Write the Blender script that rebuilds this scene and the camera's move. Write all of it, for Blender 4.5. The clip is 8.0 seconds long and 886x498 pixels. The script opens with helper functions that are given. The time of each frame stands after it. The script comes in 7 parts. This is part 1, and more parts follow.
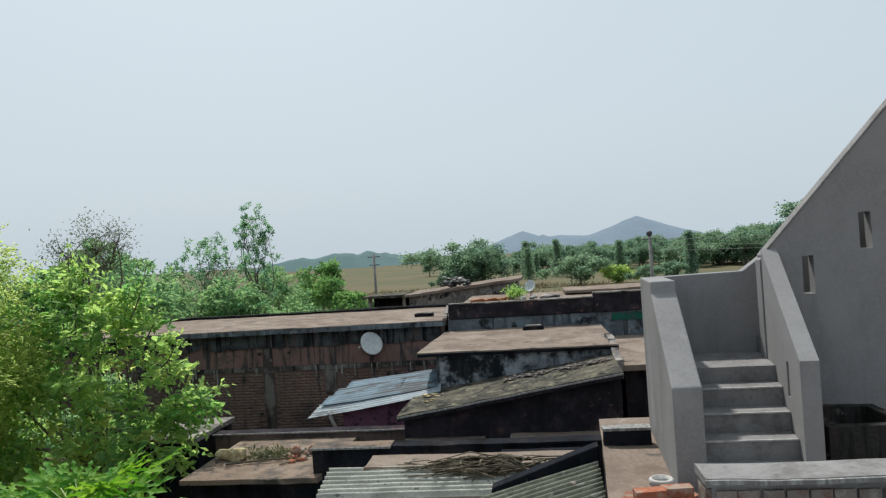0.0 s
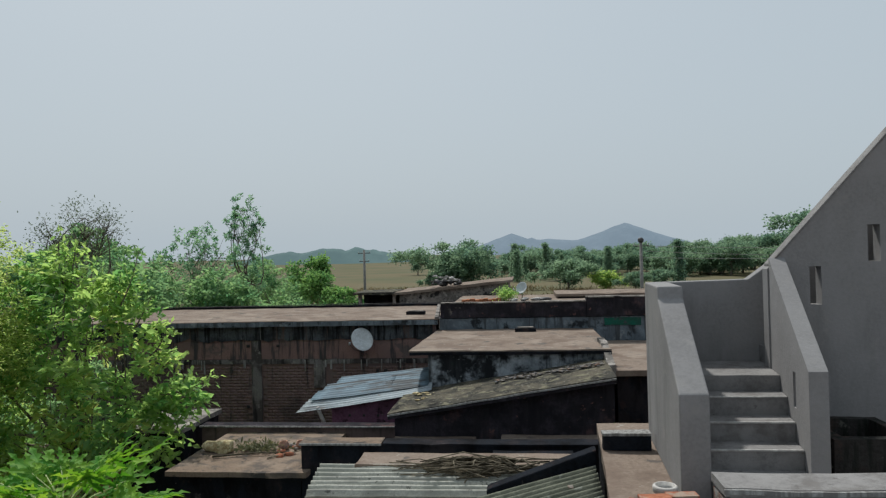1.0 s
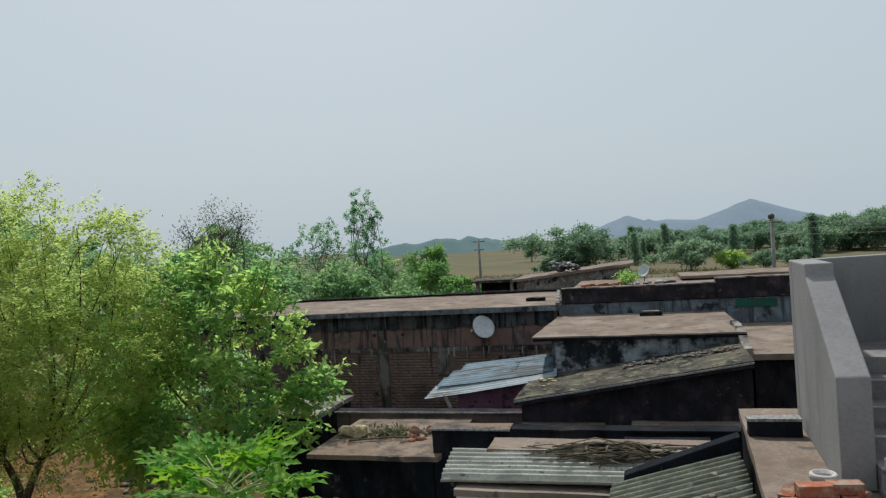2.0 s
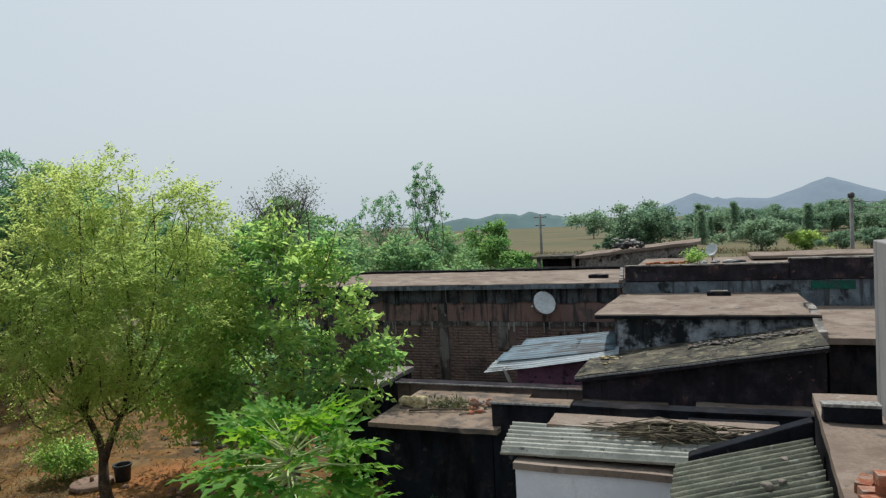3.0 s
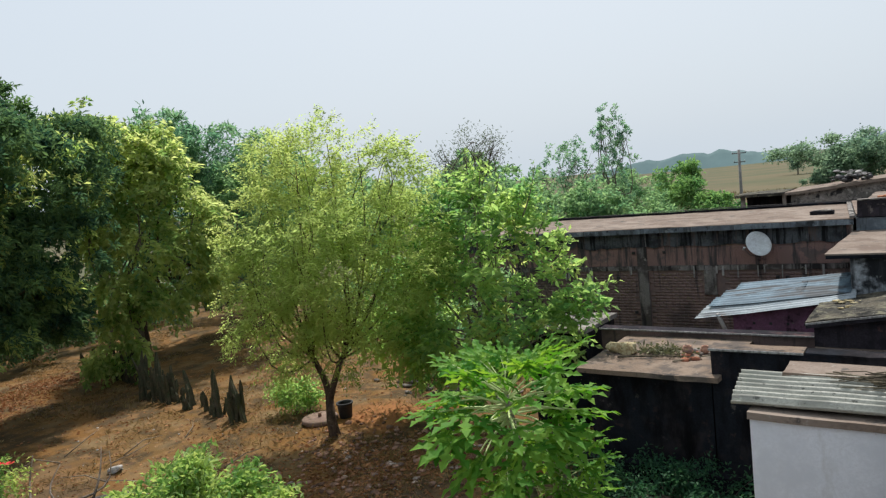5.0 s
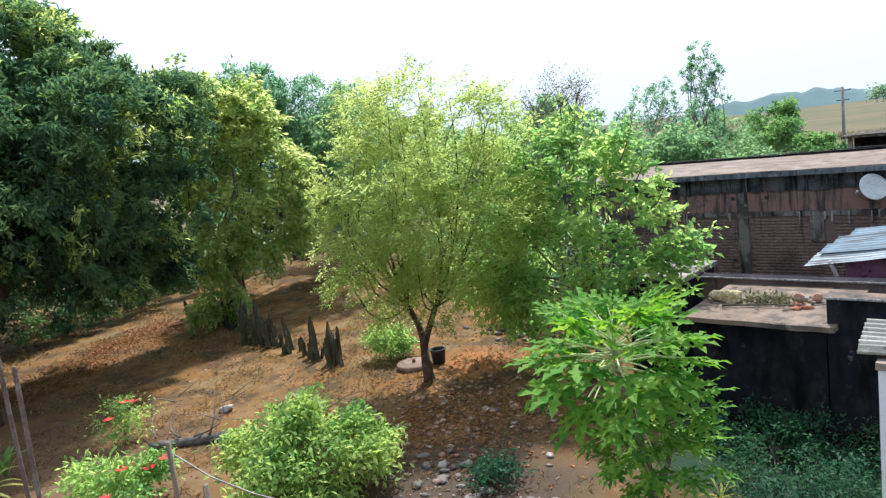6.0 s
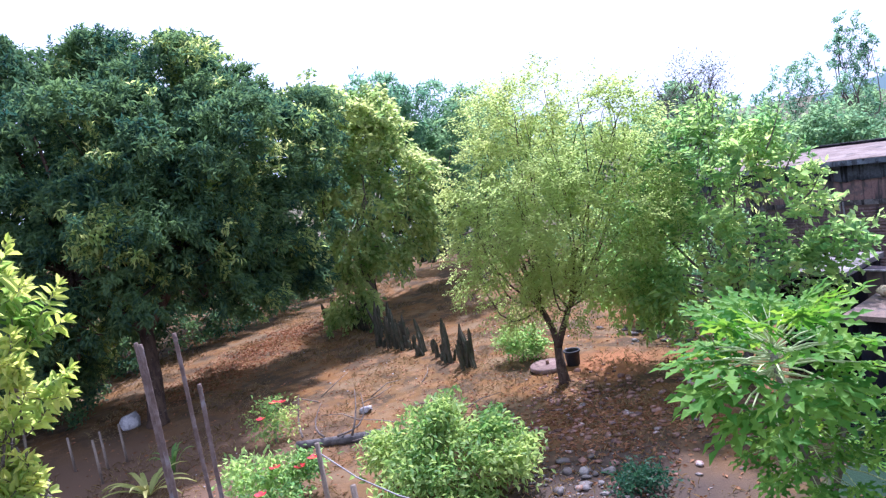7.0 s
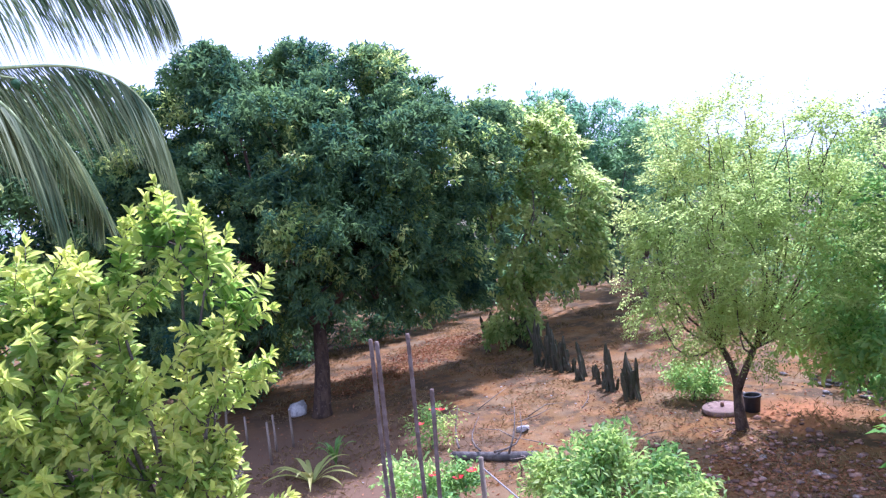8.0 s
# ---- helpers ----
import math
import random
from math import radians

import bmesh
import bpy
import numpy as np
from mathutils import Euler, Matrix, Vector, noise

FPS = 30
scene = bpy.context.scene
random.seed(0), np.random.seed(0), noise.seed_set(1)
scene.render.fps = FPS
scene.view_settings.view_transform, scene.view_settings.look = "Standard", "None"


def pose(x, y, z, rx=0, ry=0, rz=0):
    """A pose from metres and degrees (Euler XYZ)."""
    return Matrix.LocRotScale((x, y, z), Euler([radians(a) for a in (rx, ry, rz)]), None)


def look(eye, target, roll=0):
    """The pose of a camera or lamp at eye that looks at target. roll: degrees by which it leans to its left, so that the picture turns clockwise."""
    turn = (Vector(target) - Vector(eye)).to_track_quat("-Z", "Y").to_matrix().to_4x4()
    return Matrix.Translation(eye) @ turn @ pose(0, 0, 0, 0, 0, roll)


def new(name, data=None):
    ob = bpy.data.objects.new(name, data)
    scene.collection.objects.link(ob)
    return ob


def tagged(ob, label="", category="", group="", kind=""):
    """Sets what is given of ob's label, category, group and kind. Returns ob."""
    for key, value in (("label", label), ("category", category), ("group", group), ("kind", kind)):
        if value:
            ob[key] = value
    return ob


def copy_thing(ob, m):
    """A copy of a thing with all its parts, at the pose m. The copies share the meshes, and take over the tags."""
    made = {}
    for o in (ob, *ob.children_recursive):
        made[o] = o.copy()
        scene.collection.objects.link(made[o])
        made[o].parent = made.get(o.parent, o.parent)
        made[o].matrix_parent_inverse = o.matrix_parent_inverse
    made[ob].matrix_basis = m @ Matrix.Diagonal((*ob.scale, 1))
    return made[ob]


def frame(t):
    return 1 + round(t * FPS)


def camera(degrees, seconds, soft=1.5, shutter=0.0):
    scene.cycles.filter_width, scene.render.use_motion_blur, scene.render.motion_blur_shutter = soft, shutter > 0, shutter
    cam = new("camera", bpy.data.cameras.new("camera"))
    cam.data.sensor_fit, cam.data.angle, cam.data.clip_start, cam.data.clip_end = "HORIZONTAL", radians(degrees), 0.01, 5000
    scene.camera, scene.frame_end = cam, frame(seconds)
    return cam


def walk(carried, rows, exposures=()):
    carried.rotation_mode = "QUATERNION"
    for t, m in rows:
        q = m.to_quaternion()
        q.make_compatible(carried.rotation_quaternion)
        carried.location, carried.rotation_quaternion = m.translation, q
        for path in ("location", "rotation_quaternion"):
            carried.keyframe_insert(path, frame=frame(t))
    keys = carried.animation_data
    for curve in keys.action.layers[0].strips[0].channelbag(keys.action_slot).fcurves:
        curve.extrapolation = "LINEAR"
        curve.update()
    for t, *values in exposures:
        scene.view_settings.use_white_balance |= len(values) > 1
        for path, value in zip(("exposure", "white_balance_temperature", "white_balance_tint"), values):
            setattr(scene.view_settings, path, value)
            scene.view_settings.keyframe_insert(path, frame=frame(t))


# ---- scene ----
cam = camera(65.7, 8.0, soft=1.3)
PATH = [
    (0, (-0.033, -0.455, 5.857), (-0.301, 1.527, 5.874), -3.7),
    (0.5, (-0.126, -0.402, 5.838), (-0.443, 1.573, 5.874), -0.8),
    (1, (-0.22, -0.378, 5.835), (-0.455, 1.608, 5.849), -1.5),
    (1.5, (-0.308, -0.468, 5.839), (-0.706, 1.492, 5.849), -3.0),
    (3, (-0.419, -0.465, 5.817), (-1.144, 1.398, 5.747), -2.8),
    (3.5, (-0.445, -0.525, 5.81), (-1.291, 1.285, 5.717), -2.6),
    (4, (-0.53, -0.484, 5.789), (-1.543, 1.235, 5.656), -2.0),
    (4.5, (-0.687, -0.471, 5.764), (-1.79, 1.19, 5.619), -3.9),
    (6, (-1.267, -0.788, 5.787), (-2.618, 0.656, 5.489), -7.2),
    (6.5, (-1.328, -0.824, 5.824), (-2.771, 0.522, 5.499), -7.3),
    (7, (-1.475, -0.839, 5.869), (-3.066, 0.348, 5.621), -10.4),
    (7.5, (-1.692, -0.933, 5.877), (-3.458, -0.02, 5.662), -8.4),
    (8, (-1.89, -1.104, 5.889), (-3.709, -0.284, 5.756), -6.8),
]
walk(cam, [(t, look(eye, target, roll)) for t, eye, target, roll in PATH],
     exposures=[(0.0, 0.06, 6400, 8), (0.25, -0.18, 6400, 8), (0.5, -0.28, 6400, 8), (1.2, -0.24, 6400, 8), (3.0, -0.01, 6450, 9), (4.5, 0.19, 6500, 11), (5.7, 0.43, 6300, 12), (6.0, 0.86, 6000, 13), (6.2, 1.02, 5800, 24), (6.5, 1.13, 5320, 33), (7.0, 1.16, 5200, 37), (8.0, 1.31, 5000, 41)])

# ---- daylight: high hazy sun ahead of the terrace ----
SUN_TURN, SUN_UP = 25.0, 57.0      # degrees left of +y, degrees above the horizon
sun_way = Vector((-math.sin(radians(SUN_TURN)) * math.cos(radians(SUN_UP)), math.cos(radians(SUN_TURN)) * math.cos(radians(SUN_UP)), math.sin(radians(SUN_UP))))
world = bpy.data.worlds.new("hazy_sky")
scene.world = world
world.use_nodes = True
wt = world.node_tree
wt.nodes.clear()
sky = wt.nodes.new("ShaderNodeTexSky")
sky.sky_type = 'NISHITA'
sky.sun_disc = False
sky.sun_elevation = radians(SUN_UP)
sky.sun_rotation = radians(-SUN_TURN)
sky.air_density, sky.dust_density, sky.ozone_density = 1.2, 7.0, 1.5
haze = wt.nodes.new("ShaderNodeMix")
haze.data_type = 'RGBA'
haze.inputs[0].default_value = 0.88
haze.inputs[7].default_value = (4.38, 4.97, 5.46, 1)
back = wt.nodes.new("ShaderNodeBackground")
back.inputs["Strength"].default_value = 0.135
wo = wt.nodes.new("ShaderNodeOutputWorld")
wt.links.new(sky.outputs[0], haze.inputs[6])
wt.links.new(haze.outputs[2], back.inputs["Color"])
wt.links.new(back.outputs[0], wo.inputs["Surface"])
sun = new("sun", bpy.data.lights.new("sun", 'SUN'))
sun.data.energy, sun.data.angle, sun.data.color = 4.2, radians(2.5), (1.0, 0.97, 0.915)
sun.matrix_world = look(sun_way * 50, (0, 0, 0))

# ---- materials ----
def material(name, base, layers=(), rough=0.9, bump=0.4, metal=0.0, island=0.0, each=0.0, fine=30.0, grit=0.16, placed=False):
    """A base colour under layers of (colour, scale, threshold, softness[, stretch]): patches, stains, streaks and specks of noise.
    island and each: how far brightness differs from piece to piece; placed: the pattern runs on over pieces that share a mesh."""
    m = bpy.data.materials.new(name)
    m.use_nodes = True
    nt = m.node_tree
    b = nt.nodes["Principled BSDF"]
    b.inputs["Roughness"].default_value, b.inputs["Metallic"].default_value = rough, metal
    b.inputs["Specular IOR Level"].default_value = 0.08 if rough > 0.8 else 0.4
    tc = nt.nodes.new("ShaderNodeTexCoord")
    place = nt.nodes.new("ShaderNodeNewGeometry")
    def noisy(scale, detail, stretch=None, shift=0.0):
        n = nt.nodes.new("ShaderNodeTexNoise")
        n.inputs["Scale"].default_value, n.inputs["Detail"].default_value, n.inputs["Roughness"].default_value = scale, detail, 0.66
        mp = nt.nodes.new("ShaderNodeMapping")
        mp.inputs["Scale"].default_value = stretch or (1, 1, 1)
        mp.inputs["Location"].default_value = (shift, shift * 0.7, shift * 1.3)
        nt.links.new(place.outputs["Position"] if placed else tc.outputs["Object"], mp.inputs["Vector"])
        nt.links.new(mp.outputs[0], n.inputs["Vector"])
        return n.outputs["Fac"]
    def between(src, lo, hi):
        r = nt.nodes.new("ShaderNodeMapRange")
        r.interpolation_type = 'SMOOTHSTEP'
        r.inputs["From Min"].default_value, r.inputs["From Max"].default_value = lo, hi
        nt.links.new(src, r.inputs["Value"])
        return r.outputs[0]
    grain = noisy(fine, 5)
    x = nt.nodes.new("ShaderNodeMix")
    x.data_type = 'RGBA'
    x.inputs[6].default_value, x.inputs[7].default_value = (*[(1 + grit * 0.7) * v for v in base], 1), (*[(1 - grit * 1.5) * v for v in base], 1)
    nt.links.new(between(grain, 0.35, 0.7), x.inputs[0])
    col, relief = x.outputs[2], grain
    for i, (c, scale, edge, soft, *stretch) in enumerate(layers):
        f = noisy(scale, 9, stretch[0] if stretch else None, 3.7 * i + 1)
        x = nt.nodes.new("ShaderNodeMix")
        x.data_type = 'RGBA'
        x.inputs[7].default_value = (*c, 1)
        nt.links.new(col, x.inputs[6])
        nt.links.new(between(f, edge - soft, edge + soft), x.inputs[0])
        col = x.outputs[2]
        if i == 0:
            ad = nt.nodes.new("ShaderNodeMath")
            nt.links.new(f, ad.inputs[0])
            nt.links.new(grain, ad.inputs[1])
            relief = ad.outputs[0]
    if island or each:
        if island:
            g = nt.nodes.new("ShaderNodeNewGeometry")
            rnd, amount = g.outputs["Random Per Island"], island
        else:
            g = nt.nodes.new("ShaderNodeObjectInfo")
            rnd, amount = g.outputs["Random"], each
        hv = nt.nodes.new("ShaderNodeHueSaturation")
        r = nt.nodes.new("ShaderNodeMapRange")
        r.inputs["To Min"].default_value, r.inputs["To Max"].default_value = 1 - amount, 1 + amount
        nt.links.new(rnd, r.inputs["Value"])
        nt.links.new(r.outputs[0], hv.inputs["Value"])
        nt.links.new(col, hv.inputs["Color"])
        col = hv.outputs["Color"]
    nt.links.new(col, b.inputs["Base Color"])
    if bump:
        bp = nt.nodes.new("ShaderNodeBump")
        bp.inputs["Strength"].default_value, bp.inputs["Distance"].default_value = bump, 0.02
        nt.links.new(relief, bp.inputs["Height"])
        nt.links.new(bp.outputs[0], b.inputs["Normal"])
    return m


def leaf_material(name, c1, c2, through_light=0.35, rough=0.5, spread=0.35, shine=0.35, each=0.0):
    """Leaves: colour by leaf and by clump, light through the blade."""
    m = bpy.data.materials.new(name)
    m.use_nodes = True
    nt = m.node_tree
    b, out = nt.nodes["Principled BSDF"], nt.nodes["Material Output"]
    b.inputs["Roughness"].default_value = rough
    b.inputs["Specular IOR Level"].default_value = shine
    g = nt.nodes.new("ShaderNodeNewGeometry")
    tc = nt.nodes.new("ShaderNodeTexCoord")
    n = nt.nodes.new("ShaderNodeTexNoise")
    n.inputs["Scale"].default_value, n.inputs["Detail"].default_value = 0.9, 3
    nt.links.new(tc.outputs["Object"], n.inputs["Vector"])
    ad = nt.nodes.new("ShaderNodeMath")
    ad.operation = 'MULTIPLY_ADD'
    ad.inputs[1].default_value = spread * 2
    nt.links.new(g.outputs["Random Per Island"], ad.inputs[0])
    sh = nt.nodes.new("ShaderNodeMath")
    sh.operation = 'MULTIPLY_ADD'
    sh.inputs[1].default_value, sh.inputs[2].default_value = 2.2, -0.6 - spread
    nt.links.new(n.outputs["Fac"], sh.inputs[0])
    if each:                               # tree by tree
        oi = nt.nodes.new("ShaderNodeObjectInfo")
        ev = nt.nodes.new("ShaderNodeMath")
        ev.operation = 'MULTIPLY_ADD'
        ev.inputs[1].default_value = each
        nt.links.new(oi.outputs["Random"], ev.inputs[0])
        nt.links.new(sh.outputs[0], ev.inputs[2])
        nt.links.new(ev.outputs[0], ad.inputs[2])
    else:
        nt.links.new(sh.outputs[0], ad.inputs[2])
    cl = nt.nodes.new("ShaderNodeClamp")
    nt.links.new(ad.outputs[0], cl.inputs[0])
    x = nt.nodes.new("ShaderNodeMix")
    x.data_type = 'RGBA'
    x.inputs[6].default_value, x.inputs[7].default_value = (*c1, 1), (*c2, 1)
    nt.links.new(cl.outputs[0], x.inputs[0])
    nt.links.new(x.outputs[2], b.inputs["Base Color"])
    tr = nt.nodes.new("ShaderNodeBsdfTranslucent")
    hs = nt.nodes.new("ShaderNodeHueSaturation")
    hs.inputs["Saturation"].default_value, hs.inputs["Value"].default_value, hs.inputs["Hue"].default_value = 1.1, 1.5, 0.485
    nt.links.new(x.outputs[2], hs.inputs["Color"])
    nt.links.new(hs.outputs[0], tr.inputs["Color"])
    ms = nt.nodes.new("ShaderNodeMixShader")
    ms.inputs[0].default_value = through_light
    nt.links.new(b.outputs[0], ms.inputs[1])
    nt.links.new(tr.outputs[0], ms.inputs[2])
    nt.links.new(ms.outputs[0], out.inputs["Surface"])
    return m


DOWN = (6.0, 6.0, 0.5)                 # stretches noise into streaks that run down a wall
GREY_PLASTER = material("grey_cement_plaster", (0.232, 0.226, 0.226), [((0.265, 0.259, 0.259), 1.1, 0.52, 0.14), ((0.195, 0.190, 0.190), 1.0, 0.6, 0.1, (2.300, 2.300, 0.552)), ((0.267, 0.258, 0.250), 3.0, 0.63, 0.08)], 0.92, 0.22, grit=0.07)
STEP_CEMENT = material("worn_step_cement", (0.194, 0.187, 0.184), [((0.234, 0.227, 0.223), 2.2, 0.52, 0.1), ((0.149, 0.140, 0.135), 2.8, 0.58, 0.07), ((0.117, 0.110, 0.104), 16.0, 0.66, 0.04)], 0.9, 0.4)
NOSING = material("pale_cement_edge", (0.40, 0.39, 0.375), [((0.30, 0.29, 0.28), 7.0, 0.52, 0.08)], 0.92, 0.3)
ROOF_CEMENT = material("sunbaked_roof_cement", (0.205, 0.162, 0.132), [((0.25, 0.205, 0.17), 0.8, 0.54, 0.08), ((0.155, 0.118, 0.096), 1.5, 0.54, 0.07), ((0.105, 0.093, 0.084), 2.4, 0.60, 0.035), ((0.30, 0.275, 0.245), 6.0, 0.66, 0.03), ((0.10, 0.088, 0.080), 15.0, 0.67, 0.04)], 0.94, 0.5)
OLD_ROOF = material("grimy_roof_cement", (0.185, 0.138, 0.104), [((0.23, 0.178, 0.138), 0.9, 0.54, 0.08), ((0.105, 0.088, 0.076), 1.7, 0.54, 0.07), ((0.06, 0.054, 0.05), 3.0, 0.60, 0.04), ((0.26, 0.225, 0.19), 7.0, 0.66, 0.03)], 0.95, 0.6)
SLAB_EDGE = material("weathered_slab_cement", (0.26, 0.235, 0.215), [((0.14, 0.13, 0.12), 1.9, 0.5, 0.06), ((0.36, 0.335, 0.31), 3.2, 0.58, 0.04), ((0.035, 0.034, 0.034), 2.6, 0.57, 0.04), ((0.02, 0.02, 0.02), 11.0, 0.62, 0.04)], 0.94, 0.6)
BLACK_WALL = material("mildew_black_plaster", (0.013, 0.0155, 0.021), [((0.026, 0.023, 0.026), 0.9, 0.53, 0.06), ((0.085, 0.076, 0.072), 1.5, 0.645, 0.02), ((0.036, 0.027, 0.028), 3.4, 0.61, 0.03), ((0.005, 0.005, 0.006), 1.2, 0.54, 0.12, (2.0, 2.0, 0.7)), ((0.12, 0.11, 0.105), 7.0, 0.70, 0.015)], 0.95, 0.7)
BLUE_WALL = material("mouldy_bluish_limewash", (0.30, 0.33, 0.36), [((0.20, 0.225, 0.25), 1.8, 0.52, 0.08), ((0.016, 0.018, 0.021), 1.3, 0.515, 0.06), ((0.03, 0.033, 0.037), 1.0, 0.58, 0.08, DOWN), ((0.22, 0.235, 0.24), 4.5, 0.65, 0.02)], 0.94, 0.5)
BAND_WALL = material("grey_blue_limewash_band", (0.169, 0.203, 0.231), [((0.106, 0.125, 0.144), 1.6, 0.5, 0.08), ((0.213, 0.231, 0.244), 1.4, 0.60, 0.03), ((0.027, 0.031, 0.035), 2.2, 0.58, 0.05), ((0.062, 0.069, 0.075), 1.0, 0.56, 0.06, DOWN)], 0.94, 0.5)
UPPER_WALL = material("dull_red_wash", (0.225, 0.145, 0.130), [((0.180, 0.122, 0.112), 0.8, 0.52, 0.08), ((0.119, 0.098, 0.094), 1.7, 0.58, 0.05), ((0.056, 0.053, 0.055), 1.0, 0.56, 0.07, DOWN), ((0.250, 0.213, 0.188), 6.0, 0.68, 0.02)], 0.95, 0.4)
HOUSE_WALL = material("mortar_stained_wall", (0.182, 0.130, 0.117), [((0.137, 0.108, 0.103), 1.1, 0.5, 0.08), ((0.065, 0.060, 0.061), 1.0, 0.61, 0.08, DOWN)], 0.95, 0.5)
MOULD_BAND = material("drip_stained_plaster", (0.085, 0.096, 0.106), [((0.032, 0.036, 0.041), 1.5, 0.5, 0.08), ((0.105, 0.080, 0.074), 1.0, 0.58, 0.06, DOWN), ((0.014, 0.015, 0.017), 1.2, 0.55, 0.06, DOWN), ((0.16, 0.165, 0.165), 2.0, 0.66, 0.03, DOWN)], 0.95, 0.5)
LIME_DRIP = material("white_lime_drip", (0.30, 0.30, 0.29), [((0.16, 0.155, 0.15), 4.0, 0.5, 0.1, DOWN)], 0.94, 0.3)
HOUSE_COLUMN = material("stained_cement_band", (0.169, 0.163, 0.156), [((0.069, 0.062, 0.060), 1.8, 0.5, 0.07), ((0.027, 0.026, 0.027), 1.0, 0.54, 0.06, DOWN), ((0.213, 0.200, 0.188), 5.0, 0.62, 0.03)], 0.94, 0.5)
BRICK = material("old_red_brick", (0.192, 0.138, 0.124), [((0.163, 0.117, 0.109), 0.9, 0.52, 0.08), ((0.072, 0.062, 0.062), 1.0, 0.60, 0.07, DOWN), ((0.085, 0.068, 0.065), 0.7, 0.55, 0.07), ((0.195, 0.176, 0.156), 4.0, 0.67, 0.02)], 0.94, 0.6, island=0.09)
FRESH_BRICK = material("fired_red_brick", (0.31, 0.125, 0.075), [((0.26, 0.09, 0.052), 8.0, 0.52, 0.08), ((0.30, 0.23, 0.185), 7.0, 0.56, 0.06)], 0.92, 0.5, each=0.25, placed=True)
PARAPET_BRICK = material("mortar_smeared_brick", (0.17, 0.082, 0.062), [((0.12, 0.066, 0.052), 9.0, 0.5, 0.08), ((0.20, 0.175, 0.155), 4.0, 0.49, 0.07, (1, 1, 0.5)), ((0.28, 0.26, 0.24), 13.0, 0.6, 0.04)], 0.94, 0.6, each=0.18, placed=True)
TROUGH_BRICK = material("stained_brown_brick_plaster", (0.040, 0.038, 0.036), [((0.065, 0.046, 0.040), 1.4, 0.54, 0.06), ((0.02, 0.022, 0.019), 2.4, 0.52, 0.08, DOWN), ((0.10, 0.095, 0.085), 5.0, 0.66, 0.03)], 0.95, 0.7)
DARK_RED_WALL = material("dark_reddish_mouldy_wall", (0.044, 0.039, 0.048), [((0.098, 0.059, 0.059), 0.9, 0.57, 0.06), ((0.018, 0.017, 0.021), 1.8, 0.49, 0.09), ((0.125, 0.112, 0.105), 2.1, 0.655, 0.02), ((0.026, 0.024, 0.028), 1.0, 0.55, 0.08, DOWN), ((0.131, 0.072, 0.066), 6.0, 0.66, 0.03)], 0.95, 0.7)
WHITEWASH = material("bluish_whitewash", (0.72, 0.76, 0.82), [((0.64, 0.68, 0.74), 1.4, 0.54, 0.1), ((0.56, 0.58, 0.60), 1.2, 0.66, 0.08, (2, 2, 0.7)), ((0.45, 0.44, 0.42), 8.0, 0.70, 0.03)], 0.9, 0.06, grit=0.05)
PURPLE = material("faded_purple_limewash", (0.175, 0.085, 0.14), [((0.12, 0.062, 0.095), 2.0, 0.5, 0.08), ((0.03, 0.02, 0.025), 2.4, 0.58, 0.05), ((0.17, 0.13, 0.14), 6.0, 0.65, 0.03)], 0.94, 0.4)
TIN = material("galvanised_tin_sheet", (0.33, 0.375, 0.40), [((0.24, 0.28, 0.305), 1.6, 0.52, 0.1), ((0.14, 0.15, 0.16), 1.0, 0.58, 0.05, (0.5, 5, 5)), ((0.20, 0.13, 0.09), 5.0, 0.66, 0.03)], 0.72, 0.25, metal=0.15)
DARK_TIN = material("dulled_tin_sheet", (0.123, 0.187, 0.234), [((0.085, 0.128, 0.162), 1.6, 0.52, 0.1), ((0.051, 0.060, 0.068), 1.0, 0.55, 0.05, (0.5, 5, 5)), ((0.136, 0.085, 0.060), 5.0, 0.66, 0.03)], 0.72, 0.25, metal=0.15)
ASBESTOS = material("cement_fibre_sheet", (0.41, 0.41, 0.365), [((0.29, 0.295, 0.26), 1.9, 0.52, 0.08), ((0.24, 0.24, 0.215), 1.0, 0.58, 0.06, (0.6, 7, 7)), ((0.12, 0.12, 0.11), 9.0, 0.63, 0.04)], 0.94, 0.35)
OLD_ASBESTOS = material("grimy_fibre_sheet", (0.175, 0.182, 0.142), [((0.115, 0.122, 0.095), 2.2, 0.5, 0.08), ((0.085, 0.09, 0.072), 1.0, 0.57, 0.06, (0.6, 7, 7)), ((0.21, 0.22, 0.19), 5.0, 0.63, 0.03)], 0.95, 0.45)
LICHEN_ROOF = material("lichened_sloping_roof", (0.098, 0.088, 0.068), [((0.048, 0.046, 0.040), 1.6, 0.5, 0.06), ((0.16, 0.15, 0.105), 4.0, 0.57, 0.04), ((0.020, 0.020, 0.018), 3.0, 0.58, 0.04), ((0.26, 0.25, 0.22), 15.0, 0.63, 0.03)], 0.96, 0.8)
STONE = material("grey_field_stone", (0.22, 0.20, 0.18), [((0.14, 0.12, 0.105), 4.0, 0.5, 0.08), ((0.22, 0.125, 0.08), 3.0, 0.6, 0.05)], 0.93, 0.5, island=0.4)
PALE_STONE = material("pale_stone", (0.44, 0.42, 0.40), [((0.24, 0.23, 0.22), 5.0, 0.52, 0.08)], 0.93, 0.4, island=0.3)
PINK_CEMENT = material("pinkish_cement", (0.245, 0.170, 0.136), [((0.184, 0.126, 0.102), 3.0, 0.5, 0.08), ((0.286, 0.224, 0.190), 7.0, 0.62, 0.05)], 0.94, 0.4)
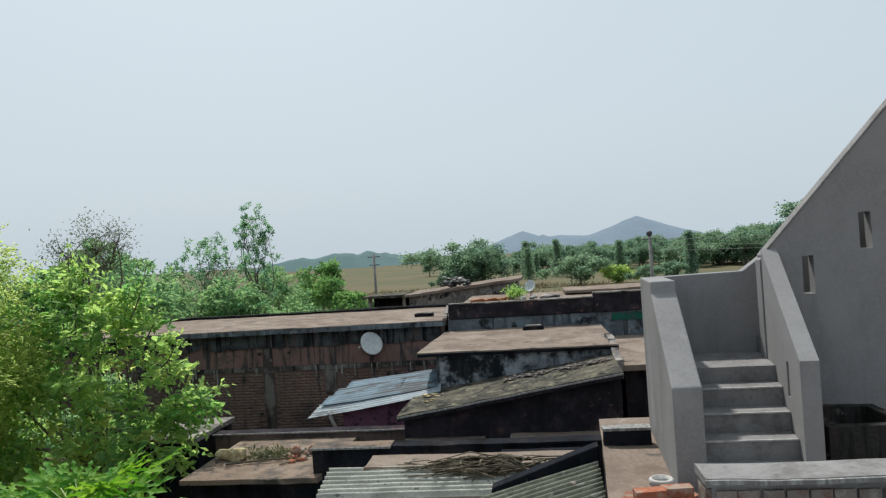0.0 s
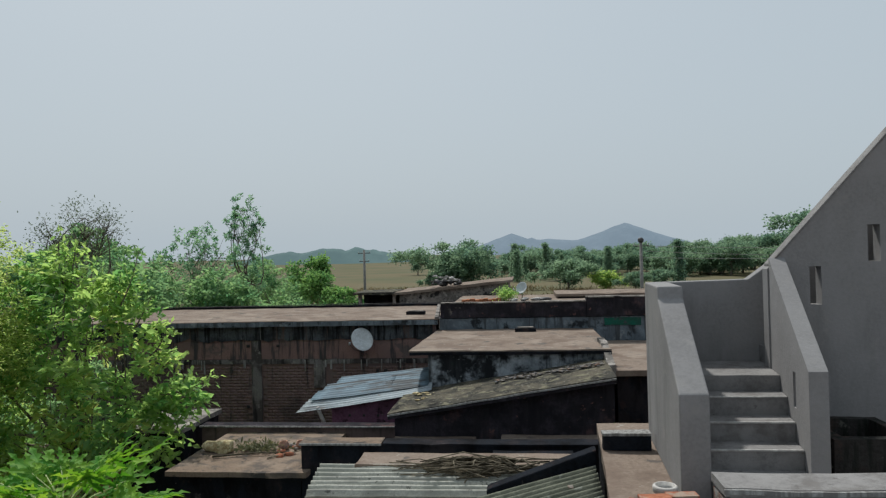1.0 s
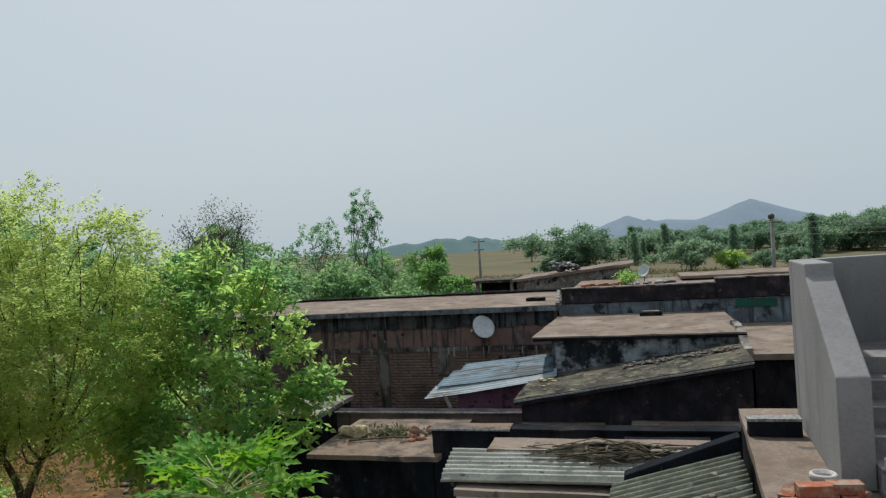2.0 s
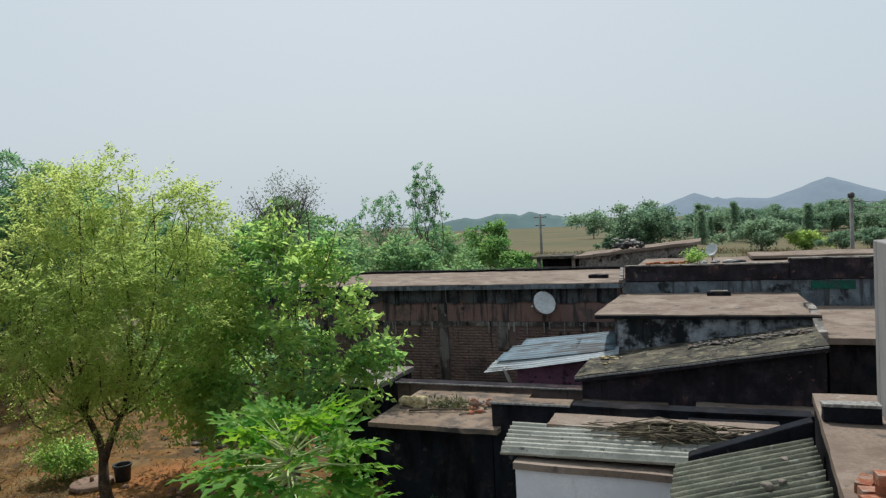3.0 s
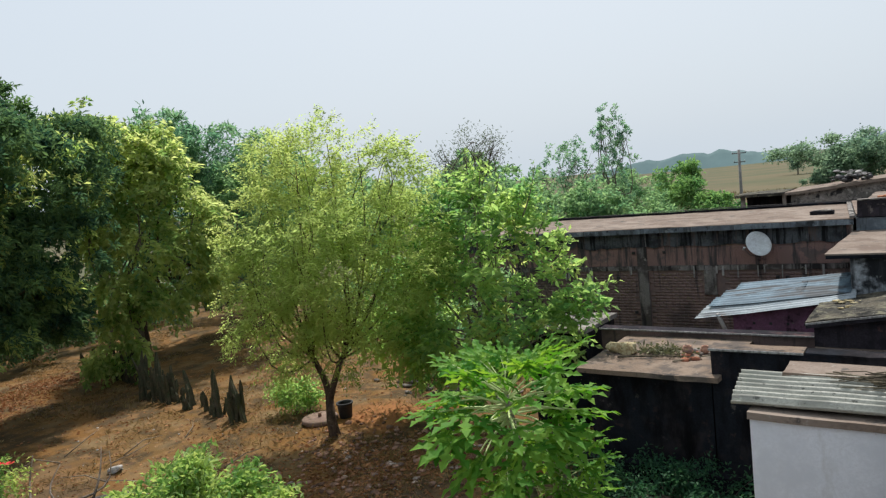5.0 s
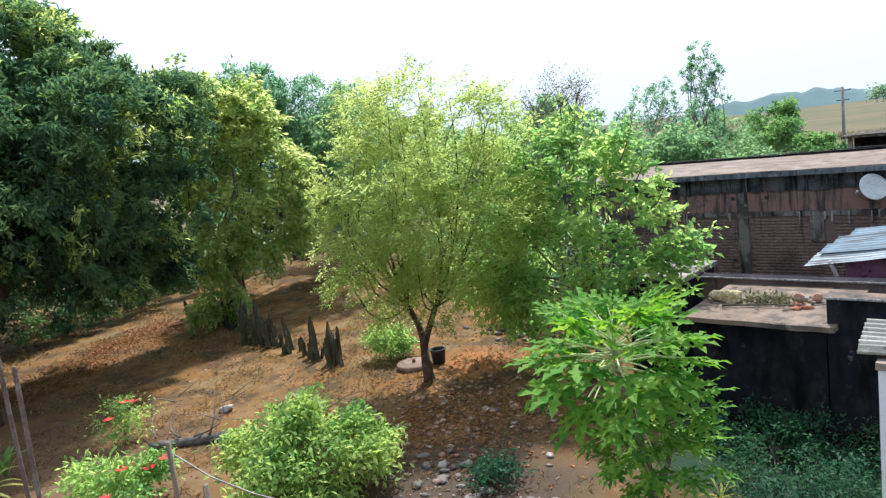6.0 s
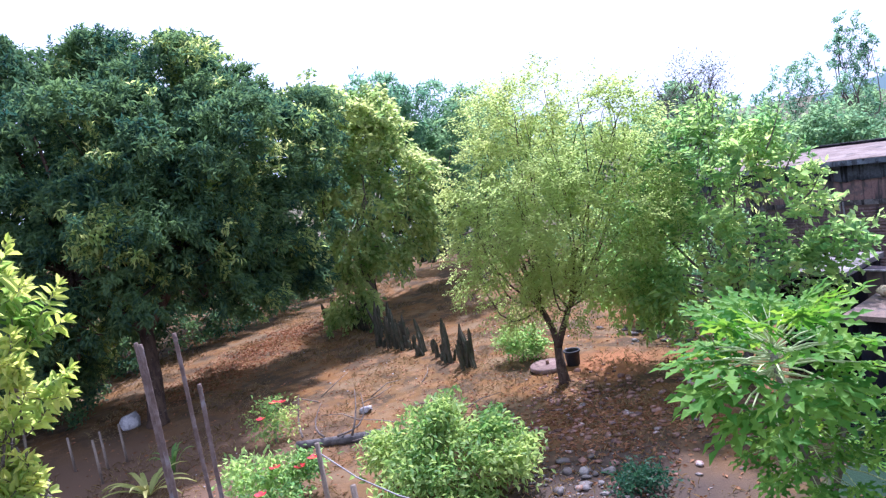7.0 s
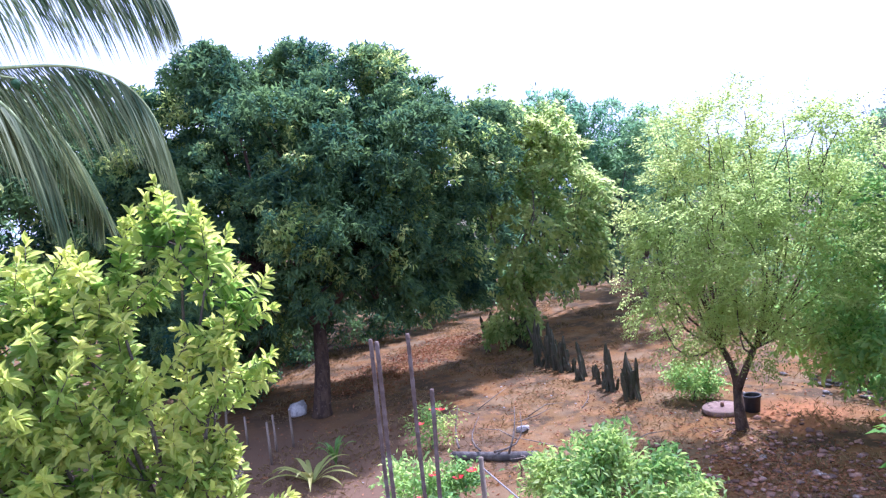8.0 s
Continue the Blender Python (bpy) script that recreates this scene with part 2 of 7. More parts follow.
DARK_WOOD = material("dark_weathered_wood", (0.13, 0.12, 0.11), [((0.08, 0.072, 0.065), 6.0, 0.5, 0.08, (1, 1, 0.3)), ((0.14, 0.125, 0.105), 9.0, 0.6, 0.05)], 0.95, 0.7)
RED_STONE = material("laterite_rubble", (0.30, 0.17, 0.12), [((0.21, 0.13, 0.10), 5.0, 0.5, 0.08), ((0.13, 0.10, 0.09), 3.0, 0.6, 0.05), ((0.42, 0.36, 0.32), 2.0, 0.6, 0.05)], 0.95, 0.6, island=0.55)
BARK = material("brown_bark", (0.105, 0.070, 0.048), [((0.055, 0.038, 0.030), 9.0, 0.5, 0.08, (1, 1, 0.25)), ((0.16, 0.125, 0.095), 14.0, 0.62, 0.04)], 0.96, 0.9, fine=60.0)
GREY_BARK = material("grey_bark", (0.20, 0.165, 0.135), [((0.11, 0.09, 0.075), 9.0, 0.5, 0.08, (1, 1, 0.25)), ((0.28, 0.26, 0.23), 14.0, 0.62, 0.04)], 0.96, 0.8, fine=60.0)
PAPAYA_BARK = material("papaya_stem", (0.27, 0.25, 0.18), [((0.17, 0.17, 0.11), 10.0, 0.5, 0.08, (1, 1, 2))], 0.88, 0.4)
STALK = material("pale_green_stalk", (0.46, 0.54, 0.24), [((0.36, 0.45, 0.17), 8.0, 0.5, 0.1)], 0.6, 0.1)
CACTUS = material("dusty_cactus_skin", (0.058, 0.064, 0.040), [((0.085, 0.075, 0.05), 5.0, 0.52, 0.08), ((0.13, 0.10, 0.065), 9.0, 0.62, 0.04)], 0.9, 0.5)
DRYWOOD = material("dry_sticks", (0.17, 0.145, 0.105), [((0.085, 0.075, 0.055), 9.0, 0.5, 0.1)], 0.94, 0.5, island=0.6)
POST_WOOD = material("weathered_post_wood", (0.26, 0.21, 0.16), [((0.16, 0.13, 0.10), 8.0, 0.5, 0.08, (1, 1, 0.15))], 0.94, 0.6)
RUST = material("rusty_steel_bar", (0.115, 0.078, 0.058), [((0.17, 0.13, 0.105), 12.0, 0.52, 0.08), ((0.20, 0.18, 0.165), 5.0, 0.6, 0.05)], 0.8, 0.5, metal=0.2)
DISH_WHITE = material("dusty_white_enamel", (0.50, 0.53, 0.54), [((0.42, 0.44, 0.44), 5.0, 0.54, 0.08), ((0.32, 0.31, 0.29), 8.0, 0.64, 0.05)], 0.55, 0.05)
DARK_METAL = material("dark_painted_metal", (0.05, 0.05, 0.055), [((0.085, 0.075, 0.07), 6.0, 0.55, 0.08)], 0.6, 0.1)
BLACK_RUBBER = material("black_plastic", (0.016, 0.017, 0.019), [((0.035, 0.034, 0.034), 5.0, 0.55, 0.08)], 0.65, 0.1)
GREEN_PAINT = material("green_paint_patch", (0.018, 0.11, 0.078), [((0.022, 0.075, 0.058), 4.0, 0.5, 0.08), ((0.06, 0.068, 0.07), 5.0, 0.58, 0.03)], 0.9, 0.3)
ORANGE_TILE = material("orange_roof_tile", (0.36, 0.14, 0.065), [((0.24, 0.10, 0.055), 5.0, 0.52, 0.08)], 0.9, 0.3, each=0.2)
PALE_CLOTH = material("dusty_plastic_sheet", (0.42, 0.40, 0.38), [((0.28, 0.265, 0.25), 4.0, 0.52, 0.1)], 0.75, 0.4, each=0.35)
STRAW_HEAP = material("yellow_straw", (0.52, 0.46, 0.29), [((0.30, 0.23, 0.12), 14.0, 0.5, 0.08), ((0.45, 0.36, 0.19), 22.0, 0.6, 0.05)], 0.96, 0.9)
PVC = material("grey_white_pipe", (0.46, 0.445, 0.42), [((0.36, 0.34, 0.32), 6.0, 0.52, 0.1)], 0.6, 0.1)
POLE_CEMENT = material("pole_cement", (0.26, 0.25, 0.235), [((0.18, 0.175, 0.165), 3.0, 0.5, 0.1)], 0.93, 0.2)
RED_PETAL = material("red_petal", (0.60, 0.02, 0.02), [((0.45, 0.012, 0.025), 20.0, 0.5, 0.1)], 0.55, 0.0)

NEEM_LEAF = leaf_material("neem_leaf", (0.25, 0.355, 0.125), (0.36, 0.435, 0.165), 0.84, 0.75, 0.35, 0.05)
NEEM_FLUSH = leaf_material("young_neem_leaf", (0.29, 0.38, 0.13), (0.40, 0.46, 0.17), 0.78, 0.75, 0.35, 0.05)
MANGO_LEAF = leaf_material("mango_leaf", (0.027, 0.074, 0.056), (0.145, 0.245, 0.090), 0.48, 0.7, 0.34, 0.06)
MANGO_FLUSH = leaf_material("young_mango_leaf", (0.25, 0.38, 0.12), (0.46, 0.52, 0.19), 0.65, 0.5, 0.4, 0.25)
VINE_LEAF = leaf_material("dusty_creeper_leaf", (0.15, 0.26, 0.085), (0.47, 0.53, 0.22), 0.72, 0.6, 0.4, 0.15)
SHRUB_LEAF = leaf_material("shrub_leaf", (0.115, 0.26, 0.09), (0.34, 0.48, 0.16), 0.7, 0.55, 0.4, 0.2)
BUSH_LEAF = leaf_material("bright_bush_leaf", (0.13, 0.27, 0.075), (0.42, 0.52, 0.17), 0.55, 0.5, 0.4, 0.2)
PAPAYA_LEAF = leaf_material("papaya_leaf", (0.055, 0.195, 0.026), (0.26, 0.43, 0.07), 0.42, 0.6, 0.35, 0.12)
GUAVA_LEAF = leaf_material("young_yellow_green_leaf", (0.14, 0.28, 0.06), (0.46, 0.55, 0.17), 0.66, 0.5, 0.4, 0.14)
GUAVA_TIP = leaf_material("yellow_young_leaf", (0.33, 0.44, 0.09), (0.58, 0.62, 0.19), 0.55, 0.5, 0.4, 0.14)
PALM_LEAF = leaf_material("coconut_leaflet", (0.060, 0.115, 0.055), (0.215, 0.25, 0.11), 0.35, 0.55, 0.35, 0.2)
FIELD_LEAF = leaf_material("field_tree_leaf", (0.075, 0.185, 0.075), (0.205, 0.355, 0.12), 0.5, 0.7, 0.35, 0.1)
BACK_LEAF = leaf_material("background_leaf", (0.10, 0.215, 0.115), (0.24, 0.37, 0.165), 0.6, 0.7, 0.35, 0.12)
# bluish tint of the far belt's leaves puts distance haze into the colour
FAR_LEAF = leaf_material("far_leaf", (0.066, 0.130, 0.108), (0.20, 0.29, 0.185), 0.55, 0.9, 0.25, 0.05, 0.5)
FOREST_LEAF = leaf_material("blue_green_leaf", (0.085, 0.19, 0.13), (0.22, 0.36, 0.19), 0.6, 0.6, 0.35, 0.25)
WILTED_LEAF = leaf_material("wilted_leaf", (0.07, 0.08, 0.04), (0.17, 0.17, 0.085), 0.3, 0.8)
PALE_LEAF = leaf_material("pale_sparse_leaf", (0.085, 0.115, 0.085), (0.16, 0.20, 0.13), 0.35, 0.7)
DRY_GRASS = leaf_material("dry_grass_blade", (0.20, 0.145, 0.07), (0.36, 0.27, 0.125), 0.25, 0.8, 0.35, 0.1)
FIELD_GRASS = leaf_material("fallow_grass", (0.12, 0.10, 0.055), (0.25, 0.205, 0.115), 0.3, 0.85, 0.35, 0.08)
WEED_LEAF = leaf_material("weed_leaf", (0.025, 0.080, 0.046), (0.058, 0.138, 0.062), 0.35, 0.6, 0.35, 0.15)
STRAP_LEAF = leaf_material("yellowing_strap_leaf", (0.20, 0.27, 0.06), (0.48, 0.44, 0.14), 0.35)

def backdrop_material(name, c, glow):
    """Far hills; bluish base and emission stand in for kilometres of bright air before them."""
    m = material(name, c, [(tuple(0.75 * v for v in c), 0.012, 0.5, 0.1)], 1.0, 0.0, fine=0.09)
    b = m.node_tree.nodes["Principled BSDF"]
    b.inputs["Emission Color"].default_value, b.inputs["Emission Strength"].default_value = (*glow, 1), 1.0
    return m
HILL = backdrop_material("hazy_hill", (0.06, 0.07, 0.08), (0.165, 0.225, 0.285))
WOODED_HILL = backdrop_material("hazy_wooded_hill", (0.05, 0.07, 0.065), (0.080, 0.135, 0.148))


def ground_material():
    m = material("dry_yard_soil", (0.176, 0.090, 0.030), [((0.150, 0.088, 0.034), 0.5, 0.5, 0.1), ((0.080, 0.055, 0.029), 0.8, 0.51, 0.06), ((0.215, 0.124, 0.055), 1.9, 0.58, 0.06), ((0.098, 0.060, 0.036), 4.5, 0.6, 0.05), ((0.30, 0.20, 0.125), 11.0, 0.65, 0.04)], 0.97, 0.8, fine=22.0)
    nt = m.node_tree
    b = nt.nodes["Principled BSDF"]
    src = b.inputs["Base Color"].links[0].from_socket
    g = nt.nodes.new("ShaderNodeNewGeometry")
    sep = nt.nodes.new("ShaderNodeSeparateXYZ")
    nt.links.new(g.outputs["Position"], sep.inputs[0])
    def noise_at(scale, detail=5):
        n = nt.nodes.new("ShaderNodeTexNoise")
        n.inputs["Scale"].default_value, n.inputs["Detail"].default_value = scale, detail
        nt.links.new(g.outputs["Position"], n.inputs["Vector"])
        return n.outputs["Fac"]
    def map_range(v, a, c):
        r = nt.nodes.new("ShaderNodeMapRange")
        r.inputs["From Min"].default_value, r.inputs["From Max"].default_value = a, c
        nt.links.new(v, r.inputs["Value"])
        return r.outputs[0]
    def mix(a, col, fac):
        x = nt.nodes.new("ShaderNodeMix")
        x.data_type = 'RGBA'
        nt.links.new(a, x.inputs[6])
        if isinstance(col, tuple):
            x.inputs[7].default_value = (*col, 1)
        else:
            nt.links.new(col, x.inputs[7])
        nt.links.new(fac, x.inputs[0])
        return x.outputs[2]
    src = mix(src, (0.185, 0.128, 0.066), map_range(noise_at(0.9, 7), 0.52, 0.70))      # straw
    d = nt.nodes.new("ShaderNodeVectorMath")                                           # bare orange earth by the pot
    d.operation = 'DISTANCE'
    d.inputs[1].default_value = (-12.9, 12.35, 0)
    wob = nt.nodes.new("ShaderNodeMath")
    wob.operation = 'MULTIPLY_ADD'
    wob.inputs[1].default_value = 1.6
    nt.links.new(g.outputs["Position"], d.inputs[0])
    nt.links.new(noise_at(1.2), wob.inputs[0])
    nt.links.new(d.outputs["Value"], wob.inputs[2])
    src = mix(src, (0.27, 0.122, 0.050), map_range(wob.outputs[0], 2.2, 1.5))
    d3 = nt.nodes.new("ShaderNodeVectorMath")                                          # grey-brown earth between the poles and the mango, tree shade put into its colour
    d3.operation = 'DISTANCE'
    d3.inputs[1].default_value = (-17.5, 0.6, 0)
    wob3 = nt.nodes.new("ShaderNodeMath")
    wob3.operation = 'MULTIPLY_ADD'
    wob3.inputs[1].default_value = 4.0
    nt.links.new(g.outputs["Position"], d3.inputs[0])
    nt.links.new(noise_at(0.5), wob3.inputs[0])
    nt.links.new(d3.outputs["Value"], wob3.inputs[2])
    src = mix(src, (0.128, 0.080, 0.048), map_range(wob3.outputs[0], 8.6, 5.4))
    d4 = nt.nodes.new("ShaderNodeVectorMath")                                          # grey stony earth below the papaya
    d4.operation = 'DISTANCE'
    d4.inputs[1].default_value = (-8.6, 6.9, 0)
    wob4 = nt.nodes.new("ShaderNodeMath")
    wob4.operation = 'MULTIPLY_ADD'
    wob4.inputs[1].default_value = 2.0
    nt.links.new(g.outputs["Position"], d4.inputs[0])
    nt.links.new(noise_at(0.8), wob4.inputs[0])
    nt.links.new(d4.outputs["Value"], wob4.inputs[2])
    src = mix(src, (0.075, 0.056, 0.042), map_range(wob4.outputs[0], 4.2, 2.6))
    d2 = nt.nodes.new("ShaderNodeVectorMath")                                          # damp mossy earth along the black wall
    d2.operation = 'DISTANCE'
    d2.inputs[1].default_value = (-4.2, 10.4, 0)
    wob2 = nt.nodes.new("ShaderNodeMath")
    wob2.operation = 'MULTIPLY_ADD'
    wob2.inputs[1].default_value = 2.0
    nt.links.new(g.outputs["Position"], d2.inputs[0])
    nt.links.new(noise_at(0.9), wob2.inputs[0])
    nt.links.new(d2.outputs["Value"], wob2.inputs[2])
    src = mix(src, (0.022, 0.045, 0.026), map_range(wob2.outputs[0], 4.0, 2.9))
    field = nt.nodes.new("ShaderNodeMath")                                             # dry fields behind the houses
    field.operation = 'MULTIPLY_ADD'
    field.inputs[1].default_value = 14.0
    nt.links.new(noise_at(0.05), field.inputs[0])
    nt.links.new(sep.outputs["Y"], field.inputs[2])
    dry = nt.nodes.new("ShaderNodeMix")
    dry.data_type = 'RGBA'
    dry.inputs[6].default_value, dry.inputs[7].default_value = (0.130, 0.110, 0.066, 1), (0.092, 0.096, 0.055, 1)
    nt.links.new(map_range(noise_at(0.035, 8), 0.4, 0.6), dry.inputs[0])
    src = mix(src, dry.outputs[2], map_range(field.outputs[0], 30.0, 42.0))
    nt.links.new(src, b.inputs["Base Color"])
    return m
SOIL = ground_material()

# ---- mesh helpers ----
def thing(name, at, label, category, group="", kind=""):
    ob = new(name)
    ob.location = at
    ob.empty_display_size = 0.2
    return tagged(ob, label, category, group, kind)


def link_mesh(name, me, mat, parent=None, label="", kind=""):
    for m in (mat if isinstance(mat, (list, tuple)) else (mat,)):
        me.materials.append(m)
    ob = new(name, me)
    if parent:
        ob.parent = parent
        if parent.parent is None:          # parts are drawn in world metres
            ob.matrix_parent_inverse = Matrix.Translation(-Vector(parent.location))
    if label or kind:
        tagged(ob, label, kind=kind)
    return ob


def part(name, bm, mat, parent=None, label="", smooth=False, kind=""):
    """Links a bmesh, given in world metres, as one mesh under a thing or a part."""
    bmesh.ops.recalc_face_normals(bm, faces=bm.faces)
    if smooth:
        for f in bm.faces:
            f.smooth = True
    me = bpy.data.meshes.new(name)
    bm.to_mesh(me)
    bm.free()
    return link_mesh(name, me, mat, parent, label, kind)


def quick(name, verts, faces, mat, parent=None, label="", smooth=False, kind=""):
    """A mesh from arrays: verts (n, 3), faces (m, 3 or 4)."""
    verts, faces = np.asarray(verts, dtype=np.float32), np.asarray(faces, dtype=np.int32)
    me = bpy.data.meshes.new(name)
    me.vertices.add(len(verts))
    me.vertices.foreach_set("co", verts.ravel())
    n, k = faces.shape
    me.loops.add(n * k)
    me.loops.foreach_set("vertex_index", faces.ravel())
    me.polygons.add(n)
    me.polygons.foreach_set("loop_start", np.arange(0, n * k, k, dtype=np.int32))
    me.polygons.foreach_set("loop_total", np.full(n, k, dtype=np.int32))
    if smooth:
        me.polygons.foreach_set("use_smooth", np.ones(n, dtype=bool))
    me.update(calc_edges=True)
    return link_mesh(name, me, mat, parent, label, kind)


def worn(p, amp, scale=1.9):
    v = noise.noise_vector(Vector(p) * scale) * amp + noise.noise_vector(Vector(p) * scale * 4.3) * amp * 0.5
    return Vector(p) + v


def slab(x0, x1, y0, y1, z0, z1, step=0.4, amp=0.012, warp=None, bm=None):
    """A box with an uneven, worn skin; warp bends its points."""
    bm = bm or bmesh.new()
    ends = ((x0, x1), (y0, y1), (z0, z1))
    n = [max(1, min(60, round(abs(b - a) / step))) for a, b in ends]
    grid = {}
    def vert(i, j, k):
        key = (i, j, k)
        if key not in grid:
            p = Vector([a + (b - a) * q / m for (a, b), q, m in zip(ends, key, n)])
            if warp:
                p = Vector(warp(*p))
            grid[key] = bm.verts.new(worn(p, amp) if amp else p)
        return grid[key]
    for axis in range(3):
        u, v = [a for a in range(3) if a != axis]
        for side in (0, n[axis]):
            for i in range(n[u]):
                for j in range(n[v]):
                    quad = []
                    for du, dv in ((0, 0), (1, 0), (1, 1), (0, 1)):
                        key = [0, 0, 0]
                        key[axis], key[u], key[v] = side, i + du, j + dv
                        quad.append(vert(*key))
                    bm.faces.new(quad)
    return bm


def prism(profile, a, b, axis="x", bevel=0.012, bm=None):
    """A flat outline drawn out between a and b along x (outline in y, z) or along y (outline in x, z)."""
    own = bmesh.new()
    put = (lambda s, p: (s, p[0], p[1])) if axis == "x" else (lambda s, p: (p[0], s, p[1]))
    lo = [own.verts.new(put(a, p)) for p in profile]
    hi = [own.verts.new(put(b, p)) for p in profile]
    own.faces.new(lo)
    own.faces.new(hi)
    for i in range(len(profile)):
        j = (i + 1) % len(profile)
        own.faces.new((lo[i], lo[j], hi[j], hi[i]))
    bmesh.ops.recalc_face_normals(own, faces=own.faces)
    if bevel:
        bmesh.ops.bevel(own, geom=own.edges[:], offset=bevel, segments=2, affect='EDGES', profile=0.5, clamp_overlap=True)
    if bm is None:
        return own
    me = bpy.data.meshes.new("joint")
    own.to_mesh(me)
    own.free()
    bm.from_mesh(me)
    bpy.data.meshes.remove(me)
    return bm


def tube_arrays(points, radii, sides=7):
    pts = [Vector(p) for p in points]
    vs, fs, ring = [], [], None
    side = None
    for i, p in enumerate(pts):
        d = (pts[min(i + 1, len(pts) - 1)] - pts[max(i - 1, 0)])
        d = d.normalized() if d.length > 1e-6 else Vector((0, 0, 1))
        if side is None or side.cross(d).length < 0.05:
            side = d.orthogonal().normalized()
        side = (side - d * side.dot(d)).normalized()
        other = d.cross(side)
        start = len(vs)
        for s in range(sides):
            a = math.tau * s / sides
            vs.append(p + (side * math.cos(a) + other * math.sin(a)) * radii[i])
        if ring is not None:
            for s in range(sides):
                t = (s + 1) % sides
                fs.append((ring + s, ring + t, start + t, start + s))
        ring = start
    vs += [pts[0], pts[-1]]
    for s in range(sides):
        t = (s + 1) % sides
        fs.append((t, s, len(vs) - 2, len(vs) - 2))
        fs.append((ring + s, ring + t, len(vs) - 1, len(vs) - 1))
    return [tuple(v) for v in vs], fs


def tubes(name, runs, mat, parent=None, label="", sides=6, kind=""):
    """One mesh of several tapered tubes; a run is (points, radii)."""
    bm = bmesh.new()
    for points, radii in runs:
        vs, fs = tube_arrays(points, radii, sides)
        got = [bm.verts.new(v) for v in vs]
        for f in fs:
            f = list(dict.fromkeys(f))
            bm.faces.new([got[i] for i in f])
    return part(name, bm, mat, parent, label, True, kind)


def lathe(profile, at, mat, name, parent=None, label="", sides=20, tilt=None):
    """Turns (radius, height) round a standing axis."""
    bm = bmesh.new()
    rings = []
    for r, h in profile:
        rings.append([bm.verts.new((r * math.cos(math.tau * s / sides), r * math.sin(math.tau * s / sides), h)) for s in range(sides)])
    for a, b in zip(rings, rings[1:]):
        for s in range(sides):
            t = (s + 1) % sides
            bm.faces.new((a[s], a[t], b[t], b[s]))
    bm.faces.new(rings[0])
    bm.faces.new(rings[-1])
    m = Matrix.Translation(at) @ (tilt or Matrix.Identity(4))
    bmesh.ops.transform(bm, matrix=m, verts=bm.verts)
    return part(name, bm, mat, parent, label, True)


def corrugated(name, c00, c10, c01, c11, waves, depth, mat, parent=None, label="", nu=14, thick=0.006, sag=0.0):
    """A wavy sheet between four corners; its ridges run from c00 to c10."""
    nv = waves * 8
    vs = []
    for layer in (0, -thick):
        for j in range(nv + 1):
            for i in range(nu + 1):
                u, v = i / nu, j / nv
                p = (Vector(c00) * (1 - u) + Vector(c10) * u) * (1 - v) + (Vector(c01) * (1 - u) + Vector(c11) * u) * v
                p.z += depth * math.sin(math.tau * waves * v) + layer - sag * math.sin(math.pi * u) * (0.6 + 0.4 * v) + 0.012 * noise.noise(p * 1.7)
                p.x += 0.02 * noise.noise(Vector((v * waves * 0.9, i, 3)))* (1 if i in (0, nu) else 0)
                vs.append(tuple(p))
    w, off = nu + 1, (nu + 1) * (nv + 1)
    fs = []
    for j in range(nv):
        for i in range(nu):
            a = j * w + i
            fs += [(a, a + 1, a + w + 1, a + w), (off + a, off + a + w, off + a + w + 1, off + a + 1)]
    for i in range(nu):
        b = nv * w + i
        fs += [(i + 1, i, off + i, off + i + 1), (b, b + 1, off + b + 1, off + b)]
    for j in range(nv):
        a, b = j * w, j * w + nu
        fs += [(a, a + w, off + a + w, off + a), (b + w, b, off + b, off + b + w)]
    return quick(name, vs, fs, mat, parent, label, True)


def rock(seed, size, flat=0.7, detail=2):
    """An angular stone as arrays round the origin."""
    bm = bmesh.new()
    bmesh.ops.create_icosphere(bm, subdivisions=detail, radius=1.0)
    r = random.Random(seed)
    cuts = [(Vector((r.gauss(0, 1), r.gauss(0, 1), r.gauss(0, 1))).normalized(), r.uniform(0.38, 0.8)) for _ in range(8)]
    for v in bm.verts:
        p = v.co.copy()
        for n, d in cuts:
            over = p.dot(n) - d
            if over > 0:
                p -= n * over
        p += noise.noise_vector(p * 2 + Vector((seed, 0, 0))) * 0.08
        v.co = Vector((p.x * size, p.y * size, p.z * size * flat))
    vs = np.array([v.co[:] for v in bm.verts])
    fs = np.array([[v.index for v in f.verts] for f in bm.faces])
    bm.free()
    return vs, fs


def scatter(name, pieces, places, mat, parent=None, label="", kind=""):
    """One mesh of many small pieces: places are (x, y, z, size, turn)."""
    V, F, off = [], [], 0
    for i, (x, y, z, s, a) in enumerate(places):
        vs, fs = pieces[i % len(pieces)]
        c, n = math.cos(a), math.sin(a)
        w = np.column_stack((vs[:, 0] * c - vs[:, 1] * n, vs[:, 0] * n + vs[:, 1] * c, vs[:, 2])) * s + (x, y, z)
        V.append(w)
        F.append(fs + off)
        off += len(vs)
    return quick(name, np.concatenate(V), np.concatenate(F), mat, parent, label, False, kind)


# ---- ground, fields and far hills ----
def height(x, y):
    """Height of the land."""
    near = math.exp(-((x + 14) ** 2 + (y - 9) ** 2) / 900)
    z = 0.10 * noise.noise(Vector((x * 0.35, y * 0.35, 0))) + 0.04 * noise.noise(Vector((x * 1.3, y * 1.3, 5)))
    z *= 0.4 + 0.6 * near
    far = max(0.0, min(1.0, (math.hypot(x, y) - 60) / 300))
    return z + far * 1.2 * noise.noise(Vector((x * 0.01, y * 0.01, 9)))


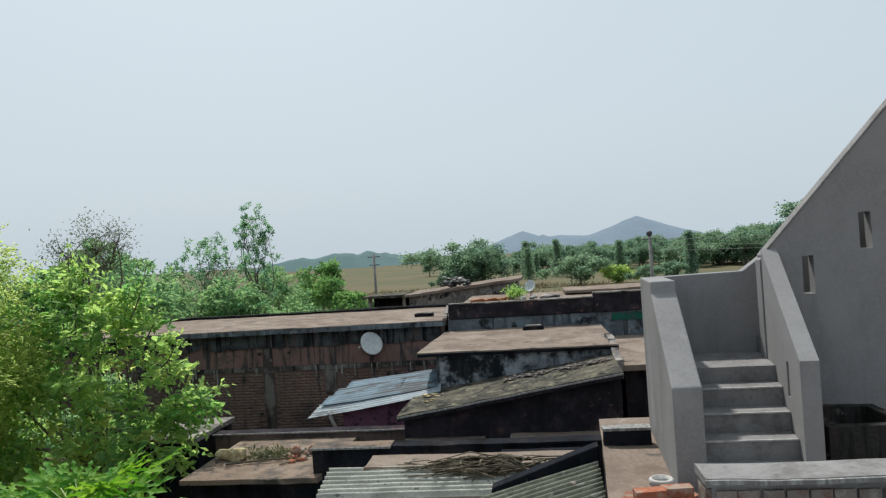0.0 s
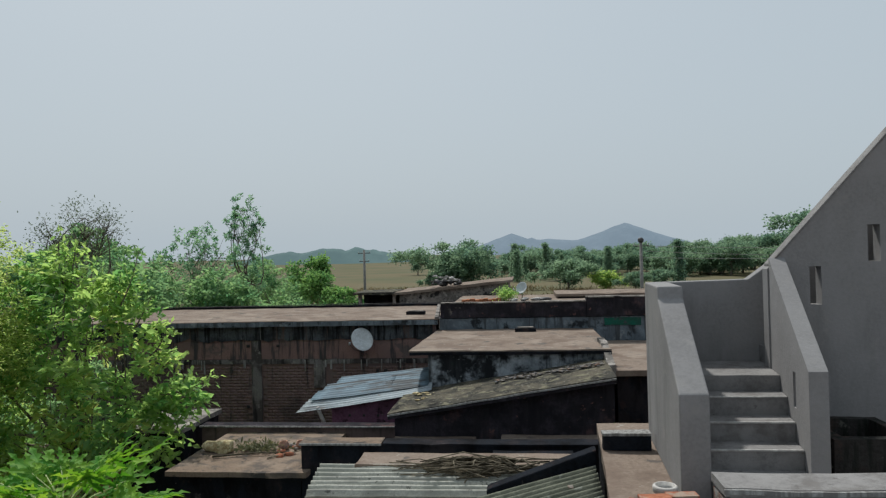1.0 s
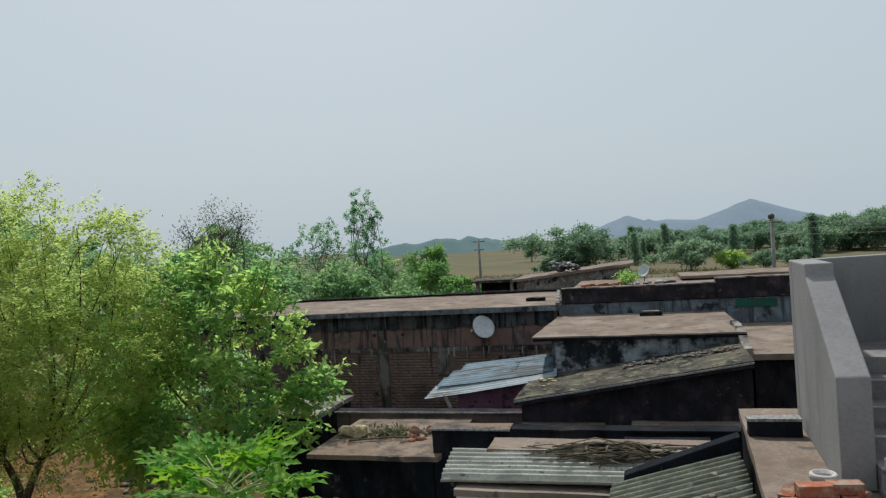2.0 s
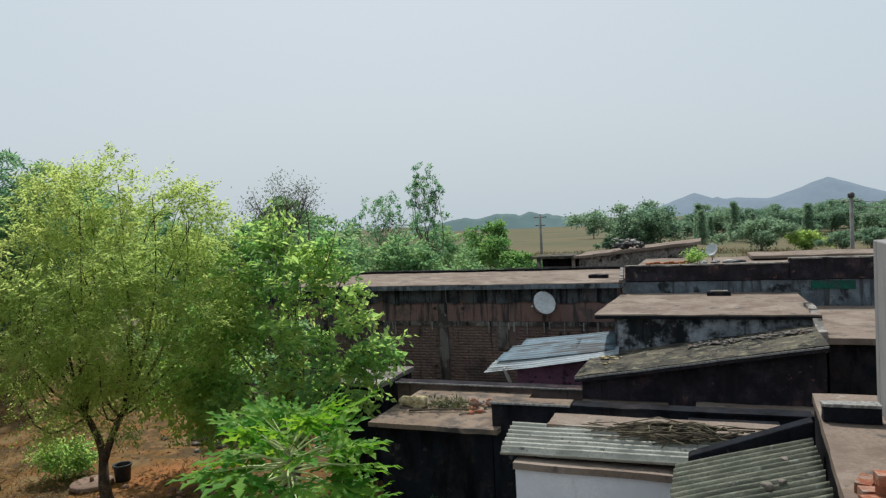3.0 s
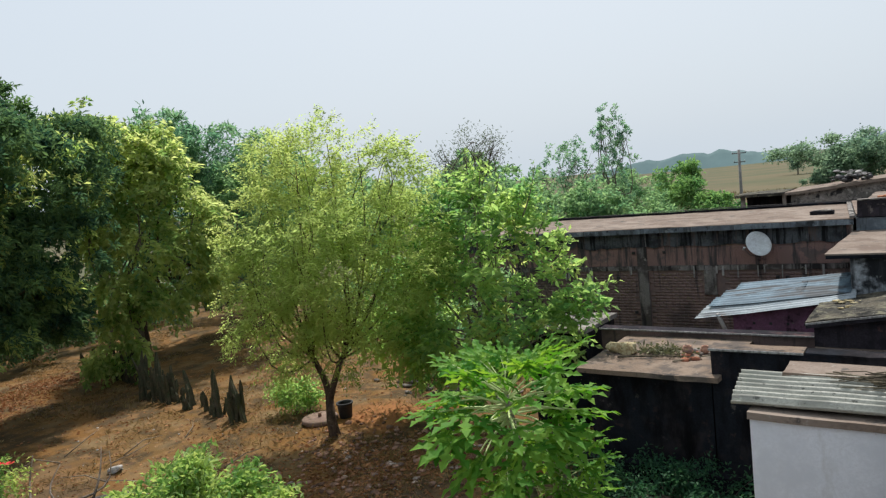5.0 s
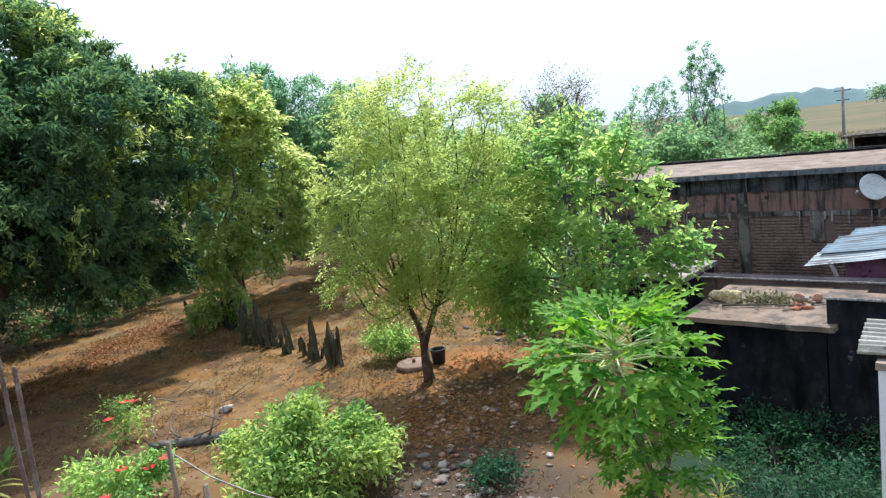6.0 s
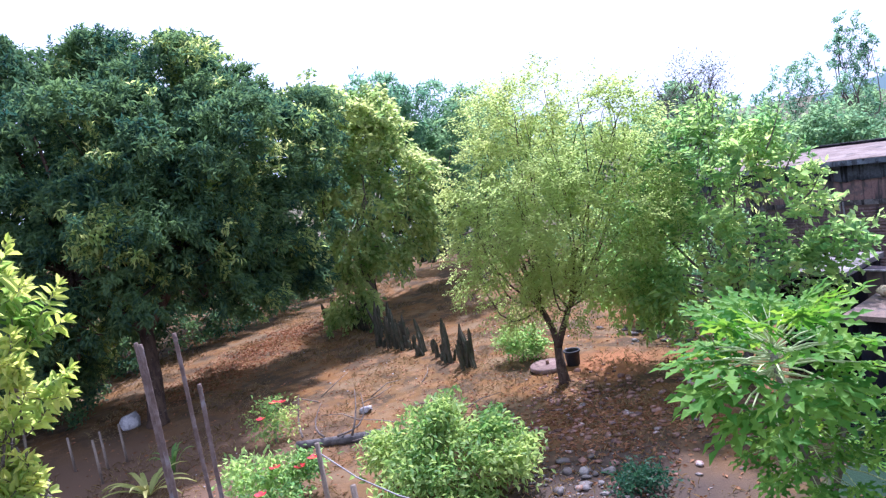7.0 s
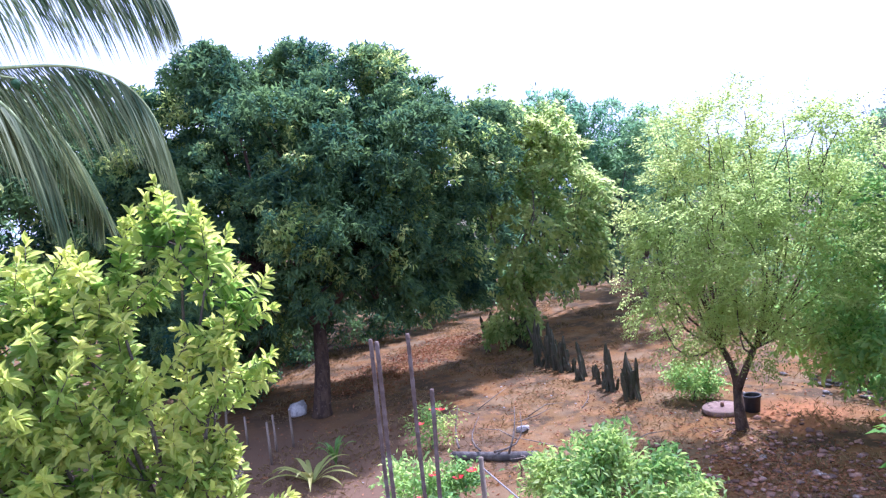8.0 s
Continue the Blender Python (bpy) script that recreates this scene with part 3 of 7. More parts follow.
def build_ground():
    def lines(lo, hi, step, far):
        mid = list(np.arange(lo, hi + 0.01, step))
        a, b, s = lo, hi, step
        left, right = [], []
        while b < far or a > -far:
            s *= 1.28
            a, b = a - s, b + s
            left.append(a)
            right.append(b)
        return left[::-1] + mid + right
    xs, ys = lines(-34, 4, 0.4, 4000), lines(-8, 34, 0.4, 4000)
    vs = [(x, y, height(x, y)) for y in ys for x in xs]
    w = len(xs)
    fs = [(j * w + i, j * w + i + 1, (j + 1) * w + i + 1, (j + 1) * w + i) for j in range(len(ys) - 1) for i in range(w - 1)]
    tagged(quick("ground", vs, fs, SOIL, smooth=True), "dry orange-brown earth with straw and dusty fields beyond", "ground", kind="structure")
build_ground()


def ridge(name, peaks, y, deep, base, mat, label, rough=3.0, x0=-400, x1=700, step=10.0, grain=0.02):
    """A far ridge: peaks are (x, height, half width, sharpness)."""
    xs = np.arange(x0, x1 + 1, step)
    rows = [(-1.0, 0.0), (-0.6, 0.35), (-0.25, 0.8), (0.0, 1.0), (0.4, 0.6), (1.0, 0.0)]
    vs = []
    for d, k in rows:
        for x in xs:
            h = base
            for px, ph, pw, pe in peaks:
                q = max(0.0, 1 - abs(x - px) / pw)
                h = max(h, base + (ph - base) * q ** pe)
            h += rough * noise.noise(Vector((x * grain, d * 3, y))) + rough * 0.5 * noise.noise(Vector((x * grain * 4, d * 5, y)))
            vs.append((x + 6 * noise.noise(Vector((x * 0.03, d * 4, 1))), y + d * deep, -6 + (h + 6) * k))
    w = len(xs)
    fs = [(j * w + i, j * w + i + 1, (j + 1) * w + i + 1, (j + 1) * w + i) for j in range(len(rows) - 1) for i in range(w - 1)]
    tagged(quick(name, vs, fs, mat, smooth=True), label, "hill", kind="structure")
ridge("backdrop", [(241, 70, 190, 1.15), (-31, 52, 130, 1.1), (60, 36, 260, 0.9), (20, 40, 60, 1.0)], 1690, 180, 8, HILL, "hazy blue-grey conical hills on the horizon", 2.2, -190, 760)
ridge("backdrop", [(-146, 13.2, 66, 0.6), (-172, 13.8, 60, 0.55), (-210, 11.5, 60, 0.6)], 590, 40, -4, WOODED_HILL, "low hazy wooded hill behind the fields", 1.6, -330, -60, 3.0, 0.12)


# ---- long brick house across the lane ----
def build_long_house():
    h = thing("long_house", (-8.5, 21.5, 0), "long single-storey red brick house with flat cement roof", "house")
    def gable_end(x, y, z):                # the end wall is not square to the front
        return (x - (y - 18.98) * 0.11 if x > -3.2 else x, y, z)
    part("wall", slab(-15.2, -2.77, 19.263, 23.9, -0.1, 3.84, 0.8, 0.003, gable_end), HOUSE_WALL, h)
    part("upper_wall", slab(-15.15, -2.85, 19.235, 19.258, 2.845, 3.82, 0.5, 0.004), UPPER_WALL, h, "dull red plastered wall with dark streaks")
    part("roof", slab(-15.4, -2.72, 18.98, 24.1, 3.84, 3.985, 0.35, 0.014, gable_end), ROOF_CEMENT, h, "sunlit flat cement roof slab")
    part("roof_rim", slab(-15.4, -3.28, 24.0, 24.14, 3.99, 4.06, 0.35, 0.014), BLACK_WALL, h, "mildewed rim of the roof")
    part("roof_rim", slab(-2.80, -2.69, 18.98, 24.0, 3.99, 4.05, 0.35, 0.008, gable_end), SLAB_EDGE, h, "cement rim of the roof")
    part("lintel_band", slab(-15.2, -2.9, 19.215, 19.265, 2.70, 2.84, 0.4, 0.008), HOUSE_COLUMN, h, "grey cement band with drip stains")
    for x, w in ((-8.2, 0.30), (-12.3, 0.30)):
        part("column", slab(x - w / 2, x + w / 2, 19.205, 19.262, -0.1, 3.84, 0.4, 0.008), HOUSE_COLUMN, h, "grey cement column flush with the wall")
    part("plaster_patch", slab(-6.45, -6.12, 19.21, 19.262, 2.0, 2.69, 0.15, 0.012), HOUSE_COLUMN, h, "smeared cement patch")
    part("roof_edge", slab(-15.4, -2.72, 18.955, 18.977, 3.83, 3.965, 0.3, 0.008), BAND_WALL, h, "dark weathered edge of the roof slab")
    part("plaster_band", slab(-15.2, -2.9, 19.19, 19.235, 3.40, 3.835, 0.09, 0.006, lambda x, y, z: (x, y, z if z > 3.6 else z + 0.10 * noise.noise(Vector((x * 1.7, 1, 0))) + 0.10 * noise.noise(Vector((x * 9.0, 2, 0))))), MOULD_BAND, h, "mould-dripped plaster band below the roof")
    rd = random.Random(14)
    for i in range(18):
        x, dz = rd.uniform(-11.5, -3.4), rd.uniform(0.06, 0.3)
        part("lime_drip", slab(x, x + rd.uniform(0.025, 0.07), 19.20, 19.213, 2.70 - dz, 2.82, 0.1, 0.006), LIME_DRIP, h)
    r = random.Random(4)
    V, F = [], []
    def brick_row(z, zt, off):
        x = -15.1 + off
        while x < -3.0:
            w = 0.222
            clear = all(abs(x + w / 2 - c) > 0.29 for c in (-8.2, -12.3)) and not (-6.7 < x < -6.0 and 1.95 < z)
            if clear and r.random() > 0.012:
                p = r.uniform(0.0005, 0.004)
                k = len(V)
                for yy in (19.2622 - p * 0.6, 19.30):
                    for xx, zz in ((x, z), (x + w, z), (x + w, zt), (x, zt)):
                        V.append((xx + r.uniform(-.004, .004), yy, zz + r.uniform(-.003, .003)))
                F.extend([(k, k + 1, k + 2, k + 3), (k, k + 4, k + 5, k + 1), (k + 1, k + 5, k + 6, k + 2), (k + 2, k + 6, k + 7, k + 3), (k + 3, k + 7, k + 4, k)])
            x += 0.236
    row = 0
    z = 0.05
    while z < 2.6:
        if z < 2.58:
            brick_row(z, z + 0.072, 0.118 * (row % 2))
        z += 0.086
        row += 1
    quick("brickwork", V, F, BRICK, h, "courses of old red brick", kind="stuff")
    r = random.Random(9)
    for i in range(7):
        x, zz = r.uniform(-11, -3.6), r.choice((2.45, 3.2, 1.4))
        # no hole is cut: a black block paints its shaded inside
        part("putlog_hole", slab(x, x + 0.09, 19.20, 19.232, zz, zz + 0.08, 0.1, 0.006), BLACK_RUBBER, h)
    return h
build_long_house()


def build_right_house():
    h = thing("parapet_house", (2.0, 21.5, 0), "old flat-roofed house with a blackened reddish parapet", "house")
    def shared_end(x, y, z):
        return (x - (y - 18.98) * 0.11 if x < -2.3 else x, y, z)
    part("wall", slab(-2.66, 7.5, 19.27, 24.5, -0.1, 3.96, 0.6, 0.012, shared_end), BAND_WALL, h, "grey-blue limewashed wall")
    part("parapet", slab(-2.66, 1.46, 19.22, 19.45, 3.985, 4.39, 0.3, 0.016), DARK_RED_WALL, h)
    part("parapet", slab(1.47, 7.5, 19.20, 19.45, 3.985, 4.50, 0.3, 0.016), DARK_RED_WALL, h, "reddish mouldy parapet")
    part("coping", slab(-2.66, 1.46, 19.20, 19.47, 4.392, 4.425, 0.3, 0.012), SLAB_EDGE, h)
    part("coping", slab(1.47, 7.5, 19.18, 19.47, 4.503, 4.535, 0.3, 0.012), SLAB_EDGE, h)
    part("roof", slab(-2.66, 7.5, 19.47, 24.5, 3.985, 4.05, 0.6, 0.012, shared_end), ROOF_CEMENT, h)
    part("paint_patch", slab(1.95, 2.95, 19.235, 19.262, 3.72, 3.93, 0.15, 0.012), GREEN_PAINT, h, "patch of green paint")
    return h
build_right_house()


# ---- roofs between the lane and the terrace ----
def build_flat_roof_house():
    h = thing("flat_roof_house", (0, 17, 0), "small house with mouldy bluish wall and flat beige roof", "house")
    part("wall", slab(-2.45, 1.52, 15.05, 19.15, -0.1, 3.575, 0.35, 0.012), BLUE_WALL, h, "bluish limewash with black mould")
    def skew(x, y, z):
        return (x + (y - 15.0) * 0.03 if x < -1 else x, y, z)
    part("roof", slab(-2.88, 1.62, 14.95, 19.18, 3.58, 3.655, 0.3, 0.014, skew), ROOF_CEMENT, h, "flat beige cement roof")
    part("roof_edge", slab(-2.86, 1.62, 14.925, 14.945, 3.555, 3.625, 0.3, 0.008), BLACK_WALL, h, "blackened edge of the roof")
    part("side_rim", slab(1.45, 1.60, 14.2, 16.4, 3.35, 3.74, 0.25, 0.014, lambda x, y, z: (x, y, z - max(0, 15.6 - y) * 0.22)), SLAB_EDGE, h, "crumbling rim beside the roof")
    part("lower_roof", slab(1.62, 4.6, 14.3, 19.15, 3.18, 3.30, 0.35, 0.014), ROOF_CEMENT, h, "lower cement roof")
    part("lower_wall", slab(1.66, 4.5, 14.45, 19.1, -0.1, 3.18, 0.4, 0.014), BLACK_WALL, h, "blackened wall with pale stains")
    return h
build_flat_roof_house()


def build_sloping_house():
    h = thing("sloping_roof_house", (-0.8, 14, 0), "low blackened house with a lichened sloping roof", "house")
    def lift(x, y, z):
        return (x, y, z + (x + 2.97) * 0.160)
    part("wall", slab(-2.86, 1.42, 13.05, 14.98, -0.1, 2.63, 0.35, 0.014, lambda x, y, z: lift(x, y, z) if z > 1 else (x, y, z)), DARK_RED_WALL, h, "black and dark red mouldy wall")
    part("roof", slab(-2.97, 1.45, 12.85, 15.0, 2.64, 2.73, 0.25, 0.02, lift), LICHEN_ROOF, h, "lichened cement roof sloping sideways")
    part("roof_edge", slab(-2.96, 1.44, 12.822, 12.842, 2.615, 2.702, 0.25, 0.008, lift), DARK_RED_WALL, h, "blackened front edge of the roof")
    part("roof_lip", slab(-2.96, 1.44, 12.80, 12.819, 2.68, 2.712, 0.2, 0.010, lift), LIME_DRIP, h, "pale chipped lip of the sloping roof")
    part("front_ledge", slab(-2.85, -1.25, 12.58, 13.03, 2.2, 2.24, 0.2, 0.012), ROOF_CEMENT, h, "crumbling pale ledge")
    part("front_ledge", slab(-0.75, 1.4, 12.58, 13.03, 2.25, 2.29, 0.2, 0.012), ROOF_CEMENT, h, "crumbling pale ledge")
    part("lower_wall", slab(-2.9, 1.45, 12.6, 13.0, -0.1, 2.19, 0.4, 0.014), BLACK_WALL, h)
    return h
build_sloping_house()


def build_tin_shed():
    h = thing("tin_shed", (-3.8, 15.2, 0), "small purple shed under galvanised tin sheets", "shed")
    part("wall", slab(-4.7, -2.5, 14.95, 16.2, -0.1, 2.42, 0.35, 0.01, lambda x, y, z: (x, y, z + max(0, x + 4.7) * 0.1 if z > 1 else z)), PURPLE, h, "faded purple wall with drain holes")
    for i in range(5):
        x = -4.3 + i * 0.33
        # solid black block in place of each drain's shaded opening
        part("drain_hole", slab(x, x + 0.05, 14.925, 14.955, 2.18, 2.23, 0.1, 0.004), BLACK_RUBBER, h)
    for a, b, lift, mat, lab in (((-4.72, 15.95, 2.91), (-2.48, 15.95, 3.14), 0.0, DARK_TIN, "dull bluish tin sheet"), ((-4.98, 15.62, 2.775), (-3.3, 15.62, 2.985), 0.015, DARK_TIN, "dull bluish tin sheet"), ((-3.42, 15.66, 2.97), (-2.44, 15.66, 3.09), 0.03, DARK_TIN, "dull bluish tin sheet"), ((-5.12, 15.30, 2.665), (-2.42, 15.30, 2.995), 0.03, DARK_TIN, "dull bluish tin sheet")):
        a, b = Vector(a) + Vector((0, 0, lift)), Vector(b) + Vector((0, 0, lift))
        fall = Vector((-0.07, -0.42, -0.135))
        corrugated("tin_sheet", a, b, a + fall, b + fall + Vector((0.05, 0, 0.012)), 4, 0.009, mat, h, lab, sag=0.02)
    corrugated("tin_sheet", (-5.24, 15.00, 2.555), (-2.36, 15.04, 2.94), (-5.42, 14.60, 2.345), (-2.34, 14.64, 2.82), 5, 0.010, TIN, h, "bright bent tin sheet", sag=0.03)
    tubes("prop", [([(-4.75, 14.75, 1.9), (-4.95, 14.68, 2.45)], [0.05, 0.045])], PALE_CLOTH, h, "pale prop under the sheets")
    tubes("rafter", [([(-4.9, 14.85, 2.42), (-2.5, 14.85, 2.82)], [0.035, 0.035])], DRYWOOD, h)
    part("rag", slab(-3.05, -2.72, 14.55, 14.8, 2.28, 2.52, 0.1, 0.03), PALE_CLOTH, h, "pale rag at the corner")
    return h
build_tin_shed()


def build_black_house():
    h = thing("black_house", (-4.6, 12.4, 0), "mildew-blackened low house with patched slab roof", "house")
    part("wall", slab(-6.58, -4.29, 11.5, 13.9, -0.1, 1.975, 0.4, 0.014), BLACK_WALL, h, "black mouldy front wall")
    part("plinth", slab(-6.9, -2.6, 11.25, 11.48, -0.1, 0.30, 0.3, 0.02), BLACK_WALL, h)
    part("roof_slab", slab(-6.71, -4.10, 11.24, 13.95, 1.98, 2.07, 0.3, 0.016), OLD_ROOF, h, "cement roof slab")
    part("back_wall", slab(-7.35, -2.95, 13.97, 14.25, -0.1, 2.17, 0.4, 0.014), BRICK, h, "low red wall behind the slab")
    part("back_coping", slab(-7.38, -2.95, 13.93, 14.28, 2.175, 2.21, 0.3, 0.010), DARK_RED_WALL, h, "dark weathered coping")
    part("coping_lip", slab(-7.38, -2.95, 13.905, 13.926, 2.183, 2.213, 0.3, 0.008), LIME_DRIP, h, "pale lip of the coping")
    part("side_wall", slab(-4.26, 1.0, 11.47, 11.77, -0.1, 2.50, 0.4, 0.014), BLACK_WALL, h, "black wall rising above the slab")
    part("side_coping", slab(-4.28, -2.8, 11.42, 11.82, 2.505, 2.545, 0.3, 0.012), OLD_ROOF, h, "weathered coping on the black wall")
    part("coping_lip", slab(-4.28, -2.8, 11.395, 11.416, 2.51, 2.543, 0.3, 0.008), LIME_DRIP, h, "pale lip of the coping")
    part("side_coping", slab(-2.78, 1.0, 11.44, 11.80, 2.505, 2.54, 0.3, 0.016), BLACK_WALL, h)
    part("corner_roof", slab(-9.0, -7.45, 13.3, 15.2, 2.2, 2.3, 0.3, 0.02), SLAB_EDGE, h, "mossy corner of a lower roof")
    part("corner_wall", slab(-8.9, -7.5, 13.45, 15.1, -0.1, 2.2, 0.4, 0.014), BLACK_WALL, h)
    return h
build_black_house()


def build_white_room():
    h = thing("white_outhouse", (-1.8, 9.2, 0), "whitewashed outhouse under fibre-cement sheets", "outhouse")
    part("wall", slab(-2.98, -0.86, 8.42, 9.90, -0.1, 2.465, 0.4, 0.006), WHITEWASH, h, "bluish whitewashed wall")
    part("lintel_slab", slab(-3.0, -0.84, 8.38, 9.30, 2.47, 2.56, 0.2, 0.012), ROOF_CEMENT, h, "pale cement slab edge")
    part("roof_slab", slab(-2.74, 0.45, 9.35, 9.95, 2.50, 2.82, 0.15, 0.016), ROOF_CEMENT, h, "flat cement roof")
    part("back_wall", slab(-0.84, 0.5, 8.45, 11.40, -0.1, 2.45, 0.4, 0.012), BLACK_WALL, h)
    corrugated("fibre_sheet", (-3.28, 9.42, 2.77), (-0.25, 9.38, 2.79), (-3.22, 8.52, 2.645), (-0.50, 8.52, 2.685), 7, 0.048, ASBESTOS, h, "grey corrugated fibre-cement sheet", 20, 0.008)
    return h
build_white_room()


def build_side_shed():
    h = thing("side_shed", (-0.1, 6.3, 0), "lean-to with grimy corrugated roof and black gable", "shed")
    part("wall", slab(-0.72, 0.42, 4.6, 7.42, -0.1, 2.80, 0.4, 0.012), BLACK_WALL, h)
    prof = [(-0.72, 2.2), (0.52, 2.2), (0.52, 3.605), (-0.68, 3.155), (-0.72, 3.13)]
    part("gable", prism(prof, 7.43, 7.62, "y", 0.015), BLACK_WALL, h, "black gable wall above the sheets")
    corrugated("fibre_sheet", (-0.86, 7.40, 3.02), (0.50, 7.40, 3.42), (-0.90, 4.6, 2.92), (0.46, 4.6, 3.34), 22, 0.040, OLD_ASBESTOS, h, "grimy corrugated fibre sheet", 12, 0.008)
    return h
build_side_shed()


# ---- platform, staircase and the terrace ----
def build_platform():
    h = thing("platform_roof", (2.3, 6, 0), "flat cement roof platform beneath the outside stairs", "platform")
    part("body", slab(0.60, 6.2, 3.54, 8.0, -0.1, 3.64, 0.5, 0.01), BLACK_WALL, h)
    part("deck", slab(0.53, 6.2, 3.54, 8.05, 3.645, 3.75, 0.2, 0.012, lambda x, y, z: (x + (y - 7.0) * 0.06 if x < 0.9 else x, y, z)), ROOF_CEMENT, h, "dusty cement deck")
    part("upstand", slab(0.54, 1.02, 6.88, 7.02, 3.755, 3.905, 0.08, 0.012), BLACK_WALL, h, "dark chipped upstand")
    part("upstand_cap", slab(0.53, 1.02, 6.87, 7.03, 3.908, 3.935, 0.06, 0.012), LIME_DRIP, h, "pale chipped mortar on the upstand")
    return h
build_platform()


def build_staircase():
    h = thing("outdoor_staircase", (1.7, 6.2, 3.75), "grey plastered outdoor staircase with solid sloping parapets", "staircase")
    X0, X1, Y0, RISE, RUN = 1.25, 2.018, 5.889, 0.166, 0.27
    def left(y):
        return 0.045 * (y - 5.44)
    def right(y):
        return 0.13 * (y - 5.44)
    def spread_x(x, y, z):                 # the flight widens a little towards the landing
        q = (x - X0) / (X1 - X0)
        return (x + left(y) * (1 - q) + right(y) * q, y, z)
    def lean(bm, f):
        for v in bm.verts:
            v.co.x += f(v.co.y)
        return bm
    for k in range(-3, 2):
        z, y = 4.296 + k * RISE, Y0 + k * RUN
        part("step", slab(X0 + 0.003, X1 - 0.003, y, y + RUN + (0.02 if k < 1 else -0.003), 3.755 + 0.0005 * k, z, 0.12, 0.005, spread_x), STEP_CEMENT, h)
        nose = prism([(y - 0.010, z - 0.012), (y + 0.016, z - 0.012), (y + 0.016, z + 0.004), (y - 0.010, z + 0.004)], X0 + 0.006, X1 - 0.006, "x", 0.004)
        for v in nose.verts:
            v.co = Vector(spread_x(*v.co))
        part("nosing", nose, NOSING, h, "pale front edge of the step")
    zl = 4.296 + 2 * RISE - 0.02
    part("landing", slab(X0 + 0.003, X1 - 0.003, Y0 + 2 * RUN, 7.298, 3.756, zl, 0.15, 0.004, spread_x), STEP_CEMENT, h)
    lp = prism([(5.44, 3.752), (7.298, 3.752), (7.298, 5.46), (6.53, 5.46), (6.50, 5.34), (5.44, 4.63)], 1.005, X0, "x", 0.014)
    for v in lp.verts:
        v.co.x += (v.co.y - 5.44) * (0.045 if v.co.x > 1.13 else 0.048)
    part("parapet", lp, GREY_PLASTER, h)
    # the other parapet has an upright slot through it
    ZT = lambda y: 4.81 + (y - 5.44) * 0.662
    XR = X1 + 0.152
    rp = prism([(5.44, 3.752), (5.86, 3.752), (5.86, ZT(5.86)), (5.44, 4.81)], X1, XR, "x", 0.0)
    prism([(5.86, 3.752), (5.95, 3.752), (5.95, 4.42), (5.86, 4.42)], X1, XR, "x", 0.0, rp)
    prism([(5.86, 4.73), (5.95, 4.73), (5.95, ZT(5.95)), (5.86, ZT(5.86))], X1, XR, "x", 0.0, rp)
    prism([(5.95, 3.752), (6.798, 3.752), (6.798, ZT(6.798)), (5.95, ZT(5.95))], X1, XR, "x", 0.0, rp)
    part("parapet", lean(rp, right), GREY_PLASTER, h)
    # the upper flight climbs to the side behind a wall with slots
    def top(x):
        return 5.71 + (x - 2.28) * 1.117
    # one outline with bridges to each slot, so the wall is a single skin
    holes = [(2.58, 2.69, 5.237, 5.616), (3.13, 3.245, 5.655, 6.015), (3.70, 3.815, 6.2, 6.56)]
    fw = bmesh.new()
    xs = [2.18] + [v for q in holes for v in q[:2]] + [4.9]
    def column(x):
        return [3.752] + [v for q in holes if x in q[:2] for v in q[2:]] + [top(x)]
    pts = {}
    def at(x, y, z):
        key = (round(x, 4), y, round(z, 4))
        if key not in pts:
            pts[key] = fw.verts.new((x, y, z))
        return pts[key]
    for y in (6.80, 6.94):
        for a, b in zip(xs, xs[1:]):
            gap = [q for q in holes if q[0] == a and q[1] == b]
            za, zb = column(a), column(b)
            if gap:
                fw.faces.new([at(a, y, za[0]), at(b, y, zb[0]), at(b, y, zb[1]), at(a, y, za[1])])
                fw.faces.new([at(a, y, za[2]), at(b, y, zb[2]), at(b, y, zb[3]), at(a, y, za[3])])
            else:
                fw.faces.new([at(a, y, z) for z in za] + [at(b, y, z) for z in reversed(zb)])
    def wall_strip(p, q):
        fw.faces.new([at(p[0], 6.80, p[1]), at(q[0], 6.80, q[1]), at(q[0], 6.94, q[1]), at(p[0], 6.94, p[1])])
    for a, b, lo, hi in holes:
        for p, q in (((a, lo), (b, lo)), ((b, lo), (b, hi)), ((b, hi), (a, hi)), ((a, hi), (a, lo))):
            wall_strip(p, q)
    for a, b in zip(xs, xs[1:]):
        wall_strip((a, 3.752), (b, 3.752))
        wall_strip((a, top(a)), (b, top(b)))
    wall_strip((2.18, 3.752), (2.18, top(2.18)))
    wall_strip((4.9, 3.752), (4.9, top(4.9)))
    part("flight_wall", fw, GREY_PLASTER, h, "tall plastered wall with upright slots")
    part("wall_coping", prism([(2.20, top(2.20) + 0.003), (4.9, top(4.9) + 0.003), (4.9, top(4.9) + 0.03), (2.20, top(2.20) + 0.03)], 6.787, 6.953, "y", 0.006), STEP_CEMENT, h, "pale coping")
    bw = prism([(1.095, 3.752), (4.9, 3.752), (4.9, 8.2), (2.36, 5.63), (2.152, 5.478), (1.095, 5.46)], 7.302, 7.45, "y", 0.012)
    part("back_wall", bw, GREY_PLASTER, h)
    for k in range(9):
        x = 2.245 + k * 0.25
        part("step", slab(x, x + 0.262, 6.945, 7.296, zl - 0.3 + 0.17 * k, zl + 0.17 * (k + 1), 0.25, 0.004), STEP_CEMENT, h)
    part("landing_fill", slab(2.23, 4.9, 6.946, 7.294, 3.757, zl - 0.31, 0.4, 0.0), GREY_PLASTER, h)
    return h
build_staircase()


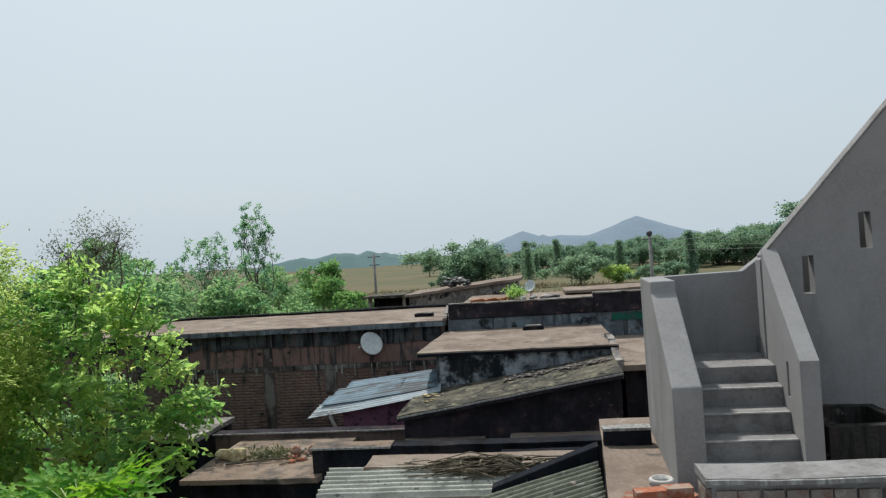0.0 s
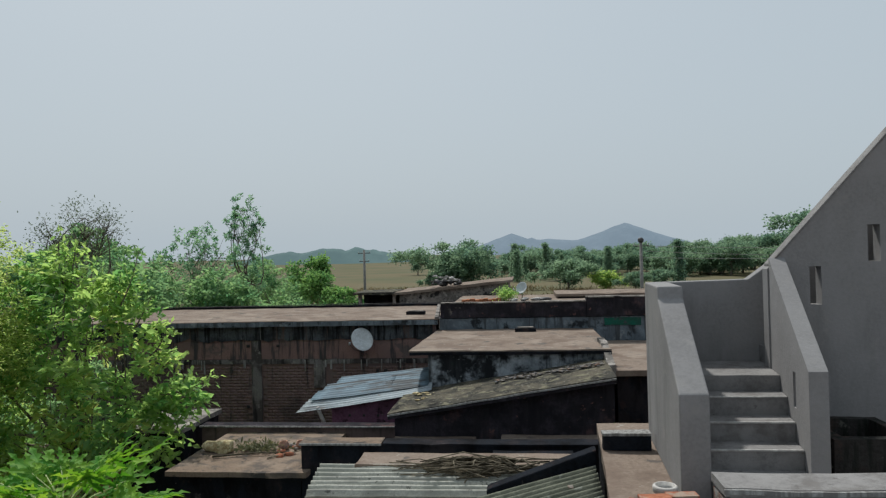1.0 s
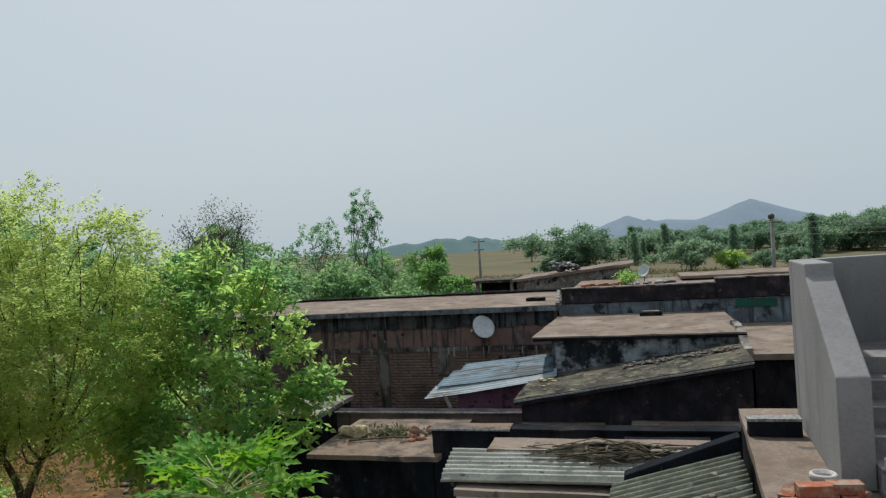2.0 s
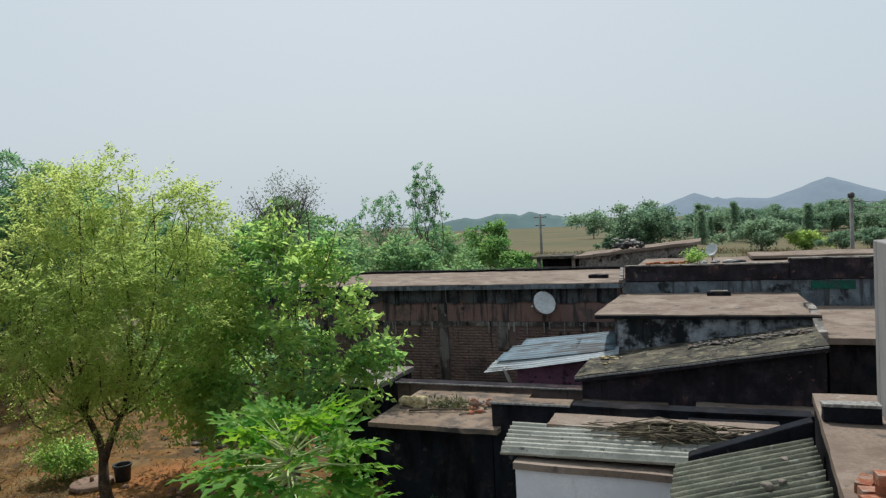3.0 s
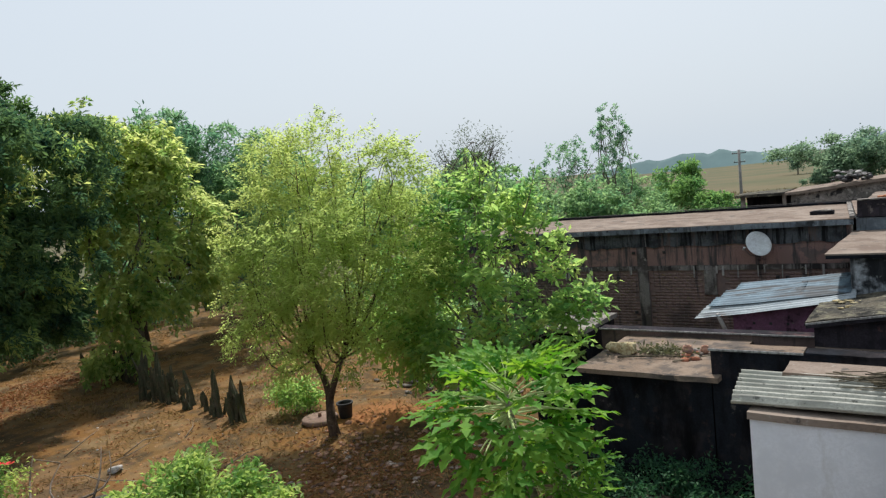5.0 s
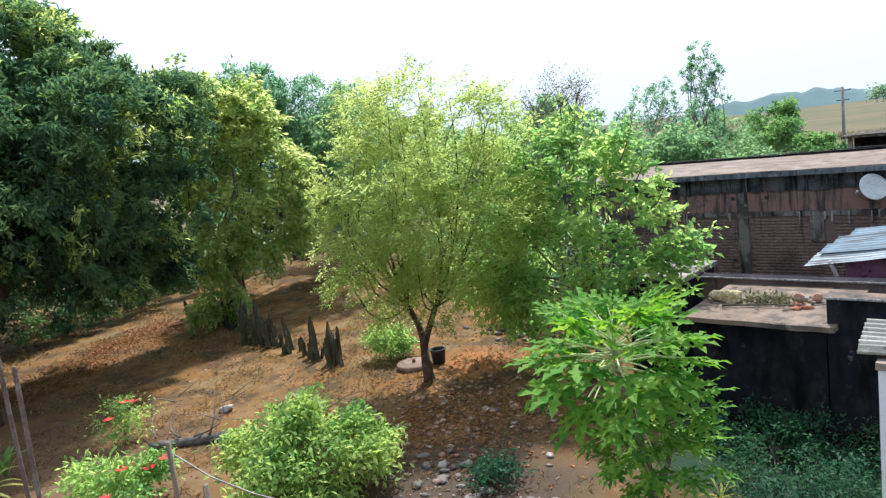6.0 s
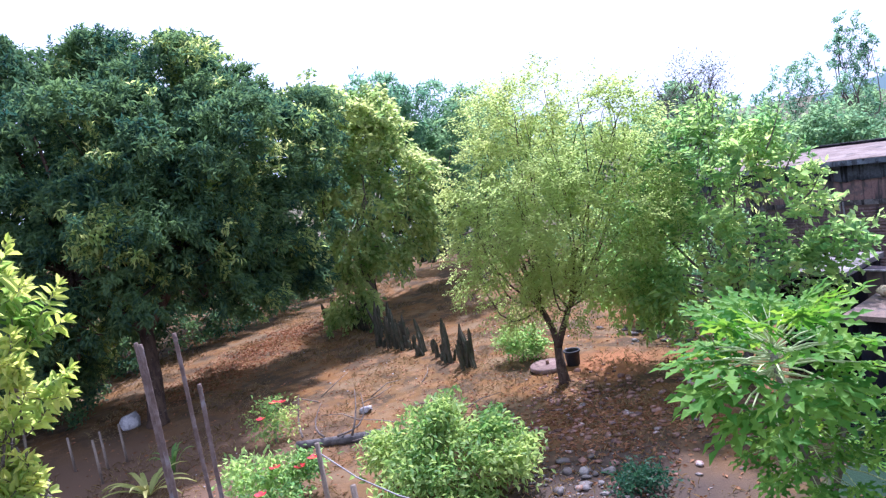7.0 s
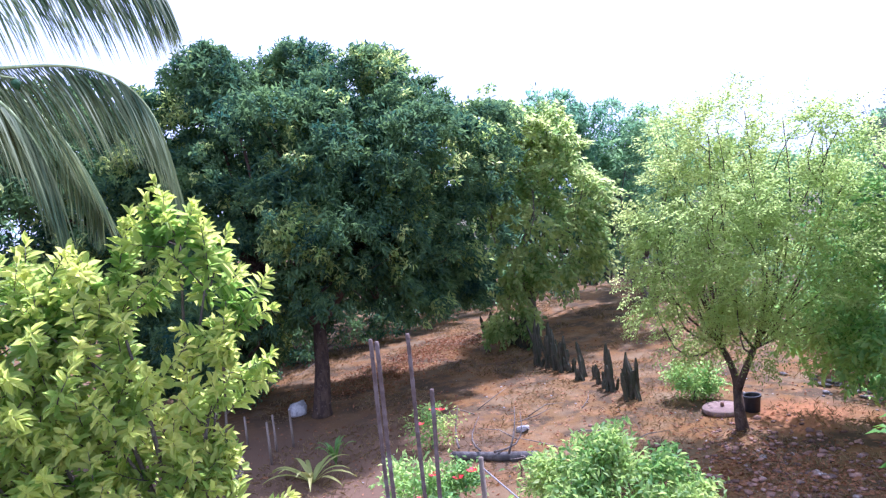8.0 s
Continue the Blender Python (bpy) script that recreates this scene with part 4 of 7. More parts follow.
def build_trough():
    h = thing("water_trough", (2.8, 6.2, 3.75), "dark mossy brick water trough beside the stairs", "trough")
    m = TROUGH_BRICK
    part("side", slab(2.32, 3.0, 5.72, 5.82, 3.752, 4.20, 0.12, 0.012), m, h)
    part("side", slab(2.32, 3.0, 6.40, 6.50, 3.752, 4.20, 0.12, 0.012), m, h)
    part("end", slab(2.32, 2.42, 5.823, 6.397, 3.752, 4.20, 0.12, 0.012), m, h)
    part("end", slab(2.90, 3.0, 5.823, 6.397, 3.752, 4.20, 0.12, 0.012), m, h)
    part("bottom", slab(2.423, 2.897, 5.823, 6.397, 3.752, 3.80, 0.2, 0.006), BLACK_WALL, h)
build_trough()


def build_terrace():
    h = thing("terrace_building", (0, -2, 0), "lower house with a plain cement terrace on top", "house")
    part("wall", slab(-5.1, 6.2, -7.0, 0.02, -0.1, 3.90, 0.8, 0.008), WHITEWASH, h)
    part("wall_wing", slab(0.8, 6.2, 0.03, 3.50, -0.1, 3.90, 0.8, 0.008), WHITEWASH, h)
    part("terrace_floor", slab(-5.2, 6.2, -7.0, 0.12, 3.905, 4.05, 0.5, 0.008), STEP_CEMENT, h)
    part("terrace_floor", slab(0.75, 6.2, 0.125, 3.30, 3.905, 4.05, 0.5, 0.008), STEP_CEMENT, h)
    part("column_stub", slab(-5.19, -4.78, -0.20, 0.11, 4.053, 4.10, 0.1, 0.008), STEP_CEMENT, h, "cement column stub")
    tops = [(-5.096, -0.106, 5.268), (-4.99, -0.11, 5.272), (-5.02, 0.061, 5.275), (-4.786, 0.059, 5.044)]
    feet = [(-5.17, -0.10, 4.08), (-5.07, -0.10, 4.08), (-5.065, 0.06, 4.08), (-4.885, 0.06, 4.08)]
    for a, b in zip(feet, tops):
        a, b = Vector(a), Vector(b)
        n = 44
        pts = [a.lerp(b, i / n) + Vector((0.004 * math.sin(i * 0.2), 0, 0)) for i in range(n + 1)]
        tubes("steel_bar", [(pts, [0.0100 + (0.0018 if i % 2 else 0) for i in range(n + 1)])], RUST, h, "rusty ribbed starter bar", 8)
    return h
build_terrace()


def build_parapet():
    """Low brick parapet under a cement cap; the bricks stand on edge."""
    h = thing("brick_parapet", (2.5, 3.4, 4.25), "low brick parapet with white-edged cement cap", "parapet")
    part("core", slab(0.80, 6.2, 3.312, 3.50, 4.052, 4.548, 0.4, 0.003), STEP_CEMENT, h)
    part("cap", slab(0.765, 6.2, 3.29, 3.545, 4.552, 4.598, 0.07, 0.010), STEP_CEMENT, h, "cement cap with chipped corner")
    part("cap_lip", slab(0.755, 6.2, 3.270, 3.286, 4.570, 4.594, 0.05, 0.008), LIME_DRIP, h, "pale mortar lip of the cap")
    r = random.Random(12)
    meshes = []
    for k in range(5):
        bm = slab(-0.052, 0.052, -0.02, 0.02, -0.112, 0.112, 0.06, 0.004, lambda x, y, z, k=k: (x + 0.002 * k, y, z))
        bmesh.ops.recalc_face_normals(bm, faces=bm.faces)
        me = bpy.data.meshes.new("brick")
        bm.to_mesh(me)
        bm.free()
        me.materials.append(PARAPET_BRICK)
        meshes.append(me)
    def lay(x, y, z, turn):
        ob = new("brick", meshes[r.randrange(5)])
        ob.parent = h
        ob.matrix_parent_inverse = Matrix.Translation(-Vector(h.location))
        ob.matrix_basis = pose(x, y, z, 0, r.uniform(-1, 1), turn)
    for i in range(45):
        lay(0.86 + i * 0.118, 3.322 - r.uniform(0, 0.012), 4.418, 0)
    lay(0.79, 3.38, 4.418, 90)
    lay(0.79, 3.47, 4.418, 90)
build_parapet()

# ---- plants ----
def unit(a):
    return a / np.maximum(np.linalg.norm(a, axis=1, keepdims=True), 1e-6)


def leaf_arrays(P, D, L, W, rng, fold=0.18, bend=0.0, blunt=False):
    """Folded blades: base P, way D, length L, width W. Four points each, or six for blunt ones."""
    n = len(P)
    D = unit(D)
    R = rng.normal(size=(n, 3)) * 0.75
    R[:, 2] += 0.9
    S = unit(np.cross(D, R))
    N = np.cross(S, D)
    N *= np.where(N[:, 2:3] < 0, -1, 1)
    L, W = L[:, None], W[:, None]
    if blunt:
        tip = P + D * L - N * L * (bend + 0.12)
        m1, m2 = P + D * L * 0.32, P + D * L * 0.72 - N * L * bend * 0.5
        V = np.stack((P, m1 + S * W * 0.5 + N * W * fold, m2 + S * W * 0.42 + N * W * fold, tip, m2 - S * W * 0.42 + N * W * fold, m1 - S * W * 0.5 + N * W * fold), axis=1)
        base = np.arange(n)[:, None] * 6
        F = np.concatenate([base + np.array([0, 1, 2, 3]), base + np.array([0, 3, 4, 5])])
        return V.reshape(-1, 3), F
    mid = P + D * L * 0.5
    tip = P + D * L - N * L * bend
    V = np.stack((P, mid + S * W * 0.5 + N * W * fold, tip, mid - S * W * 0.5 + N * W * fold), axis=1)
    base = np.arange(n)[:, None] * 4
    F = np.concatenate([base + np.array([0, 1, 2]), base + np.array([0, 2, 3])])
    return V.reshape(-1, 3), F


def clump_points(blobs, per, rng, hollow=0.6, squash=1.0, floor=0.15, lobe=0.36, tier=0.35):
    """Centres of leaf clumps on lobes that sit on the skin of several overlapping rounds; per: clumps for each square metre."""
    out = []
    for i, (x, y, z, r) in enumerate(blobs):
        n = max(6, int(7 + 5 * r))
        d = unit(rng.normal(size=(n, 3)) + np.array((0, 0, 0.25)))
        lr = r * lobe * rng.uniform(0.7, 1.3, n)
        c = np.array((x, y, z)) + d * (r - lr * rng.uniform(0.4, 1.0, n))[:, None] * np.array((1, 1, squash))
        for q, s, w in zip(c, lr, d):
            m = max(4, int(per * 5.0 * s * s * (0.36 / lobe)))
            e = unit(rng.normal(size=(m, 3)) + w * 0.7 + np.array((0, 0, tier)))
            out.append(q + e * s * rng.uniform(hollow, 1.05, (m, 1)) * np.array((1, 1, 0.8)))
        m = max(4, int(per * (2.0 if tier < 0.5 else 1.0) * r * r))          # thin filling inside
        e = unit(rng.normal(size=(m, 3)))
        out.append(np.array((x, y, z)) + e * r * rng.uniform(0.25, 0.85, (m, 1)))
    p = np.concatenate(out)
    return p[p[:, 2] > floor], None


def limb_run(a, b, r0, r1, rng, sway=0.12, n=6):
    a, b = np.array(a, float), np.array(b, float)
    length = np.linalg.norm(b - a)
    off = rng.normal(size=3) * sway * length
    pts = [a + (b - a) * t + off * math.sin(math.pi * t) + np.array((0, 0, -0.06 * length * math.sin(math.pi * t))) for t in np.linspace(0, 1, n)]
    return [tuple(p) for p in pts], list(np.linspace(r0, r1, n))


def tree(name, base, fork, trunk_r, blobs, mat, bark, label, per=3.0, leaves=40, size=(0.1, 0.16), width=0.35, spread=0.32, droop=0.5, seed=1,
         category="tree", twigs=4, blunt=False, hollow=0.6, gap=0.15, flat=0.6, at=None, group="", clumps_out=0.55, habit="loose", flush=0.0, flush_mat=None, lobe=0.36, stems=(), young=(), tier=0.35, limb=0.42):
    """Trunk from base to fork, a limb to each round of the crown, twigs, and a crown of single leaves in clumps with gaps."""
    rng = np.random.default_rng(seed)
    t = thing(name, base if at is None else at, label, category, group)
    base, fork = np.array(base, float), np.array(fork, float)
    mid = (base + fork) / 2 + rng.normal(size=3) * np.array((0.06, 0.06, 0)) * np.linalg.norm(fork - base)
    tubes("trunk", [([tuple(base - (0, 0, 0.15)), tuple(base + (fork - base) * 0.06), tuple(mid), tuple(fork)], [trunk_r * 1.5, trunk_r * 1.1, trunk_r * 0.9, trunk_r * 0.75])], bark, t, sides=10)
    P, O = clump_points(blobs, per, rng, hollow, lobe=lobe, tier=tier)
    P = P[rng.random(len(P)) > gap]
    O = unit(P - np.mean([b[:3] for b in blobs], axis=0))
    runs = []
    for s in stems:
        tubes("stem", [limb_run(fork - (0, 0, 0.06), s, trunk_r * 0.72, trunk_r * 0.5, rng, 0.05)], bark, t, sides=9)
    for x, y, z, r in blobs:
        c = np.array((x, y, z))
        root = min([np.array(s, float) for s in stems], key=lambda s: np.linalg.norm(s - c)) if stems else fork
        tubes("limb", [limb_run(root, c, trunk_r * limb, trunk_r * 0.08, rng)], bark, t, sides=7)
        near = P[np.linalg.norm(P - c, axis=1) < r * 1.15]
        for q in (near[rng.permutation(len(near))[:twigs]] if len(near) else []):
            s = c + (fork - c) * rng.uniform(0, 0.4)
            runs.append(limb_run(s, q, trunk_r * 0.10, 0.005, rng, 0.1, 5))
    if runs:
        tubes("twig_growth", runs, bark, t, sides=4, kind="stuff")
    n = len(P) * leaves
    if habit == "spray":                   # leaflets in two rows along short arching twigs
        A = unit(O * 0.8 + rng.normal(size=P.shape) * 0.55 + np.array((0, 0, -droop * 0.4)))
        S = unit(np.cross(A, np.array((0, 0, 1.0)) + rng.normal(size=P.shape) * 0.35))
        A, S = np.repeat(A, leaves, axis=0), np.repeat(S, leaves, axis=0)
        q = np.tile(np.linspace(0.05, 1.0, leaves), len(P))[:, None] + rng.normal(size=(n, 1)) * 0.03
        sgn = np.tile(np.where(np.arange(leaves) % 2, 1.0, -1.0), len(P))[:, None]
        ln = np.repeat(rng.uniform(0.7, 1.3, len(P)), leaves)[:, None] * spread * 2.0
        C = np.repeat(P, leaves, axis=0) + A * q * ln + S * sgn * 0.12 * ln * rng.uniform(0, 1.6, (n, 1)) * (1 - q * 0.6) + np.array((0, 0, -1.0)) * (q * q * ln * droop * 0.5) + rng.normal(size=(n, 3)) * spread * 0.10
        D = S * sgn * 0.9 + A * 0.55 + rng.normal(size=(n, 3)) * 0.3 + np.array((0, 0, -droop * 0.35))
    elif habit == "whorl":                 # leaves radiate from the twig's end
        C = np.repeat(P, leaves, axis=0) + rng.normal(size=(n, 3)) * spread * 0.28
        D = np.repeat(O, leaves, axis=0) * 0.45 + unit(rng.normal(size=(n, 3))) + np.array((0, 0, -droop))
    else:
        C = np.repeat(P, leaves, axis=0) + rng.normal(size=(n, 3)) * spread * np.array((1, 1, flat))
        D = np.repeat(O, leaves, axis=0) * clumps_out + rng.normal(size=(n, 3)) * 0.75 + np.array((0, 0, -droop))
    L = rng.uniform(*size, n)
    C[:, 2] = np.maximum(C[:, 2], 0.06)
    W = L * width * rng.uniform(0.8, 1.2, n)
    tender = np.zeros(n, dtype=bool)
    if flush:                              # patches of young leaves
        f = np.array([noise.noise(Vector(p * 0.8 + seed)) for p in P])
        pick = f > np.quantile(f, 1 - flush)
        for x, y, z, r in young:
            pick |= np.linalg.norm(P - np.array((x, y, z)), axis=1) < r * 1.1
        tender = np.repeat(pick, leaves) & (rng.random(n) < 0.65)
        V, F = leaf_arrays(C[tender], D[tender], L[tender], W[tender], rng, blunt=blunt, bend=0.12)
        quick("young_foliage", V, F, flush_mat, t, "patches of yellow-green young leaves", kind="stuff")
    old = ~tender
    V, F = leaf_arrays(C[old], D[old], L[old], W[old], rng, blunt=blunt, bend=0.12)
    quick("crown", V, F, mat, t, kind="stuff")
    return t


# neem over the yard, with a forked leaning trunk
tree("neem_tree", (-13.15, 10.83, 0), (-13.22, 10.86, 0.95), 0.13,
     [(-12.65, 11.42, 5.10, 1.5), (-13.15, 10.32, 4.40, 1.6), (-11.85, 11.92, 4.40, 1.5), (-13.65, 10.32, 2.35, 0.9), (-11.85, 11.52, 2.4, 0.85), (-14.45, 9.72, 3.1, 0.8), (-12.35, 10.82, 3.40, 1.6), (-13.85, 9.82, 3.70, 1.1), (-12.75, 10.52, 2.4, 0.85), (-11.35, 12.32, 5.30, 1), (-13.55, 11.42, 5.20, 1.1), (-11.65, 11.12, 3.2, 1.1), (-14.15, 10.62, 4.30, 1), (-11.15, 12.12, 3.60, 1.2), (-14.6, 11.4, 7.1, 0.56), (-12.83, 11.4, 7.1, 0.56), (-13.74, 11.2, 6.75, 0.63), (-13.18, 10.64, 6.6, 0.6), (-12.06, 11.6, 6.75, 0.56), (-12.7, 11.1, 6.2, 0.63), (-11.5, 12.0, 6.25, 0.63), (-11.0, 11.8, 6.4, 0.45), (-15.1, 11.2, 6.8, 0.5), (-14.6, 10.8, 6.1, 0.7),
      (-14.09, 10.21, 5.6, 0.7), (-14.56, 9.68, 4.86, 0.42), (-14.11, 9.74, 3.87, 0.6), (-13.85, 9.88, 3.0, 0.6), (-13.59, 11.01, 6.2, 0.6), (-13.77, 10.26, 4.45, 0.7), (-13.05, 10.42, 2.6, 0.45), (-13.0, 9.9, 3.76, 0.7), (-12.31, 10.29, 4.7, 0.8), (-12.41, 10.2, 3.26, 0.6)],
     NEEM_LEAF, BARK, "feathery yellow-green neem tree with forked brown trunk", 11.0, 30, (0.06, 0.10), 0.40, 0.25, 0.30, 3, gap=0.16, hollow=0.65, habit="spray", lobe=0.42, flush=0.25, flush_mat=NEEM_FLUSH, tier=0.9, limb=0.2, twigs=2, stems=[(-13.45, 10.70, 1.95), (-12.75, 10.95, 1.9)])
# great mango with a dense dark crown down to the ground
MANGO_YOUNG = [(-21.55, 5.40, 6.70, 0.8), (-21.05, 6.60, 6.00, 0.6), (-21.25, 4.70, 7.10, 0.55), (-21.15, 6.50, 6.80, 0.5), (-22.95, 9.60, 8.20, 0.7), (-23.25, 6.50, 9.70, 0.5), (-19.85, 2.60, 5.60, 0.7), (-19.95, 3.10, 5.80, 0.5), (-21.05, 6.70, 5.30, 0.5)]
tree("mango_tree", (-22.12, 3.42, 0), (-22.4, 3.75, 2.7), 0.25,
     [(-24.25, 4.10, 9.50, 2.2), (-23.05, 6.10, 9.10, 2), (-24.55, 1.90, 9.40, 2), (-25.25, 0.00, 8.70, 1.8), (-25.75, 1.10, 4.2, 1.8), (-24.75, 8.60, 3.9, 1.5), (-22.25, 3.90, 7.30, 2.7), (-21.45, 6.40, 7.00, 2.4), (-21.15, 4.20, 5.2, 2.3), (-23.65, 2.30, 5.30, 2), (-22.05, 7.50, 4.9, 1.9), (-23.15, 9.50, 7.50, 1.9), (-22.85, 9.10, 4.50, 1.9), (-23.85, 0.70, 6.50, 1.8), (-22.45, 5.10, 4.1, 1.5), (-24.85, 6.90, 5.90, 2.4), (-21.85, 6.70, 3.5, 1.3), (-23.65, 0.50, 2.50, 1.6), (-26.05, 0.30, 8.10, 1.9), (-26.85, -0.70, 7.10, 2), (-23.25, 8.30, 3.0, 1.2), (-24.6, 0.2, 2.2, 1.6), (-24.2, 9.6, 2.8, 1.1), (-25.6, -1.4, 4.6, 1.9), (-25.8, -1.0, 2.2, 1.7),
      (-20.9, 3.3, 3.7, 1.15), (-21.0, 5.3, 3.4, 1.1), (-21.5, 1.5, 3.5, 1.2), (-22.6, 0.4, 2.5, 1.2), (-25.3, 1.7, 1.7, 1.4), (-23.6, 3.3, 3.6, 1.3), (-22.4, 6.6, 3.3, 1.1), (-26.6, 2.6, 2.4, 1.6), (-23.9, 9.4, 3.0, 1.1), (-23.3, 5.0, 3.9, 1.3), (-26.6, -0.6, 1.5, 1.6), (-26.2, 1.0, 2.6, 1.6),
      # last three rounds here stand unseen behind, added to shade the crown
      (-25.48, 3.36, 10.7, 1.0), (-25.2, 4.69, 10.9, 1.0), (-24.91, 5.74, 10.6, 1.0), (-23.83, 7.66, 10.1, 0.9), (-23.35, 8.27, 9.2, 0.9), (-22.91, 8.77, 8.3, 0.9), (-25.69, 2.07, 10.9, 0.9), (-26.3, 7.2, 7.6, 2.0), (-27.0, 4.6, 8.2, 2.0), (-26.0, 8.8, 5.6, 1.6)] + MANGO_YOUNG,
     MANGO_LEAF, BARK, "huge dark green mango tree with dense round crown", 7.4, 24, (0.15, 0.25), 0.32, 0.26, 0.3, 7, twigs=3, gap=0.08, habit="whorl", lobe=0.5, tier=1.0, flush=0.14, flush_mat=MANGO_FLUSH, young=MANGO_YOUNG, limb=0.3, stems=[(-22.9, 4.3, 4.8), (-22.0, 5.2, 4.7), (-23.2, 2.4, 4.7)])
tree("mango_tree", (-30.0, -1.2, 0), (-30.0, -1.0, 2.6), 0.3,
     [(-31.7, -1.5, 8.6, 3.2), (-30.6, 0.6, 7.9, 2.2), (-27.9, -3.2, 8.2, 2.3), (-28.2, -4.9, 7.4, 2.8), (-29.6, -0.6, 5.4, 2.6), (-28.6, -3.0, 4.2, 2.4), (-27.4, -0.2, 3.6, 2.0), (-33.0, -3.2, 10.2, 2.0)],
     MANGO_LEAF, BARK, "dark green mango tree in the shade behind", 4.0, 16, (0.22, 0.36), 0.30, 0.4, 0.3, 8, twigs=2, gap=0.1, habit="whorl", lobe=0.42, flush=0.06, flush_mat=MANGO_FLUSH)
tree("creeper_tree", (-24.4, 12.4, 0), (-25.2, 12.5, 3.4), 0.17,
     [(-25.59, 11.89, 8.75, 1.15), (-25.08, 12.78, 8.3, 1.2), (-24.89, 14.02, 8.1, 1.2), (-24.34, 14.83, 7.0, 1.2), (-25.11, 11.94, 6.9, 1.0), (-24.1, 15.17, 5.8, 0.9), (-24.94, 13.58, 6.5, 1.3), (-24.97, 11.98, 4.9, 1.0), (-24.79, 11.89, 3.5, 0.95), (-24.8, 11.88, 2.3, 0.7), (-25.01, 11.49, 1.06, 0.6),
      (-23.98, 14.48, 4.3, 1.05), (-23.66, 14.59, 3.0, 0.75), (-24.06, 13.65, 2.7, 0.65), (-24.7, 13.3, 4.9, 1.0), (-24.4, 12.9, 3.4, 0.8), (-24.6, 12.3, 1.2, 0.5)],
     VINE_LEAF, GREY_BARK, "leaning tree hung with dusty yellowish creepers", 9.0, 13, (0.19, 0.31), 0.5, 0.3, 0.9, 11, gap=0.12, habit="spray", flush=0.12, flush_mat=MANGO_FLUSH, lobe=0.42, tier=0.8, limb=0.25, twigs=2)
tree("hedge_tree", (-25.0, 18.8, 0), (-24.9, 18.7, 2.6), 0.13,
     [(-25.46, 19.09, 7.5, 1.3), (-24.17, 19.05, 6.5, 1.3), (-24.98, 18.11, 5.6, 1.2), (-23.24, 18.59, 5.0, 1.1), (-25.97, 18.48, 6.8, 1.2), (-24.77, 18.35, 4.2, 1.0), (-26.0, 18.15, 4.0, 0.8)],
     BACK_LEAF, GREY_BARK, "leafy green tree behind the cactus hedge", 8.0, 14, (0.15, 0.25), 0.4, 0.28, 0.3, 15, gap=0.2, habit="spray", lobe=0.38, tier=0.8)
forest = tree("forest_tree", (-29.0, 15.2, 0), (-28.6, 15.9, 3.4), 0.2,
     [(-27.98, 16.53, 8.96, 1.58), (-27.98, 16.81, 8.41, 1.76), (-27.70, 18.85, 8.13, 1.76), (-27.89, 20.06, 6.55, 1.76), (-27.51, 17.92, 6.37, 2.04), (-28.16, 16.07, 6.55, 1.67), (-27.42, 19.04, 4.51, 1.58), (-27.61, 17.00, 3.58, 1.67), (-28.35, 19.41, 2.84, 1.48), (-28.54, 15.14, 3.77, 1.48), (-29.09, 21.08, 5.25, 1.86), (-28.91, 18.48, 3.77, 1.76), (-29.09, 21.45, 3.58, 1.58), (-28.54, 16.81, 2.10, 1.30), (-29.46, 22.94, 6.18, 1.58), (-29.83, 23.68, 4.70, 1.58), (-30.21, 24.98, 5.62, 1.58), (-29.46, 22.01, 6.92, 1.30)],
     FOREST_LEAF, BARK, "dark green tree with spiky top beyond the mango", 7.0, 15, (0.18, 0.30), 0.34, 0.34, 0.0, 13, gap=0.3, habit="whorl", lobe=0.3, twigs=8)
# shrubby tree leaning over the slab roofs
drumstick = tree("drumstick_tree", (-9.6, 12.9, 0), (-9.4, 12.9, 1.7), 0.11,
     [(-10.2, 13.1, 4.9, 0.8), (-9.3, 13.0, 4.7, 0.75), (-10.6, 12.9, 4.0, 0.8), (-9.6, 12.7, 3.8, 0.9), (-8.6, 13.1, 4.1, 0.7), (-8.1, 12.9, 3.4, 0.65), (-9.0, 12.6, 2.9, 0.85), (-10.2, 12.5, 2.9, 0.9), (-7.6, 13.0, 3.1, 0.55), (-8.0, 12.7, 2.4, 0.6), (-9.3, 12.6, 1.9, 0.8), (-10.5, 12.8, 1.7, 0.9), (-11.3, 12.5, 2.4, 0.8), (-10.0, 13.3, 5.5, 0.5), (-8.9, 13.1, 5.0, 0.5), (-11.2, 13.0, 3.4, 0.7), (-12.9, 12.6, 2.0, 0.6), (-12.47, 12.77, 2.3, 0.8), (-12.04, 12.84, 1.5, 0.7), (-12.3, 12.9, 3.3, 0.75), (-11.54, 12.95, 2.4, 0.8), (-11.81, 13.1, 4.0, 0.7), (-11.35, 12.84, 1.3, 0.7)],
     SHRUB_LEAF, GREY_BARK, "bushy green tree leaning over the slab roof", 10.0, 12, (0.15, 0.25), 0.46, 0.24, 0.35, 17, gap=0.3, hollow=0.7, habit="spray", flush=0.08, flush_mat=NEEM_FLUSH, lobe=0.42, tier=0.8)


